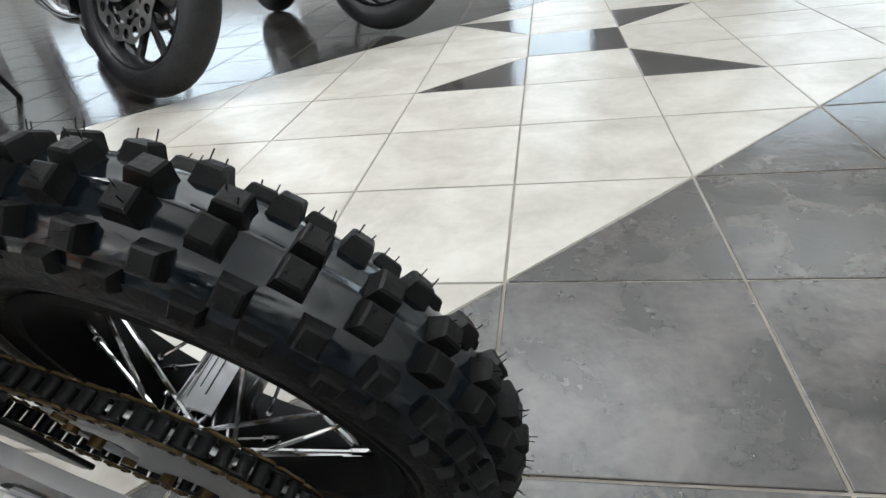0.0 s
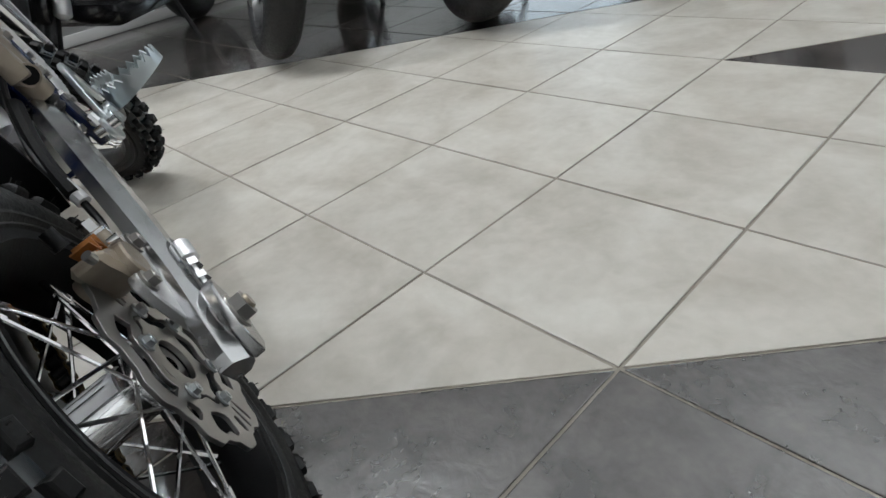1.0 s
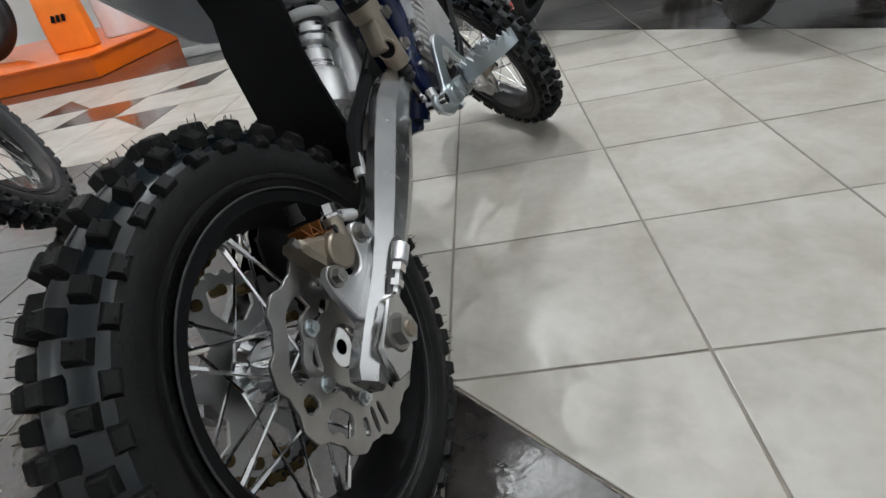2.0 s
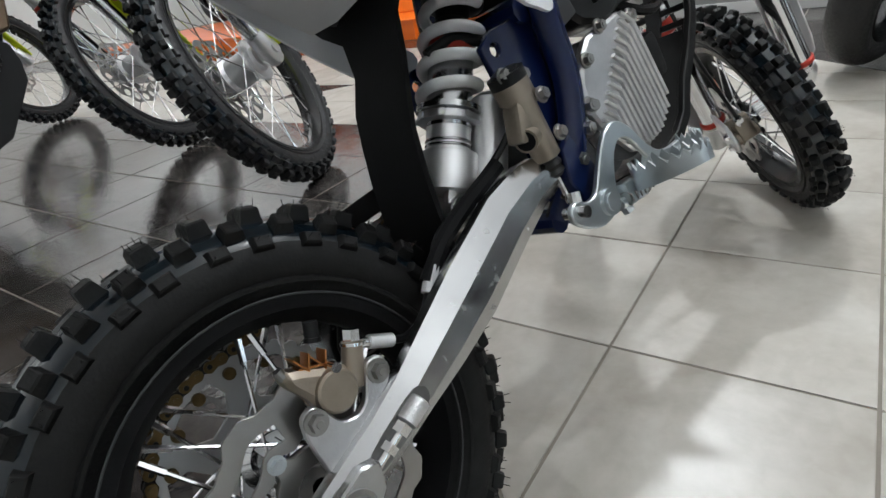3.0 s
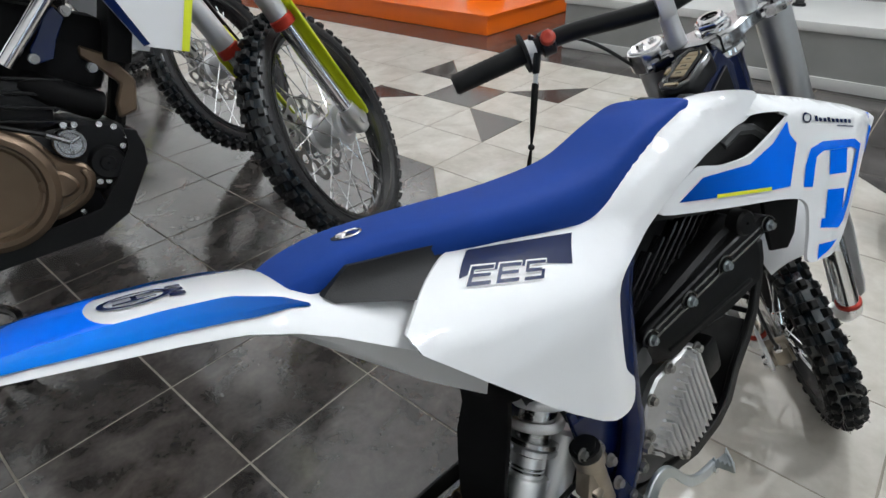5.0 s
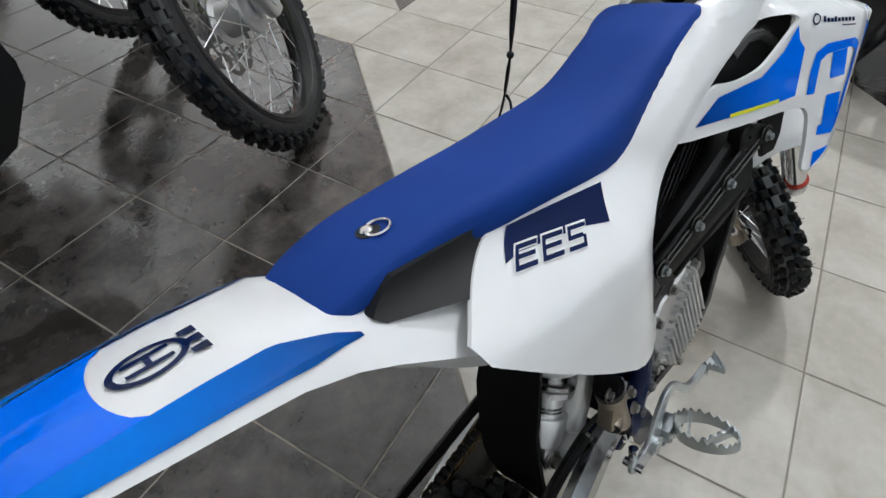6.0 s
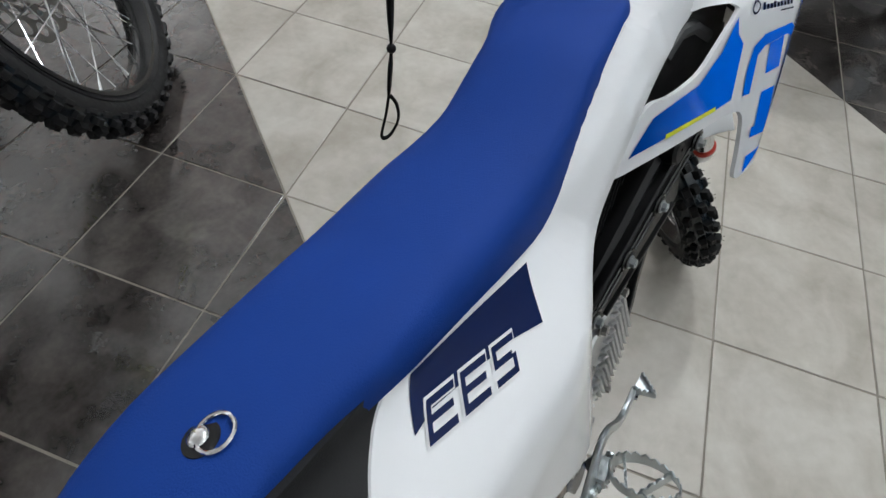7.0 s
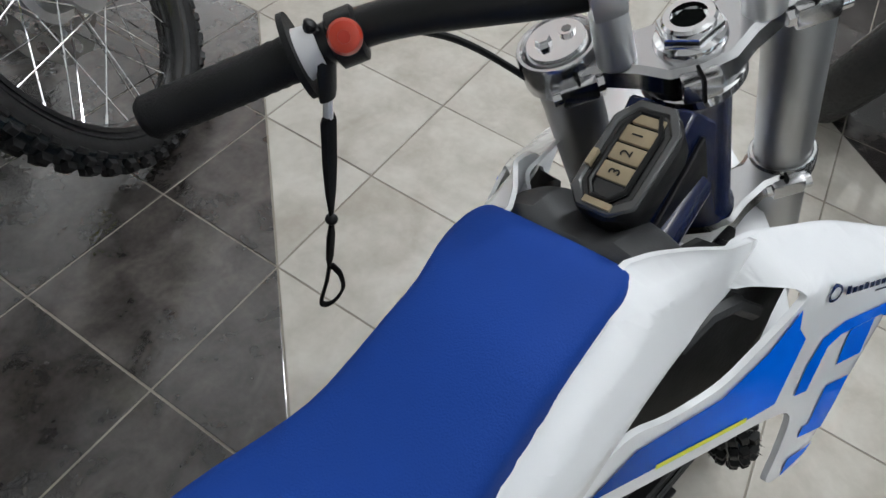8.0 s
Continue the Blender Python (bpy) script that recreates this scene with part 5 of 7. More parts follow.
for x, z in BOLTS:
    part("boss", cyl(bmesh.new(), (x, -0.002, z), (x, -0.0105, z), 0.0090, 0.0080, 18), BLACK, unit, m=FACE)
    part("boss_collar", tube(bmesh.new(), [(x + 0.0115 * math.cos(a), -0.0085, z + 0.0115 * math.sin(a)) for a in (radians(d) for d in range(20, 201, 20))], 0.0016, 6), BLACK_GLOSS, unit, m=FACE)
    bolt(unit, (x, -0.0640, z), (0, -1, 0), 0.0050, 0.0050, ZINC)
part("box_cap", lathe(bmesh.new(), [(0.002, -0.008), (0.013, -0.008), (0.016, -0.005), (0.017, 0.010), (0.002, 0.010)], 28, (0.168, 0, 0.083)), BLACK, unit, m=FACE)
part("box_rib", box(bmesh.new(), (0.105, -0.002, -0.012), (0.150, 0.005, 0.004), (0, -14, 0), 0.001), BLACK, unit, m=FACE)
battery = part("battery", box(bmesh.new(), (0.480, 0, 0.575), (0.250, 0.092, 0.130), (0, -16, 0), 0.012), BLACK_MATT, bike, "black finned battery case")
for k in range(10):
    part("fin", box(bmesh.new(), (0.392 + 0.026 * k, -0.052, 0.528 + 0.0098 * k), (0.112, 0.014, 0.0034), (0, -42, 0), 0.001), BLACK_GLOSS, battery)
part("cell_edge", box(bmesh.new(), (0.386, -0.040, 0.452), (0.030, 0.060, 0.030), (0, -20, 0), 0.004), GREY_PLASTIC, battery)

# black guard in front of and below the motor
GUARD = [(0.668, 0.500), (0.671, 0.470), (0.664, 0.438), (0.652, 0.400), (0.628, 0.362), (0.597, 0.327), (0.576, 0.290), (0.545, 0.268), (0.490, 0.252), (0.400, 0.258), (0.330, 0.268), (0.330, 0.280), (0.400, 0.272), (0.488, 0.268), (0.540, 0.283), (0.564, 0.300),
         (0.584, 0.336), (0.614, 0.370), (0.638, 0.405), (0.649, 0.440), (0.655, 0.470), (0.640, 0.500)]
for s in (-1, 1):
    part("engine_guard", plate(GUARD, 0.009, (), 0.0015), BLACK, bike, "black engine guard rail", pose(0, s * 0.052, 0))


def guard_strip(line, y0, y1):
    rings = []
    for x, z in line:
        rings.append([Vector((x, y, z)) for y in (y0, y1)] + [Vector((x - 0.004, y, z + 0.004)) for y in (y1, y0)])
    return skin(bmesh.new(), rings)


EDGE = [(0.666, 0.500), (0.668, 0.468), (0.664, 0.448), (0.652, 0.404), (0.640, 0.384), (0.626, 0.364), (0.595, 0.328), (0.573, 0.294), (0.543, 0.273), (0.490, 0.257), (0.400, 0.262), (0.330, 0.271)]
part("skid_plate", guard_strip(EDGE[4:], -0.050, 0.050), BLACK, bike, "black skid plate under the motor", angle=40)
part("skid_plate", guard_strip(EDGE[:2], -0.050, 0.050), BLACK, bike, "black upper end of the skid plate", angle=40)
part("guard_spine", guard_strip(EDGE[1:5], -0.010, 0.010), BLACK, bike, angle=40)
for k in range(4):
    z = 0.4555 - 0.0185 * k
    x = float(np.interp(z, (0.384, 0.404, 0.448, 0.468), (0.640, 0.652, 0.664, 0.668)))
    part("guard_slat", box(bmesh.new(), (x - 0.002, 0, z - 0.004), (0.005, 0.100, 0.0075), (0, 14, 0), 0.001), BLACK, bike)
part("cable_loom", tube(bmesh.new(), curve([(0.52, -0.03, 0.445), (0.56, -0.045, 0.425), (0.60, -0.04, 0.43), (0.64, -0.02, 0.46)], 5), 0.006, 8), BLACK, bike)

# fork, front wheel and bars
FX, FS = 0.030, 0.079
for s in (-1, 1):
    leg = part("fork_leg", tube(bmesh.new(), [(FX, s * FS, d) for d in (0.014, 0.010, -0.372, -0.382)], [0.0215, 0.0225, 0.0225, 0.0205], 28), SATIN, bike, "satin grey upside-down fork leg", STEM)
    part("fork_cap", cyl(cyl(cyl(bmesh.new(), (FX, s * FS, 0.012), (FX, s * FS, 0.018), 0.0205, n=28), (FX, s * (FS + 0.008), 0.018), (FX, s * (FS + 0.008), 0.0235), 0.0062, 0.0050, 6), (FX + 0.004, s * (FS - 0.009), 0.018), (FX + 0.004, s * (FS - 0.009), 0.0205), 0.0058, n=16), CHROME, leg)
    part("cap_screw", cyl(bmesh.new(), (FX + 0.004, s * (FS - 0.009), 0.0195), (FX + 0.004, s * (FS - 0.009), 0.0210), 0.0034, n=6), DARK_STEEL, leg)
    part("wiper_ring", tube(bmesh.new(), [(FX, s * FS, d) for d in (-0.378, -0.381, -0.399, -0.402)], [0.0225, 0.0245, 0.0245, 0.0215], 28), RED, leg, "red anodised wiper ring")
    part("collar", tube(bmesh.new(), [(FX, s * FS, d) for d in (-0.356, -0.358, -0.375, -0.377)], [0.0225, 0.0238, 0.0238, 0.0225], 28), ALU, leg)
    part("stanchion", cyl(bmesh.new(), (FX, s * FS, -0.40), (FX, s * FS, -0.598), 0.0175, n=24), CHROME, leg)
    part("dust_ring", tube(bmesh.new(), [(FX, s * FS, d) for d in (-0.579, -0.581, -0.587, -0.589)], [0.0185, 0.0208, 0.0208, 0.0185], 24), RED, leg)
    bm = bmesh.new()
    tube(bm, [(FX, s * FS, -0.588), (FX + 0.006, s * FS, -0.605), (FX + 0.026, s * FS, -0.630), (FX + 0.032, s * FS, -0.648), (FX + 0.032, s * FS, -0.654)], [0.0195, 0.0215, 0.0215, 0.017, 0.010], 18)
    cyl(bm, (0.066, s * 0.056, -0.634), (0.066, s * 0.096, -0.634), 0.016, n=20)
    part("axle_lug", bm, SATIN_ALU, leg)
    rings = []
    for d, r, w in ((-0.385, 0.026, 1.0), (-0.39, 0.030, 1.1), (-0.43, 0.031, 1.1), (-0.50, 0.031, 1.0), (-0.56, 0.032, 0.95), (-0.590, 0.034, 0.8), (-0.615, 0.034, 0.45)):
        arc = [radians(a) for a in range(-80, 81, 20)]
        out = [Vector((FX + 0.002 + r * math.cos(a * w) * 1.05, s * (FS + 0.002 + r * math.sin(a * w) * 0.9 + 0.006), d)) for a in arc]
        inn = [Vector((FX + 0.002 + (r - 0.003) * math.cos(a * w) * 1.05, s * (FS + 0.002 + (r - 0.003) * math.sin(a * w) * 0.9 + 0.006), d)) for a in arc[::-1]]
        rings.append(out + inn)
    part("fork_guard", skin(bmesh.new(), rings), WHITE_MATT, leg, "pale fork guard")
    if s > 0:
        # two-piston caliper with its cast bracket, pad pin and hose on the inner side of the leg
        bm = bmesh.new()
        box(bm, (-0.020, 0.058, -0.600), (0.040, 0.026, 0.034), (0, 20, 0), 0.006)
        cyl(bm, (-0.026, 0.040, -0.606), (-0.026, 0.076, -0.606), 0.0125, n=18)
        cyl(bm, (-0.006, 0.040, -0.594), (-0.006, 0.076, -0.594), 0.0125, n=18)
        caliper_f = part("front_caliper", bm, BRONZE, leg, "bronze front brake caliper")
        part("caliper_bracket", plate([(0.040, -0.60), (0.034, -0.572), (0.012, -0.566), (-0.022, -0.578), (-0.040, -0.604), (-0.036, -0.626), (-0.012, -0.632), (0.012, -0.622)], 0.007, [[(0.008 * q - 0.002, 0.007 * r - 0.598) for q, r in ring_of(1, 12)]], 0.0012), SATIN_ALU, leg, m=pose(0, 0.080, 0))
        for x, z in ((0.022, -0.582), (-0.028, -0.592), (-0.022, -0.618)):
            bolt(leg, (x, 0.084, z), (0, 1, 0), 0.0055, 0.005, CHROME)
            bolt(leg, (x - 0.004, 0.038, z), (0, -1, 0), 0.0055, 0.005, CHROME)
        part("hose_joint", cyl(cyl(bmesh.new(), (-0.030, 0.062, -0.586), (-0.036, 0.062, -0.566), 0.0055, n=10), (-0.034, 0.056, -0.574), (-0.034, 0.068, -0.574), 0.0070, n=6), CHROME, leg)
        part("front_brake_hose", tube(bmesh.new(), curve([(-0.036, 0.062, -0.566), (-0.044, 0.068, -0.52), (-0.020, 0.070, -0.42), (-0.012, 0.066, -0.30)], 6), 0.003, 8), BLACK, leg)

for z, name, thick, r in ((-0.004, "top_clamp", 0.022, 0.0290), (-0.193, "lower_clamp", 0.024, 0.0265)):
    yoke = [(FX + r * math.cos(a), -FS + r * math.sin(a)) for a in (radians(d) for d in range(-180, 61, 20))]
    yoke = [Vector((x, y, 0)) for x, y in yoke]
    right = [(p.x, p.y) for p in yoke] + [(0.030, -0.044), (0.027, -0.022)]
    left = [(x, -y) for x, y in right[::-1]]
    back = [(0.000, 0.056), (-0.012, 0.036), (-0.026, 0.020), (-0.030, 0.0), (-0.026, -0.020), (-0.012, -0.036), (0.000, -0.056)]
    bm = plate(right + left + back, thick, (), 0.004)
    bmesh.ops.transform(bm, matrix=Matrix(((1, 0, 0, 0), (0, 0, 1, 0), (0, 1, 0, z), (0, 0, 0, 1))), verts=bm.verts)
    clamp = part(name, bm, POLISHED, bike, "machined aluminium fork clamp", STEM)
    for s in (-1, 1):
        # black strip in the uncut clamp stands for the shade in its slot
        part("pinch_slot_shade", box(bmesh.new(), (FX - r + 0.0005, s * (FS - 0.007), z + 0.001), (0.012, 0.002, thick + 0.001)), BLACK_MATT, clamp)
        part("pinch_lug", box(bmesh.new(), (FX - r - 0.002, s * (FS - 0.006), z), (0.014, 0.026, thick * 0.72), (0, 0, 0), 0.003), POLISHED, clamp)
        lip = thick / 2 + (0.009 if z > -0.1 else 0.003)
        bm = lathe(bmesh.new(), [(0.0228, 0.0), (r + 0.0004, 0.0), (r + 0.0004, lip - 0.003), (r - 0.0010, lip), (r - 0.0032, lip), (0.0228, lip - 0.004)], n=40)
        bmesh.ops.transform(bm, matrix=pose(FX, s * FS, z, 90, 0, 0), verts=bm.verts)
        part("clamp_ring", bm, POLISHED, clamp)
        part("pinch_bolt", cyl(cyl(bmesh.new(), (FX - r - 0.003, s * (FS + 0.006), z), (FX - r - 0.003, s * (FS + 0.012), z), 0.0060, n=14), (FX - r - 0.003, s * (FS - 0.023), z), (FX - r - 0.003, s * (FS - 0.018), z), 0.0055, n=6), CHROME, clamp)
nut = part("stem_nut", lathe(bmesh.new(), [(0.0110, 0.004), (0.0110, 0.0245), (0.0150, 0.0245), (0.0165, 0.0225), (0.0165, 0.014), (0.0215, 0.0115), (0.0225, 0.0085), (0.0225, 0.0065), (0.0110, 0.0065)], n=30), CHROME, bike, "chrome steering stem nut", STEM @ pose(0, 0, 0, 90, 0, 0))
# black plug gives the open bore its shaded bottom
part("nut_bore_shade", cyl(bmesh.new(), (0, 0.004, 0), (0, 0.012, 0), 0.0112, n=24), BLACK_MATT, nut)
part("nut_hexagon", lathe(bmesh.new(), [(0.0112, 0.012), (0.0198, 0.012), (0.0205, 0.0135), (0.0205, 0.0185), (0.0196, 0.020), (0.0112, 0.020)], n=6), CHROME, nut)
part("stem_collar", tube(bmesh.new(), [(0, 0, d) for d in (-0.016, -0.018, -0.024, -0.029, -0.031)], [0.029, 0.033, 0.034, 0.031, 0.027], 36), CHROME, bike, m=STEM)
part("stem_lug", box(bmesh.new(), (-0.030, 0.003, -0.004), (0.016, 0.024, 0.017), (0, 0, 0), 0.003), POLISHED, bike, m=STEM)
# the lug is solid, a black strip paints the shade of its slot
part("stem_slot_shade", box(bmesh.new(), (-0.031, 0.003, -0.003), (0.018, 0.002, 0.0195)), BLACK_MATT, bike, m=STEM)
FRONT = STEM @ pose(0.066, 0, -0.634)
front = spoked_wheel(bike, "front_wheel", FRONT, 0.2065, 0.029, 0.147, 0.010, 34, 28, 0.036, RUBBER_NEW, BLACK, CHROME, 0.3, "knobby front wheel with black rim and chrome spokes")
slotted_disc(front, 0.079, 0.046, STEEL)
part("tread_line", lathe(bmesh.new(), [(0.1965, -0.0010), (0.1975, -0.0010), (0.1975, 0.0010), (0.1965, 0.0010)], n=72), WHITE_MATT, front)
rings = []
for p in curve([(-0.112, 0.046, -0.312), (-0.07, 0.056, -0.268), (-0.01, 0.062, -0.240), (0.07, 0.062, -0.232), (0.17, 0.056, -0.248), (0.28, 0.044, -0.288), (0.33, 0.030, -0.315)], 3):
    w = p.y
    o = [Vector((p.x, y, p.z - 0.016 * (y / w) ** 2)) for y in (-w, -w * 0.8, -w * 0.4, 0, w * 0.4, w * 0.8, w)]
    rings.append(o + [q + Vector((0, 0, -0.004)) for q in o[::-1]])
part("front_fender", skin(bmesh.new(), rings), WHITE, bike, "glossy white front fender", STEM, angle=50)

INV = STEM.inverted()
half = [INV @ Vector(p) for p in ((0.420, 0.229, 0.778), (0.503, 0.174, 0.799), (0.552, 0.136, 0.813))]
half[2] = Vector((half[2].x, half[2].y, half[2].z))
mid = Vector((0.004, 0.0, 0.066))
bend = Vector((0.002, 0.055, 0.066))
line = curve([half[0], half[1], half[2], bend, mid], 8)
line += [Vector((p.x, -p.y, p.z)) for p in line[:-1][::-1]]
bars = part("handlebar", tube(bmesh.new(), line, 0.0125, 16), BLACK, bike, "black handlebar", STEM)
for s in (-1, 1):
    def f(p):
        return Vector((p.x, s * p.y, p.z))
    a, b = f(half[0]), f(half[1])
    d = (b - a).normalized()
    rr = [0.0120, 0.0148] + [0.0143 if k % 2 else 0.0149 for k in range(26)] + [0.0140]
    part("grip", tube(bmesh.new(), [a - d * 0.004, a] + [a + (b - a) * ((k + 0.5) / 26) for k in range(26)] + [b], rr, 20), GRIP, bars, "black ribbed rubber grip")
    part("grip_flange", cyl(bmesh.new(), b - d * 0.001, b + d * 0.003, 0.0270, n=28), GRIP, bars)
    part("grip_sleeve", cyl(bmesh.new(), b + d * 0.003, b + d * 0.016, 0.0165, 0.0150, 20), WHITE_MATT, bars, "white plastic sleeve")
    post = bmesh.new()
    cyl(post, (0.004, s * 0.045, 0.006), (0.004, s * 0.045, 0.054), 0.013, 0.0115, 18)
    box(post, (0.004, s * 0.045, 0.066), (0.036, 0.022, 0.032), (0, 0, 0), 0.005)
    riser = part("bar_clamp", post, SATIN_ALU, bars, "polished handlebar clamp")
    for q in (-1, 1):
        bolt(riser, (0.004 + q * 0.012, s * 0.045, 0.081), (0, 0, 1), 0.0042, 0.005, CHROME)
a, b = half[1], half[2]
d = (b - a).normalized()
k0 = a + d * 0.034
kill = part("stop_switch", tube(bmesh.new(), [k0 - d * 0.010, k0 - d * 0.008, k0 + d * 0.008, k0 + d * 0.010], [0.014, 0.0175, 0.0175, 0.014], 18), BLACK, bars, "black switch housing with a red button")
out = (INV.to_3x3() @ Vector((-0.020, -0.026, 0.012))).normalized()
up = (INV.to_3x3() @ Vector((-0.45, 0.0, 0.9))).normalized()
part("button_base", tube(bmesh.new(), [k0 + out * 0.008, k0 + out * 0.014, k0 + out * 0.016], [0.0105, 0.0112, 0.0100], 24), BLACK, kill)
part("red_button", tube(bmesh.new(), [k0 + out * 0.014, k0 + out * 0.017, k0 + out * 0.022, k0 + out * 0.0255, k0 + out * 0.027], [0.0092, 0.0106, 0.0106, 0.0088, 0.0046], 26), RED_PLASTIC, kill, "red stop button")
part("button_mark", tube(bmesh.new(), [k0 + out * 0.0268, k0 + out * 0.0274], [0.0040, 0.0038], 18), RED, kill, "small printed mark on the red button")
part("switch_lever", tube(bmesh.new(), curve([k0 - d * 0.012 + up * 0.008, k0 - d * 0.016 + up * 0.015, k0 - d * 0.012 + up * 0.019], 5), [0.0040] * 8 + [0.0044, 0.0040, 0.0020], 10), BLACK, kill)
cable = curve([INV @ Vector(p) for p in ((0.545, 0.135, 0.812), (0.590, 0.12, 0.790), (0.63, 0.10, 0.755), (0.665, 0.075, 0.715))], 6)
part("switch_cable", tube(bmesh.new(), cable, 0.0026, 8), BLACK, bars)
L0, L1, L2 = INV @ Vector((0.513, 0.158, 0.796)), INV @ Vector((0.497, 0.182, 0.669)), INV @ Vector((0.484, 0.211, 0.567))
strap = part("lanyard", tube(bmesh.new(), [L0.lerp(L1, f) for f in (-0.04, 0.0, 0.17, 0.20, 0.21)], [0.0030, 0.0040, 0.0038, 0.0034, 0.0015], 12, wide=2.3, side=(0.78, -0.53, 0)), BLACK, bars, "black woven safety lanyard")
part("lanyard_strap", tube(bmesh.new(), [L0.lerp(L1, f) for f in (0.30, 0.33, 0.6, 0.80, 0.96)], [0.0028, 0.0035, 0.0034, 0.0026, 0.0012], 8, wide=2.4, side=(0.78, -0.53, 0)), BLACK_MATT, strap)
part("lanyard_ring", tube(bmesh.new(), [L0.lerp(L1, f) for f in (0.20, 0.31)], 0.0034, 8), SATIN_ALU, strap)
part("lanyard_knot", ball(bmesh.new(), L1, 0.0052, 12), BLACK, strap)
lat = (INV.to_3x3() @ Vector((0.75, -0.65, 0))).normalized()
dn = (L2 - L1).normalized()
part("lanyard_tail", tube(bmesh.new(), [L1 + dn * 0.002, L1 + dn * 0.02, L1 + dn * 0.045, L1 + dn * 0.058], [0.0012, 0.0024, 0.0022, 0.0010], 8, wide=2.4, side=(0.78, -0.53, 0)), BLACK_MATT, strap)
part("lanyard_loop", tube(bmesh.new(), curve([L1 + dn * 0.055, L1 + dn * 0.078 - lat * 0.002, L2 - lat * 0.006, L2 + dn * 0.002 + lat * 0.004, L2 - dn * 0.016 + lat * 0.013, L1 + dn * 0.070 + lat * 0.010, L1 + dn * 0.056 + lat * 0.002], 5), 0.0016, 6, wide=1.8, side=(0.78, -0.53, 0)), BLACK_MATT, strap)

# display with three numbered keys, and the dark cover around it
DASH = pose(0.600, -0.002, 0.742) @ pose(0, 0, 0, 0, -31, 0) @ pose(-0.003, -0.005, 0)
octo = [(-0.0395, -0.010), (-0.029, -0.0225), (0.024, -0.0225), (0.0385, -0.012), (0.0385, 0.012), (0.024, 0.0225), (-0.029, 0.0225), (-0.0395, 0.012)]


def flat_plate(outline, thick, z, holes=(), bev=0.0):
    bm = plate(outline, thick, holes, bev)
    bmesh.ops.transform(bm, matrix=Matrix(((1, 0, 0, 0), (0, 0, 1, 0), (0, 1, 0, z), (0, 0, 0, 1))), verts=bm.verts)
    return bm


dash = part("display", flat_plate(octo, 0.030, -0.012, (), 0.005), BLACK, bike, "black display with three numbered keys", DASH)
part("display_bezel", flat_plate([(x * 0.97, y * 0.97) for x, y in octo], 0.004, 0.004, [[(x * 0.80, y * 0.74) for x, y in octo]], 0.0012), BEZEL, dash)
part("display_window", flat_plate([(x * 0.80, y * 0.74) for x, y in octo], 0.002, 0.0035), BLACK_GLOSS, dash)
part("inner_ring", tube(bmesh.new(), [(x * 0.74, y * 0.52, 0.006) for x, y in octo], 0.0018, 6, True), BLACK, dash)
for k, digit in enumerate(("1", "2", "3")):
    x0 = 0.0135 - 0.0127 * k
    part("key", box(bmesh.new(), (x0, -0.001, 0.0050), (0.0112, 0.022, 0.003), (0, 0, 0), 0.001), TAN, dash, "tan membrane key")
    part("key_number", words(digit, 0.0100, 0.0002), BLACK, dash, m=pose(x0, 0, 0.0069))
part("key", box(bmesh.new(), (0.0240, -0.001, 0.0050), (0.0065, 0.019, 0.003), (0, 0, 0), 0.001), TAN, dash)
part("status_lamp", box(box(bmesh.new(), (-0.008, 0.0180, 0.0065), (0.011, 0.0035, 0.004)), (-0.0335, -0.001, 0.0065), (0.004, 0.018, 0.004)), TAN, dash)
rings = []
for x, zt, w in ((0.535, 0.706, 0.046), (0.552, 0.722, 0.056), (0.572, 0.719, 0.060), (0.588, 0.714, 0.058), (0.598, 0.706, 0.054), (0.602, 0.694, 0.048)):
    rings.append([Vector((x, w * math.sin(q), zt - 0.022 * (1 - math.cos(q)) - (0.012 if abs(q) < 0.5 else 0))) for q in [radians(-90 + 15 * k) for k in range(13)]] + [Vector((x, w * 0.9, zt - 0.05)), Vector((x, -w * 0.9, zt - 0.05))])
part("tank_cover", skin(bmesh.new(), rings), GREY_PLASTIC, bike, "dark grey plastic cover ahead of the seat", angle=50)
# ---------------------------------------------------------------- room
TS = 0.30


def slab(name, c, s, mat, label, category, kind="structure"):
    return tagged(linked(name, box(bmesh.new(), c, s), mat), label, category, kind=kind)


slab("wall_east", (7.1, 1.5, 1.65), (0.2, 17.0, 3.3), PAINT, "white painted showroom end wall", "wall")
slab("wall_west", (-5.1, 1.5, 1.65), (0.2, 17.0, 3.3), PAINT, "white painted showroom wall", "wall")
slab("wall_north", (1.0, 10.1, 1.65), (12.4, 0.2, 3.3), PAINT, "white painted showroom side wall", "wall")
south = slab("wall_south", (1.0, -7.1, 0.30), (12.4, 0.2, 0.60), PAINT, "white painted wall below the shop windows", "wall")
slab("wall_south_top", (1.0, -7.1, 3.05), (12.4, 0.2, 0.50), PAINT, "white painted wall above the shop windows", "wall")
for x0, x1 in ((-5.0, -4.80), (-2.9, -0.95), (0.15, 2.80), (6.80, 7.0)):
    part("pier", box(bmesh.new(), ((x0 + x1) / 2, -7.1, 1.70), (x1 - x0, 0.2, 2.20)), WALL, south)
GLASS = material("window_glass", (0.9, 0.95, 0.95), 0.02)
GLASS.node_tree.nodes["Principled BSDF"].inputs["Transmission Weight"].default_value = 1.0
SKY = bpy.data.materials.new("overcast_street")
SKY.use_nodes = True
SKY.node_tree.nodes["Principled BSDF"].inputs["Base Color"].default_value = (0.5, 0.55, 0.6, 1)
SKY.node_tree.nodes["Principled BSDF"].inputs["Emission Color"].default_value = (0.80, 0.90, 1.0, 1)
SKY.node_tree.nodes["Principled BSDF"].inputs["Emission Strength"].default_value = 2.2
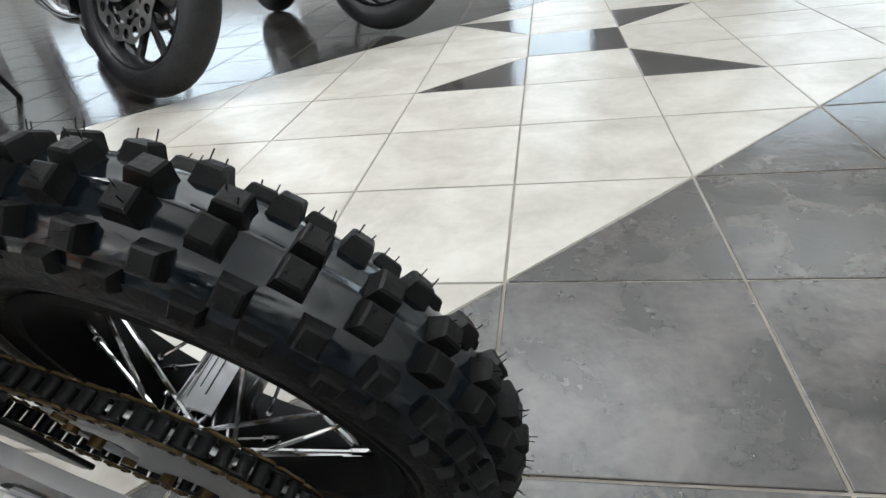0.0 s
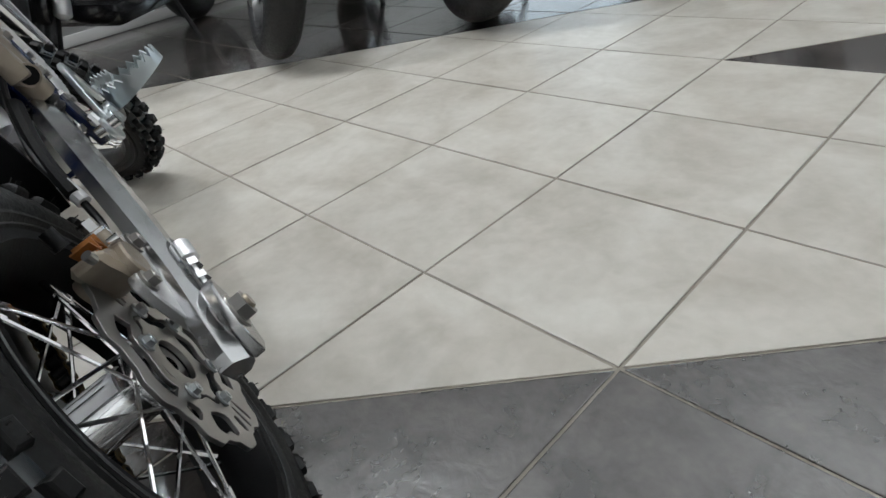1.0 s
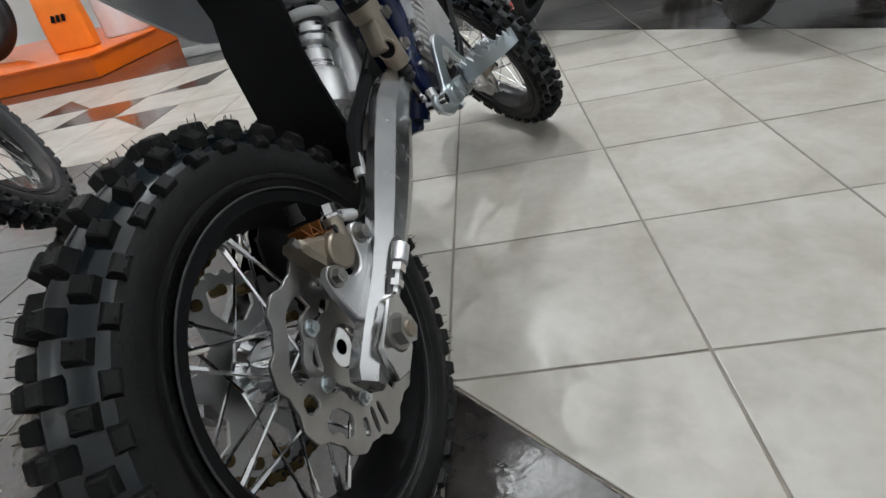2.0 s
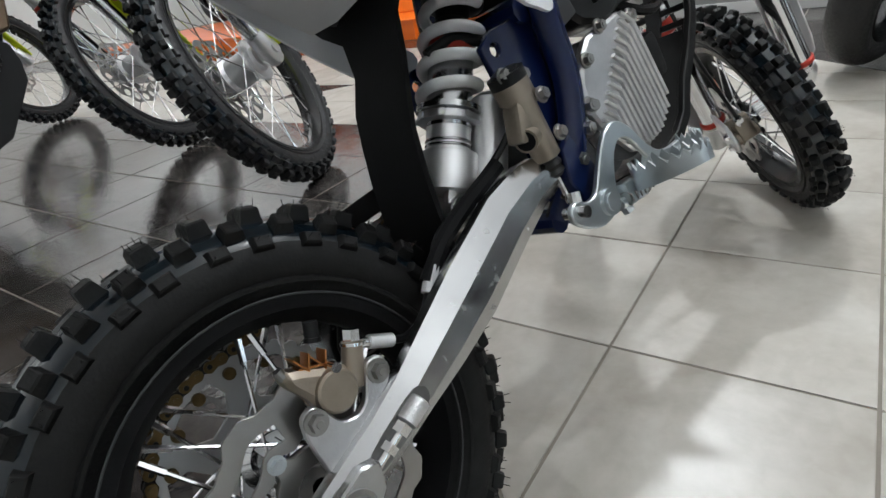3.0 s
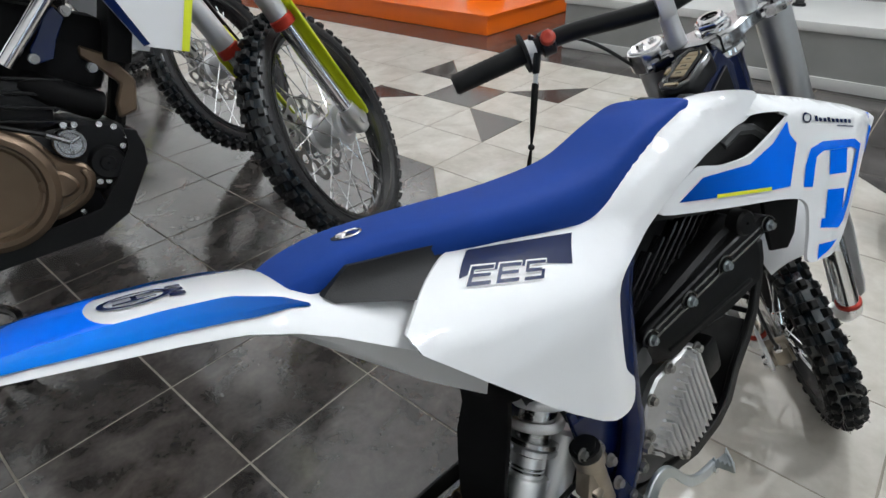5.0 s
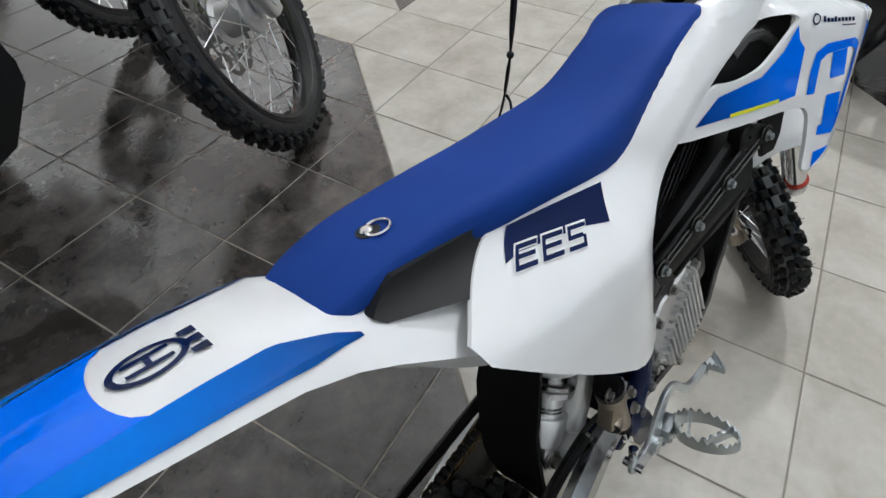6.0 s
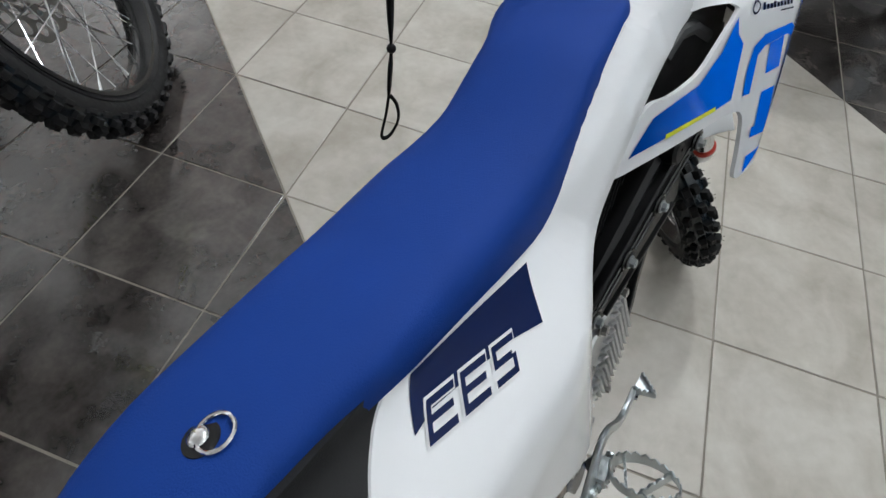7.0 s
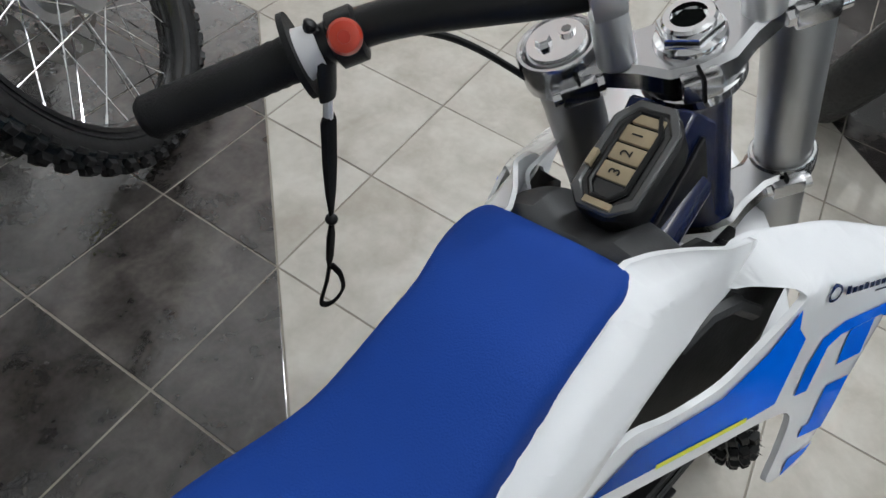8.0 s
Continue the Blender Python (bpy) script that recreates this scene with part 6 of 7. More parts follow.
tagged(linked("backdrop", box(bmesh.new(), (1.0, -9.0, 1.7), (16.0, 0.05, 4.6)), SKY), "pale overcast daylight outside the windows", "backdrop", kind="structure")
for k, (x0, x1) in enumerate(((-4.80, -2.90), (-0.95, 0.15), (2.80, 6.80))):
    frame_ob = thing(f"window_{k + 1}", "large shop window with a grey metal frame", "window", kind="structure")
    for c, sz in ((((x0 + x1) / 2, -7.1, 0.63), (x1 - x0, 0.08, 0.06)), (((x0 + x1) / 2, -7.1, 2.77), (x1 - x0, 0.08, 0.06)), ((x0 + 0.03, -7.1, 1.70), (0.06, 0.08, 2.08)), ((x1 - 0.03, -7.1, 1.70), (0.06, 0.08, 2.08))):
        part("window_frame", box(bmesh.new(), c, sz, (0, 0, 0), 0.004), GREY_PLASTIC, frame_ob)
    pane = part("pane", box(bmesh.new(), ((x0 + x1) / 2, -7.1, 1.70), (x1 - x0 - 0.12, 0.01, 2.08)), GLASS, frame_ob)
    pane.visible_shadow = False
slab("ceiling", (1.0, 1.5, 3.40), (12.4, 17.4, 0.2), PAINT, "white painted ceiling", "ceiling")
plinth = tagged(linked("podium_plinth", box(bmesh.new(), (3.40, -0.30, 0.13), (0.70, 4.68, 0.26)), PLINTH), "grey stone clad podium step along the wall", "podium", kind="structure")
part("skirting", box(bmesh.new(), (3.043, -0.30, 0.030), (0.012, 4.68, 0.055), (0, 0, 0), 0.002), LEDGE, plinth)
part("podium_top", box(bmesh.new(), (3.40, -0.30, 0.282), (0.72, 4.70, 0.044), (0, 0, 0), 0.004), LEDGE, plinth)
tagged(linked("wall_panel", box(bmesh.new(), (3.85, -0.30, 1.65), (0.18, 4.6, 3.3)), WALL), "dark grey wall cladding behind the podium", "wall", kind="structure")

# ---------------------------------------------------------------- orange stage
stage = thing("display_stage", "low glossy orange painted display stage on the floor", "stage")
part("stage_body", box(bmesh.new(), (4.15, 4.85, 0.071), (2.30, 4.50, 0.138), (0, 0, 0), 0.006), ORANGE, stage, m=Matrix())
part("stage_lip", box(bmesh.new(), (4.15, 4.85, 0.131), (2.34, 4.54, 0.014), (0, 0, 0), 0.003), ORANGE, stage)


def road_bike(m, colour, wheel, group, label, front_steer=26.0):
    """A parked street motorcycle. Its front wheel stands at the origin and it faces +x."""
    ob = thing("street_motorcycle", label, "motorcycle", group, m)
    top = pose(-0.42, 0, 0.86) @ pose(0, 0, 0, 0, -25, 0) @ pose(0, 0, 0, 0, 0, front_steer)
    axle = top @ pose(0.03, 0, -0.618)
    back = pose(-1.40, 0, 0.305)
    for name, at, w in (("front_wheel", axle, 0.056), ("rear_wheel", back, 0.075)):
        if wheel == "wire":
            hub = spoked_wheel(ob, name, at, 0.305, w, 0.222, 0, 0, 32, 0.06, RUBBER, BLACK_GLOSS, CAST, label="wire spoked road wheel")
        else:
            hub = part(name, lathe(bmesh.new(), [(0.012, -0.07), (0.05, -0.07), (0.055, -0.05), (0.04, 0), (0.055, 0.05), (0.05, 0.07), (0.012, 0.07)], n=28), BLACK_GLOSS, ob, "cast black road wheel", at)
            part("rim", lathe(bmesh.new(), [(0.224, -w * 0.85), (0.214, -w * 0.9), (0.196, -w * 0.4), (0.192, 0), (0.196, w * 0.4), (0.214, w * 0.9), (0.224, w * 0.85), (0.206, 0)], n=56), BLACK_GLOSS, hub)
            part("tyre", road_tyre(0.305, w, 0.222), RUBBER, hub, angle=50)
            arm = part("wheel_arm", tube(tube(bmesh.new(), [(0.045, 0.012, 0.01), (0.12, 0.018, 0.022), (0.196, 0.006, 0.045)], [0.016, 0.012, 0.014], 8), [(0.045, -0.012, -0.01), (0.12, -0.018, -0.022), (0.196, -0.006, -0.045)], [0.016, 0.012, 0.014], 8), BLACK_GLOSS, hub)
            for k in range(1, 5):
                again(arm, hub, pose(0, 0, 0, 0, 72 * k, 0))
        brake_disc(hub, 0.145 if name[0] == "f" else 0.11, -0.072, 16, STEEL, 0.004)
        part("axle_nut", cyl(bmesh.new(), (0, -0.10, 0), (0, -0.085, 0), 0.016, n=6), CHROME, hub)
    for s in (-1, 1):
        leg = part("fork_leg", tube(bmesh.new(), [(0.03, s * 0.105, 0.02), (0.03, s * 0.105, -0.34), (0.03, s * 0.105, -0.345)], [0.026, 0.026, 0.021], 18), BLACK_GLOSS, ob, "black fork leg", top)
        part("slider", tube(bmesh.new(), [(0.03, s * 0.105, -0.34), (0.03, s * 0.105, -0.56), (0.032, s * 0.105, -0.60), (0.032, s * 0.105, -0.64), (0.032, s * 0.105, -0.65)], [0.020, 0.020, 0.027, 0.027, 0.015], 18), CAST, leg)
        part("caliper", box(bmesh.new(), (-0.055, s * 0.088, -0.56), (0.05, 0.05, 0.09), (0, 12, 0), 0.01), BLACK, leg)
    rings = []
    for k in range(9):
        a = radians(30 + 110 * k / 8)
        o = [Vector((0.03 + (0.335 - 0.02 * (y / 0.07) ** 2) * math.cos(a), y, -0.618 + (0.335 - 0.02 * (y / 0.07) ** 2) * math.sin(a))) for y in (-0.07, -0.045, 0, 0.045, 0.07)]
        rings.append(o + [p * 0.995 for p in o[::-1]])
    part("front_mudguard", skin(bmesh.new(), rings), colour, ob, m=top, angle=50)
    bm = bmesh.new()
    cyl(bm, (-0.70, -0.16, 0.36), (-0.70, 0.16, 0.36), 0.13, n=28)
    box(bm, (-0.82, 0, 0.40), (0.34, 0.26, 0.26), (0, 8, 0), 0.04)
    box(bm, (-0.62, 0, 0.55), (0.20, 0.20, 0.26), (0, 18, 0), 0.03)
    engine = part("engine", bm, BLACK, ob, "black engine block")
    for s in (-1, 1):
        part("engine_cover", cyl(cyl(bmesh.new(), (-0.72, s * 0.155, 0.36), (-0.72, s * 0.180, 0.36), 0.105, 0.095, 28), (-0.88, s * 0.13, 0.40), (-0.88, s * 0.155, 0.40), 0.07, 0.06, 24), CAST, engine)
    part("belly_pan", box(bmesh.new(), (-0.70, 0, 0.215), (0.52, 0.28, 0.09), (0, 0, 0), 0.035), colour, ob)
    part("exhaust", tube(bmesh.new(), curve([(-0.55, -0.06, 0.58), (-0.47, -0.07, 0.42), (-0.52, -0.09, 0.26), (-0.75, -0.14, 0.21), (-1.0, -0.20, 0.25), (-1.45, -0.22, 0.44)], 6), [0.022] * 24 + [0.03, 0.045, 0.05, 0.05, 0.05, 0.05, 0.045], 14), CHROME, ob)
    for s in (-1, 1):
        part("swing_arm", box(bmesh.new(), (-1.20, s * 0.11, 0.33), (0.46, 0.035, 0.06), (0, 5, 0), 0.01), CAST, ob)
        part("frame_rail", tube(bmesh.new(), curve([(-0.45, s * 0.05, 0.82), (-0.60, s * 0.14, 0.72), (-0.85, s * 0.15, 0.60), (-0.98, s * 0.12, 0.36)], 5), 0.024, 10), BLACK_GLOSS, ob)
    rings = []
    for x, z, w, h in ((-0.36, 0.86, 0.10, 0.08), (-0.50, 0.92, 0.17, 0.15), (-0.72, 0.90, 0.19, 0.16), (-0.92, 0.82, 0.14, 0.10), (-1.15, 0.82, 0.14, 0.07), (-1.40, 0.90, 0.11, 0.06), (-1.62, 0.96, 0.06, 0.04)):
        rings.append([Vector((x, w * math.cos(a), z + h * math.sin(a))) for a in (2 * math.pi * j / 16 for j in range(16))])
    part("bodywork", skin(bmesh.new(), rings), colour, ob, "painted tank and tail", angle=60)
    part("side_stand", tube(tube(bmesh.new(), [(-0.86, 0.13, 0.26), (-0.82, 0.26, 0.02), (-0.80, 0.265, 0.012)], 0.011, 8), [(-0.80, 0.265, 0.010), (-0.74, 0.29, 0.008)], 0.013, 8), BLACK, ob)
    part("handlebar", tube(bmesh.new(), curve([(-0.14, -0.38, 0.07), (-0.06, -0.22, 0.10), (0, 0, 0.09), (-0.06, 0.22, 0.10), (-0.14, 0.38, 0.07)], 5), 0.014, 10), BLACK, ob, m=top)
    return ob


def street_at(x, y, yaw, lean=8.0):
    return pose(x, y, 0, 0, 0, yaw) @ pose(0, 0, 0, -lean, 0, 0)


GREY_PAINT = material("dark_grey_bike_paint", (0.06, 0.062, 0.065), 0.25, coat=0.5, vary=0.08, scale=8)
DARK_BODY = material("black_bike_paint", (0.012, 0.012, 0.013), 0.2, coat=0.5, vary=0.1, scale=8)
road_bike(street_at(0.78, -0.96, 134), DARK_BODY, "cast", "street bikes along the dark tiles", "black street motorcycle parked on slate tiles with its front wheel turned")
road_bike(street_at(1.22, -0.475, 134), GREY_PAINT, "wire", "street bikes along the dark tiles", "dark grey street motorcycle with wire wheels parked on slate tiles")
road_bike(street_at(0.21, -1.72, 134), DARK_BODY, "cast", "street bikes along the dark tiles", "black street motorcycle parked on slate tiles beside two others")
road_bike(street_at(1.78, 0.13, 134), DARK_BODY, "cast", "street bikes along the dark tiles", "black street motorcycle parked near the grey podium")
ORANGE_BODY = material("orange_bike_paint", (0.62, 0.10, 0.01), 0.25, coat=0.5, vary=0.08, scale=8)
road_bike(pose(3.75, 3.75, 0.139, 0, 0, -92) @ pose(0, 0, 0, -6, 0, 0), ORANGE_BODY, "cast", "bikes on the orange stage", "black and orange street motorcycle parked on an orange stage", 10)
road_bike(pose(4.75, 5.60, 0.139, 0, 0, -88) @ pose(0, 0, 0, -6, 0, 0), ORANGE_BODY, "cast", "bikes on the orange stage", "orange street motorcycle parked behind another on the stage", 10)

# carry bag and canister on the stage
BAG = material("orange_bag_fabric", (0.88, 0.21, 0.010), 0.55, vary=0.06, scale=10, bump=0.15, bump_scale=60)
bag = thing("carry_bag", "bright orange fabric carry bag with dark lettering bars", "bag", m=pose(3.49, 2.98, 0.139, 0, 0, 6))
rings = []
for z, w, d in ((0.0, 0.135, 0.055), (0.01, 0.146, 0.065), (0.15, 0.150, 0.063), (0.30, 0.145, 0.050), (0.40, 0.138, 0.032), (0.42, 0.132, 0.020)):
    rings.append([Vector((d * math.copysign(abs(math.cos(a)) ** 0.35, math.cos(a)), w * math.copysign(abs(math.sin(a)) ** 0.35, math.sin(a)), z)) for a in (2 * math.pi * (j + 0.5) / 24 for j in range(24))])
part("bag_body", skin(bmesh.new(), rings), BAG, bag, angle=40)
part("bag_handle", tube(bmesh.new(), curve([(0, -0.05, 0.41), (0, -0.05, 0.47), (0, 0, 0.50), (0, 0.05, 0.47), (0, 0.05, 0.41)], 6), 0.006, 8), BLACK, bag)
for k in range(3):
    part("print_bar", box(bmesh.new(), (-0.0655, 0.036 - 0.036 * k, 0.215), (0.002, 0.026, 0.045), (18, 0, 0)), BLACK_MATT, bag)
can = thing("canister", "white plastic canister standing on the orange stage", "canister", m=pose(3.95, 2.86, 0.139))
rings = []
for z, w in ((0, 0.150), (0.01, 0.160), (0.34, 0.160), (0.42, 0.135), (0.46, 0.045), (0.49, 0.040)):
    rings.append([Vector((w * math.cos(a) * (1 + 0.12 * math.cos(2 * a) ** 2), w * math.sin(a), z)) for a in (2 * math.pi * j / 28 for j in range(28))])
part("canister_body", skin(bmesh.new(), rings), WHITE, can, angle=45)
part("canister_cap", cyl(bmesh.new(), (0, 0, 0.49), (0, 0, 0.53), 0.045, n=24), BLACK, can)
tagged(linked("column", box(bmesh.new(), (5.62, 3.42, 1.65), (0.34, 0.34, 3.3), (0, 0, 0), 0.01), BRICK_RED), "red brown clad square column", "column", kind="structure")
post = thing("barrier_post", "slim black and chrome barrier post on the podium", "post", m=pose(3.42, 0.86, 0.305))
part("post_tube", cyl(bmesh.new(), (0, 0, 0.012), (0, 0, 0.95), 0.022, n=18), BLACK_GLOSS, post)
part("post_base", cyl(bmesh.new(), (0, 0, 0), (0, 0, 0.014), 0.035, 0.03, 28), BLACK, post)
part("post_cap", ball(bmesh.new(), (0, 0, 0.955), 0.028, 14), CHROME, post)


# ---------------------------------------------------------------- large off-road bikes in a row
def offroad_bike(m, steer, shroud_mat, trim_mat, guard_mat, label, group):
    """A full-size enduro bike. Its rear wheel stands at the origin and it faces +x."""
    ob = thing("enduro_motorcycle", label, "motorcycle", group, m)
    top = pose(1.05, 0, 0.943) @ pose(0, 0, 0, 0, -27, 0) @ pose(0, 0, 0, 0, 0, steer)
    fw = spoked_wheel(ob, "front_wheel", top @ pose(0.045, 0, -0.707), 0.345, 0.037, 0.268, 0.012, 46, 36, 0.045, RUBBER, BLACK_GLOSS, CAST, label="tall knobby front wheel with black rim")
    brake_disc(fw, 0.125, 0.060, 16, STEEL)
    rw = spoked_wheel(ob, "rear_wheel", pose(0, 0, 0.33), 0.33, 0.052, 0.232, 0.014, 36, 36, 0.06, RUBBER, BLACK_GLOSS, CAST, label="knobby rear wheel with black rim")
    for s in (-1, 1):
        leg = part("fork_leg", tube(bmesh.new(), [(0.032, s * 0.088, d) for d in (0.03, 0.026, -0.372, -0.384)], [0.024, 0.027, 0.027, 0.025], 22), SATIN_ALU, ob, "satin silver upside-down fork leg", top)
        part("wiper_ring", tube(bmesh.new(), [(0.032, s * 0.088, d) for d in (-0.378, -0.381, -0.402, -0.405)], [0.027, 0.030, 0.030, 0.026], 22), RED, leg, "red wiper ring")
        part("stanchion", cyl(bmesh.new(), (0.032, s * 0.088, -0.40), (0.032, s * 0.088, -0.66), 0.021, n=20), CHROME, leg)
        bm = bmesh.new()
        tube(bm, [(0.034, s * 0.088, -0.655), (0.038, s * 0.088, -0.68), (0.046, s * 0.086, -0.715), (0.048, s * 0.086, -0.742), (0.048, s * 0.086, -0.75)], [0.024, 0.027, 0.027, 0.022, 0.012], 18)
        cyl(bm, (0.045, s * 0.06, -0.707), (0.045, s * 0.112, -0.707), 0.020, n=18)
        part("axle_lug", bm, CAST, leg)
        rings = []
        for d, r, w in ((-0.34, 0.036, 0.7), (-0.40, 0.038, 1.0), (-0.52, 0.037, 0.9), (-0.62, 0.038, 0.75), (-0.69, 0.040, 0.55), (-0.715, 0.040, 0.35)):
            arc = [radians(a) for a in range(-90, 91, 20)]
            out = [Vector((0.036 + r * math.cos(a * w), s * (0.090 + r * math.sin(a * w) + 0.008), d)) for a in arc]
            rings.append(out + [Vector((0.036 + (r - 0.004) * math.cos(a * w), s * (0.090 + (r - 0.004) * math.sin(a * w) + 0.008), d)) for a in arc[::-1]])
        part("fork_guard", skin(bmesh.new(), rings), guard_mat, leg, "bright fork guard")
    for z in (-0.01, -0.21):
        part("fork_clamp", box(bmesh.new(), (0.010, 0, z), (0.085, 0.24, 0.034), (0, 0, 0), 0.012), BLACK, ob, m=top)
    rings = []
    for k in range(9):
        a = radians(48 + 36 * k / 8)
        w = 0.06
        o = [Vector((0.045 + (0.60 - 0.03 * (y / w) ** 2) * math.cos(a), y, -0.707 + (0.60 - 0.03 * (y / w) ** 2) * math.sin(a))) for y in (-w, -w * 0.6, 0, w * 0.6, w)]
        rings.append(o + [p * 0.99 for p in o[::-1]])
    part("front_fender", skin(bmesh.new(), rings), shroud_mat, ob, m=top, angle=50)
    # engine
    bm = bmesh.new()
    box(bm, (0.62, 0, 0.40), (0.34, 0.21, 0.20), (0, -6, 0), 0.03)
    front = [(0.740, 0.400), (0.740, 0.490), (0.786, 0.517), (0.869, 0.497), (0.884, 0.450), (0.843, 0.404), (0.800, 0.362)]
    engine = part("engine", bm, BLACK, ob, "black engine with brown covers")
    part("front_case", plate(front, 0.22, (), 0.008), BLACK, engine)
    part("barrel", box(bmesh.new(), (0.690, 0.0, 0.570), (0.170, 0.170, 0.100), (0, 14, 0), 0.016), BLACK, engine)
    for k in range(4):
        part("cooling_rib", box(bmesh.new(), (0.694 + 0.005 * k, 0, 0.536 + 0.026 * k), (0.190, 0.190, 0.006), (0, 14, 0), 0.002), BLACK, engine)
    part("clutch_cover", lathe(bmesh.new(), [(0.002, -0.140), (0.080, -0.140), (0.086, -0.146), (0.090, -0.146), (0.094, -0.160), (0.104, -0.160), (0.116, -0.150), (0.120, -0.132), (0.120, -0.10), (0.002, -0.10)], 56, (0.612, 0, 0.430)), ENGINE, engine, "brown magnesium clutch cover")
    outer = curve([Vector((x, z, 0)) for x, z in ((0.784, 0.429), (0.789, 0.403), (0.768, 0.366), (0.720, 0.344), (0.674, 0.340), (0.620, 0.330), (0.540, 0.345), (0.505, 0.42), (0.54, 0.51), (0.62, 0.54), (0.70, 0.52), (0.738, 0.462), (0.766, 0.442))], 4, True)
    part("case_cover", plate([(p.x, p.y) for p in outer], 0.035, (), 0.006), ENGINE, engine, m=pose(0, -0.116, 0))
    rim = curve([Vector((x, z, 0)) for x, z in ((0.778, 0.424), (0.782, 0.402), (0.762, 0.372), (0.718, 0.352), (0.674, 0.348), (0.676, 0.356), (0.716, 0.362), (0.754, 0.380), (0.770, 0.404), (0.766, 0.424))], 3, True)
    part("case_rim", plate([(p.x, p.y) for p in rim], 0.010, (), 0.003), ENGINE, engine, m=pose(0, -0.137, 0))
    lobe = curve([Vector((x, z, 0)) for x, z in ((0.728, 0.436), (0.752, 0.416), (0.755, 0.396), (0.730, 0.383), (0.700, 0.392), (0.690, 0.42))], 4, True)
    part("case_boss", plate([(p.x, p.y) for p in lobe], 0.022, (), 0.005), ENGINE, engine, m=pose(0, -0.138, 0))
    part("actuator_cover", lathe(bmesh.new(), [(0.002, -0.136), (0.020, -0.136), (0.022, -0.142), (0.027, -0.142), (0.030, -0.136), (0.030, -0.11), (0.002, -0.11)], 30, (0.769, 0, 0.479)), ALU, engine, "cast actuator cover")
    for k in range(3):
        a = 2.1 * k + 0.4
        part("cover_rib", box(bmesh.new(), (0.769 + 0.012 * math.cos(a), -0.139, 0.479 + 0.012 * math.sin(a)), (0.024, 0.006, 0.005), (0, -math.degrees(a), 0), 0.001), ALU, engine)
    part("starter_cover", lathe(bmesh.new(), [(0.002, -0.128), (0.014, -0.128), (0.016, -0.124), (0.030, -0.124), (0.035, -0.118), (0.037, -0.10), (0.002, -0.10)], 30, (0.821, 0, 0.423)), BLACK, engine)
    part("black_case", box(bmesh.new(), (0.800, -0.005, 0.655), (0.20, 0.15, 0.15), (0, 18, 0), 0.03), BLACK_MATT, engine)
    part("intake_boot", tube(bmesh.new(), curve([(0.74, -0.06, 0.60), (0.80, -0.08, 0.56), (0.85, -0.07, 0.53)], 4), 0.030, 12), BLACK_MATT, engine)
    part("clutch_cable", tube(bmesh.new(), curve([(0.768, -0.145, 0.484), (0.735, -0.152, 0.507), (0.66, -0.15, 0.545), (0.56, -0.12, 0.61)], 5), 0.005, 8), BLACK, engine)
    part("cable_end", tube(bmesh.new(), [(0.768, -0.148, 0.484), (0.735, -0.154, 0.507)], 0.0055, 8), ALU, engine)
    for x, y, z in ((0.831, -0.112, 0.500), (0.855, -0.112, 0.489), (0.872, -0.112, 0.464), (0.859, -0.112, 0.448), (0.795, -0.112, 0.389), (0.811, -0.112, 0.386), (0.684, -0.118, 0.322), (0.745, -0.136, 0.345), (0.693, -0.145, 0.375), (0.789, -0.118, 0.510), (0.771, -0.118, 0.514)):
        bolt(engine, (x, y, z), (0, -1, 0), 0.0044, 0.007, CHROME)
    part("engine_bracket", plate([(0.768, 0.655), (0.790, 0.680), (0.812, 0.712), (0.830, 0.722), (0.842, 0.700), (0.818, 0.668), (0.800, 0.632), (0.762, 0.628)], 0.010, (), 0.002), FRAME_BLUE, engine, "blue engine bracket", pose(0, -0.115, 0))
    for x, z in ((0.847, 0.711), (0.769, 0.638), (0.856, 0.606), (0.921, 0.621)):
        part("mount_bolt", cyl(cyl(cyl(bmesh.new(), (x, -0.105, z), (x, -0.124, z), 0.0098, 0.0090, 22), (x, -0.124, z), (x, -0.130, z), 0.0068, 0.0062, 6), (x, -0.130, z), (x, -0.1305, z), 0.0034, n=10), STEEL, engine)
    part("brown_bracket", plate([(0.850, 0.650), (0.894, 0.625), (0.930, 0.568), (0.914, 0.508), (0.876, 0.498), (0.880, 0.530), (0.900, 0.565), (0.872, 0.600), (0.845, 0.630)], 0.030, (), 0.004), ENGINE, engine, m=pose(0, -0.075, 0))
    part("radiator", box(bmesh.new(), (0.945, -0.07, 0.72), (0.045, 0.13, 0.24), (0, 20, 0), 0.008), BLACK_MATT, engine)
    part("header_pipe", tube(bmesh.new(), [(0.72, -0.118, 0.635), (0.80, -0.122, 0.714), (0.826, -0.122, 0.740)], 0.014, 14), CHROME, ob)
    # frame, bash plate
    for s in (-1, 1):
        part("frame_tube", tube(bmesh.new(), curve([(1.02, s * 0.03, 0.90), (0.80, s * 0.09, 0.83), (0.55, s * 0.11, 0.70), (0.42, s * 0.10, 0.45)], 5), 0.020, 10), BLACK, ob)
        part("swing_arm", box(bmesh.new(), (0.22, s * 0.115, 0.345), (0.50, 0.032, 0.06), (0, -4, 0), 0.01), CAST, ob)
    part("down_tube", tube(bmesh.new(), curve([(1.03, 0, 0.86), (0.95, 0, 0.66), (0.885, 0, 0.50), (0.85, 0, 0.42)], 5), 0.020, 10), BLACK, ob)
    bm = plate([(0.868, 0.485), (0.889, 0.476), (0.896, 0.442), (0.891, 0.405), (0.823, 0.313), (0.760, 0.285), (0.500, 0.275), (0.500, 0.312), (0.700, 0.330), (0.778, 0.338), (0.826, 0.390), (0.868, 0.448)], 0.006, (), 0.001)
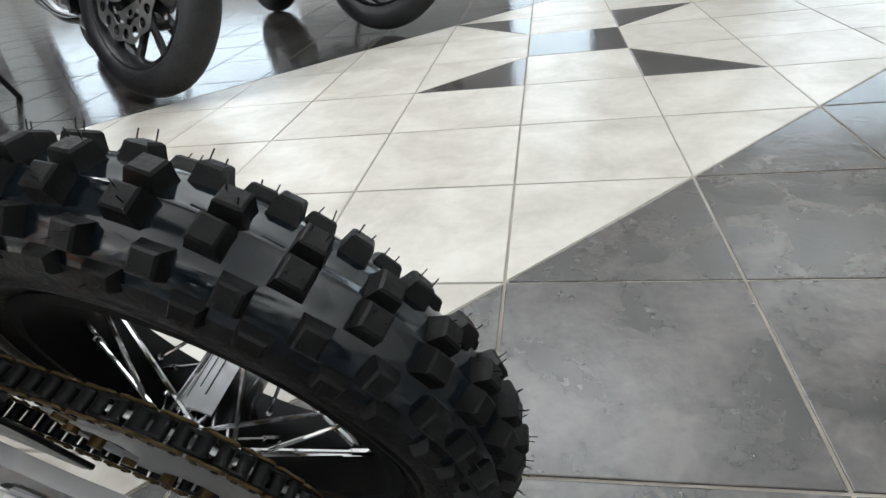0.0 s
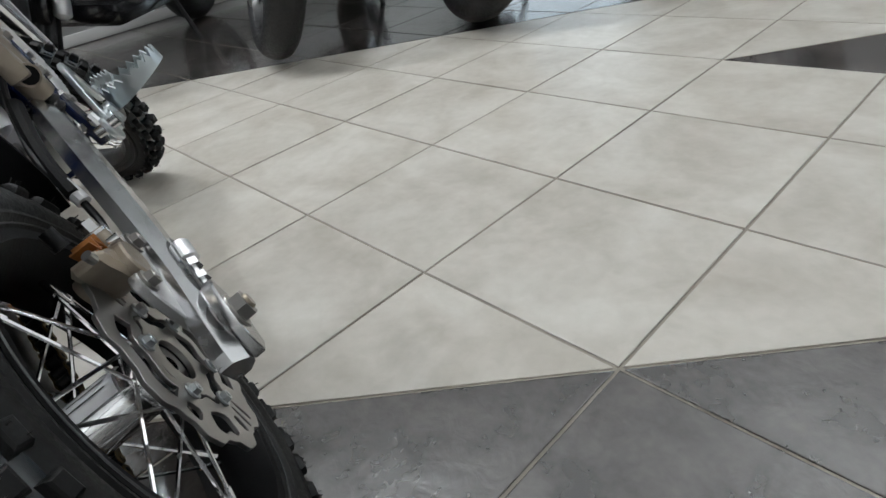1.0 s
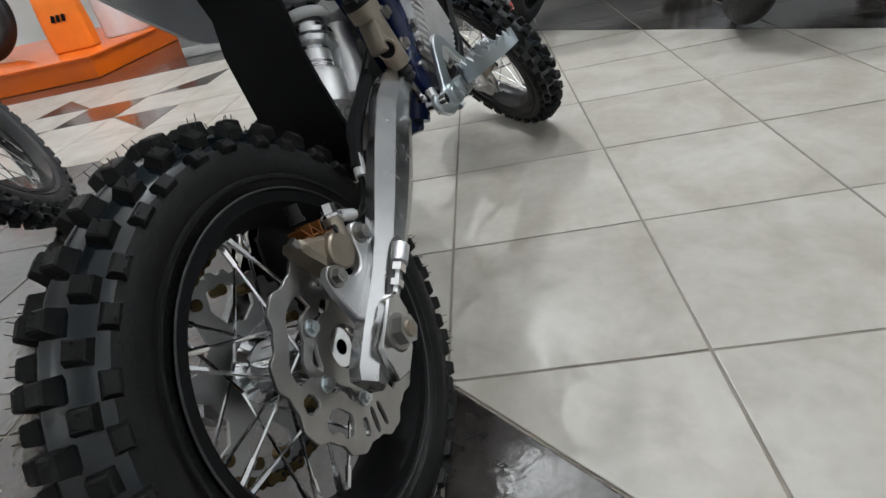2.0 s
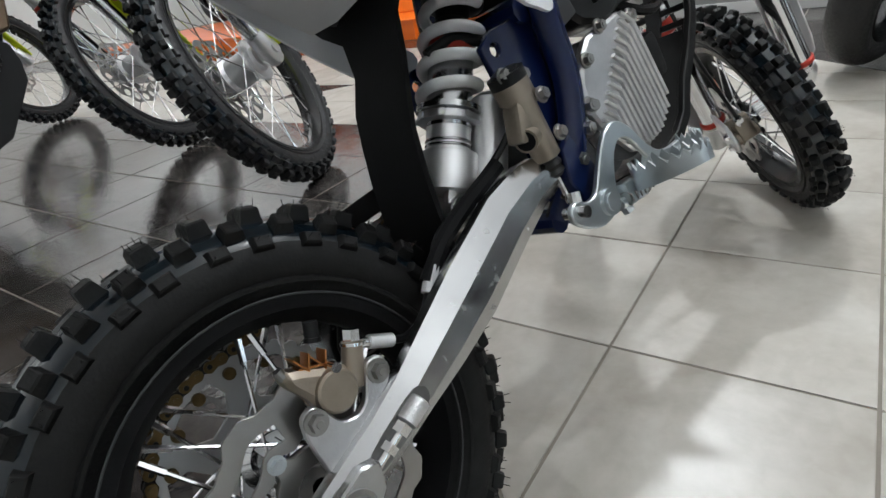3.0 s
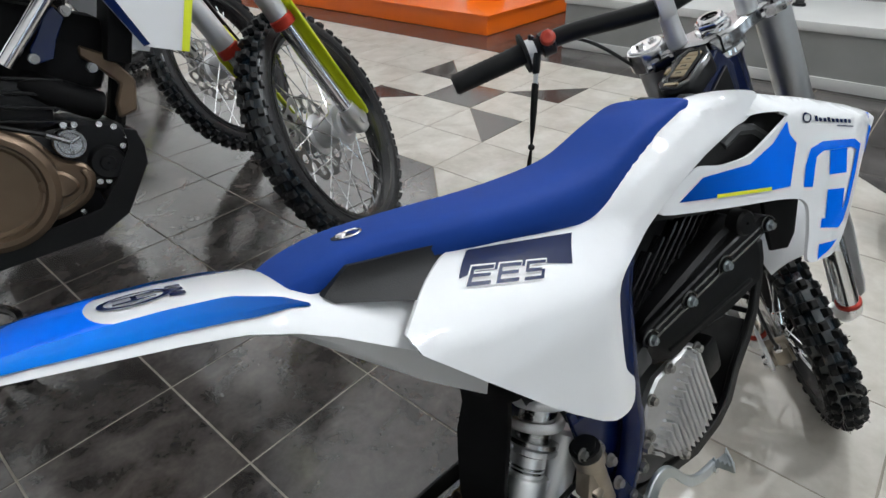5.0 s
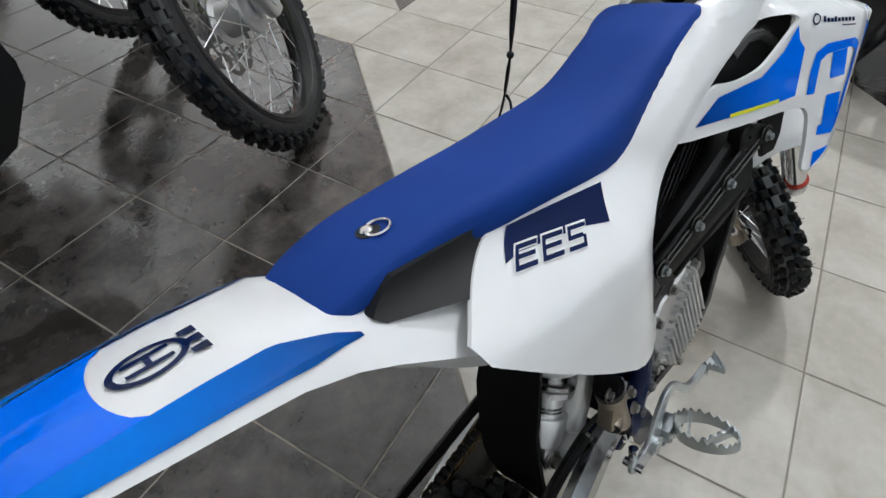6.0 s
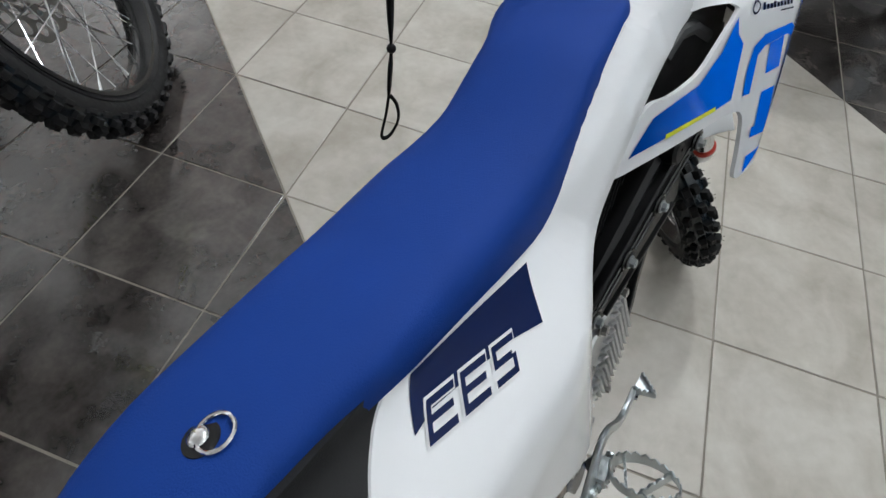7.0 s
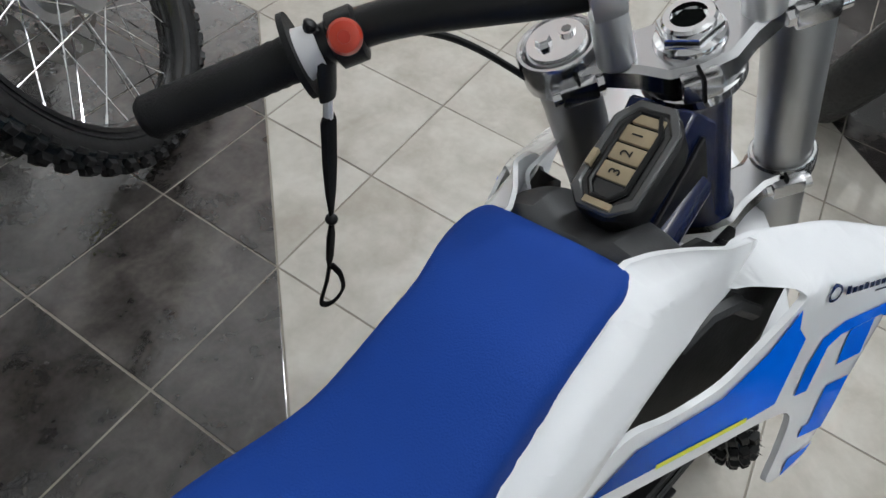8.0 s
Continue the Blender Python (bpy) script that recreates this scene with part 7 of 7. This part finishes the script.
    bmesh.ops.translate(bm, vec=(0, -0.128, 0), verts=list(bm.verts))
    bash = part("bash_plate", bm, BLACK, ob, "black plastic bash plate", angle=30)
    again(bash, ob, pose(0, 0.256, 0))
    rings = [[Vector((x + q * 0.8, y, z + q * 0.4)) for y, q in ((-0.125, 0), (0.125, 0), (0.125, 0.005), (-0.125, 0.005))] for x, z in ((0.888, 0.472), (0.890, 0.442), (0.885, 0.407), (0.818, 0.316), (0.758, 0.288), (0.50, 0.278))]
    part("bash_floor", skin(bmesh.new(), rings), BLACK, ob, angle=30)
    # bodywork
    def wide(x, z):
        return 0.170 - 0.06 * smooth((z - 0.9) / 0.15)
    for s in (-1, 1):
        panel = part("radiator_shroud", sheet([(0.950, 0.630), (1.030, 0.606), (1.085, 0.75), (1.10, 0.98), (0.88, 1.03), (0.62, 0.97), (0.64, 0.80), (0.80, 0.755), (0.895, 0.742)], wide, s, 0.005, step=0.04), shroud_mat, ob, "white radiator shroud with dark trim", angle=30)
        part("decal", sheet([(0.950, 0.630), (0.895, 0.742), (0.80, 0.755), (0.64, 0.80), (0.635, 0.83), (0.80, 0.782), (0.908, 0.760), (0.962, 0.632)], wide, s, 0, step=0.04, lift=0.0015), trim_mat, panel)
        part("decal", sheet([(1.016, 0.610), (1.030, 0.606), (1.085, 0.75), (1.10, 0.98), (1.080, 0.98), (1.068, 0.75)], wide, s, 0, step=0.04, lift=0.0018), guard_mat, panel)
        for k in range(3):
            part("print_bar", sheet([(0.800 + 0.085 * k, 0.785 - 0.006 * k), (0.865 + 0.085 * k, 0.780 - 0.006 * k), (0.880 + 0.085 * k, 0.870), (0.815 + 0.085 * k, 0.875)], wide, s, 0, step=0.04, lift=0.0018), trim_mat, panel)
    rings = []
    for x, z, w, h in ((1.02, 0.96, 0.06, 0.05), (0.85, 0.99, 0.11, 0.06), (0.60, 0.96, 0.11, 0.05), (0.25, 0.95, 0.10, 0.05), (0.0, 0.98, 0.09, 0.03), (-0.30, 1.0, 0.07, 0.015)):
        rings.append([Vector((x, w * math.cos(a), z + h * math.sin(a))) for a in (2 * math.pi * j / 14 for j in range(14))])
    part("seat", skin(bmesh.new(), rings), trim_mat, ob, "long blue seat", angle=60)
    part("handlebar", tube(bmesh.new(), curve([(-0.12, -0.40, 0.10), (-0.05, -0.20, 0.13), (0, 0, 0.10), (-0.05, 0.20, 0.13), (-0.12, 0.40, 0.10)], 5), 0.014, 10), BLACK, ob, m=top)
    part("side_stand", tube(bmesh.new(), [(0.45, 0.13, 0.30), (0.40, 0.24, 0.07), (0.40, 0.25, 0.058)], 0.012, 8), BLACK, ob)
    return ob


stand = thing("bike_stand", "bent black steel bar stand on the slate tiles", "stand")
part("stand_bar", tube(bmesh.new(), curve([(-0.193, 1.465, 0.012), (-0.172, 1.487, 0.065), (-0.152, 1.508, 0.115), (-0.150, 1.535, 0.130), (-0.180, 1.600, 0.131), (-0.217, 1.685, 0.131), (-0.240, 1.735, 0.118), (-0.262, 1.765, 0.065), (-0.284, 1.790, 0.012)], 4), 0.011, 10), BLACK_GLOSS, stand)
for x, y in ((-0.193, 1.465), (-0.284, 1.790)):
    part("stand_foot", cyl(bmesh.new(), (x, y, 0.0005), (x, y, 0.016), 0.014, 0.0125, 16), BLACK, stand)

ROW = "off-road bikes in a row"


def row_at(x, y, lean=10.0):
    return pose(x, y, 0, 0, 0, -10) @ pose(0, 0, 0, -lean, 0, 0)


offroad_bike(row_at(-0.703, 1.588), 40, WHITE, NAVY, YELLOW, "white and navy enduro motorcycle with yellow fork guards", ROW)
offroad_bike(row_at(-0.515, 2.46), 36, WHITE, NAVY, BLACK, "white and navy enduro motorcycle parked behind another", ROW)
offroad_bike(row_at(-0.33, 4.05), 36, WHITE, NAVY, YELLOW, "white enduro motorcycle at the far end of the row", ROW)

# ---------------------------------------------------------------- floor tiles
floor = tagged(linked("floor", box(bmesh.new(), (1.0, 1.5, -0.052), (12.4, 17.4, 0.100)), GROUT), "showroom floor of white and slate grey tiles", "floor", kind="structure")


def is_dark(a, b):
    """Colour at a place counted in tiles along -x and -y."""
    if (a - b > 1 and a > -4) or b - a > 6 or a < -9:
        return True
    for a0, b0 in ((1, 4), (-7, -7)):
        u, v = a - a0, b - b0
        if 0 <= u < 1 and 0 <= v < 1:
            return True
        if -1 <= u < 0 and -1 <= v < 0 and u > v:
            return True
        if 1 <= u < 2 and -1 <= v < 0 and (u - 1) + (v + 1) < 1:
            return True
        if -1 <= u < 0 and 1 <= v < 2 and (u + 1) + (v - 1) > 1:
            return True
        if 1 <= u < 2 and 1 <= v < 2 and v - 1 > u - 1:
            return True
    return False


def prism(outline, gap=0.0022, h=0.010, bev=0.0012):
    """A tile with softened upper edges, from a convex outline in tile units."""
    c = Vector((sum(p[0] for p in outline) / len(outline), sum(p[1] for p in outline) / len(outline)))
    pts = [Vector(p) * TS for p in outline]

    def inset(d):
        out = []
        n = len(pts)
        for i in range(n):
            p, q, r = pts[i - 1], pts[i], pts[(i + 1) % n]
            e1, e2 = (q - p).normalized(), (r - q).normalized()
            n1, n2 = Vector((-e1.y, e1.x)), Vector((-e2.y, e2.x))
            out.append(q + (n1 + n2) * (d / (1 + n1.dot(n2))))
        return out
    area = sum(pts[i].x * pts[(i + 1) % len(pts)].y - pts[(i + 1) % len(pts)].x * pts[i].y for i in range(len(pts)))
    if area < 0:
        pts.reverse()
    a, b = inset(gap), inset(gap + bev)
    vs = [(p.x, p.y, -h) for p in a] + [(p.x, p.y, -bev * 0.3) for p in a] + [(p.x, p.y, 0) for p in b]
    n = len(a)
    fs = [(i, (i + 1) % n, n + (i + 1) % n, n + i) for i in range(n)] + [(n + i, n + (i + 1) % n, 2 * n + (i + 1) % n, 2 * n + i) for i in range(n)] + [tuple(range(2 * n, 3 * n))]
    return vs, fs


SHAPES = {"full": [(0, 0), (-1, 0), (-1, -1), (0, -1)], "ll": [(0, 0), (-1, 0), (0, -1)], "ur": [(-1, -1), (0, -1), (-1, 0)], "lr": [(0, 0), (-1, 0), (-1, -1)], "ul": [(0, 0), (0, -1), (-1, -1)]}
TILE_MESH = {}
for kind_, outline in SHAPES.items():
    vs, fs = prism(outline)
    for dark in (False, True):
        me = bpy.data.meshes.new("tile")
        me.from_pydata(vs, [], fs)
        me.materials.append(TILE_DARK if dark else TILE_WHITE)
        TILE_MESH[kind_, dark] = me
joined = {False: ([], []), True: ([], [])}
rnd = random.Random(5)
for a in range(-23, 16):
    for b in range(-32, 23):
        def at_(u, v):
            return is_dark(a + u, b + v)
        if at_(0.7, 0.3) != at_(0.3, 0.7) and at_(0.8, 0.15) != at_(0.15, 0.8):
            pieces = [("lr", at_(0.7, 0.3)), ("ul", at_(0.3, 0.7))]
        elif at_(0.2, 0.25) != at_(0.75, 0.8):
            pieces = [("ll", at_(0.2, 0.25)), ("ur", at_(0.75, 0.8))]
        else:
            pieces = [("full", at_(0.2, 0.25))]
        near = -6.5 <= a <= 4.5 and -6.5 <= b <= 5.5
        for kind_, dark in pieces:
            at = (-a * TS, -b * TS, rnd.uniform(-0.0004, 0.0))
            if near and -9 <= a + b * 0.2 and abs(a - 0.3 * b + 1) < 9:
                ob = new("tile", TILE_MESH[kind_, dark])
                ob.parent, ob.location = floor, at
                ob.rotation_euler = (rnd.uniform(-0.0015, 0.0015), rnd.uniform(-0.0015, 0.0015), 0)
            else:
                vs, fs = prism(SHAPES[kind_])
                V, F = joined[dark]
                k = len(V)
                V += [(x + at[0], y + at[1], z + at[2]) for x, y, z in vs]
                F += [tuple(i + k for i in f) for f in fs]
for dark, (V, F) in joined.items():
    me = bpy.data.meshes.new("far_tiles")
    me.from_pydata(V, [], F)
    me.materials.append(TILE_DARK if dark else TILE_WHITE)
    ob = new("far_tiles", me)
    ob.parent = floor
    tagged(ob, kind="stuff")
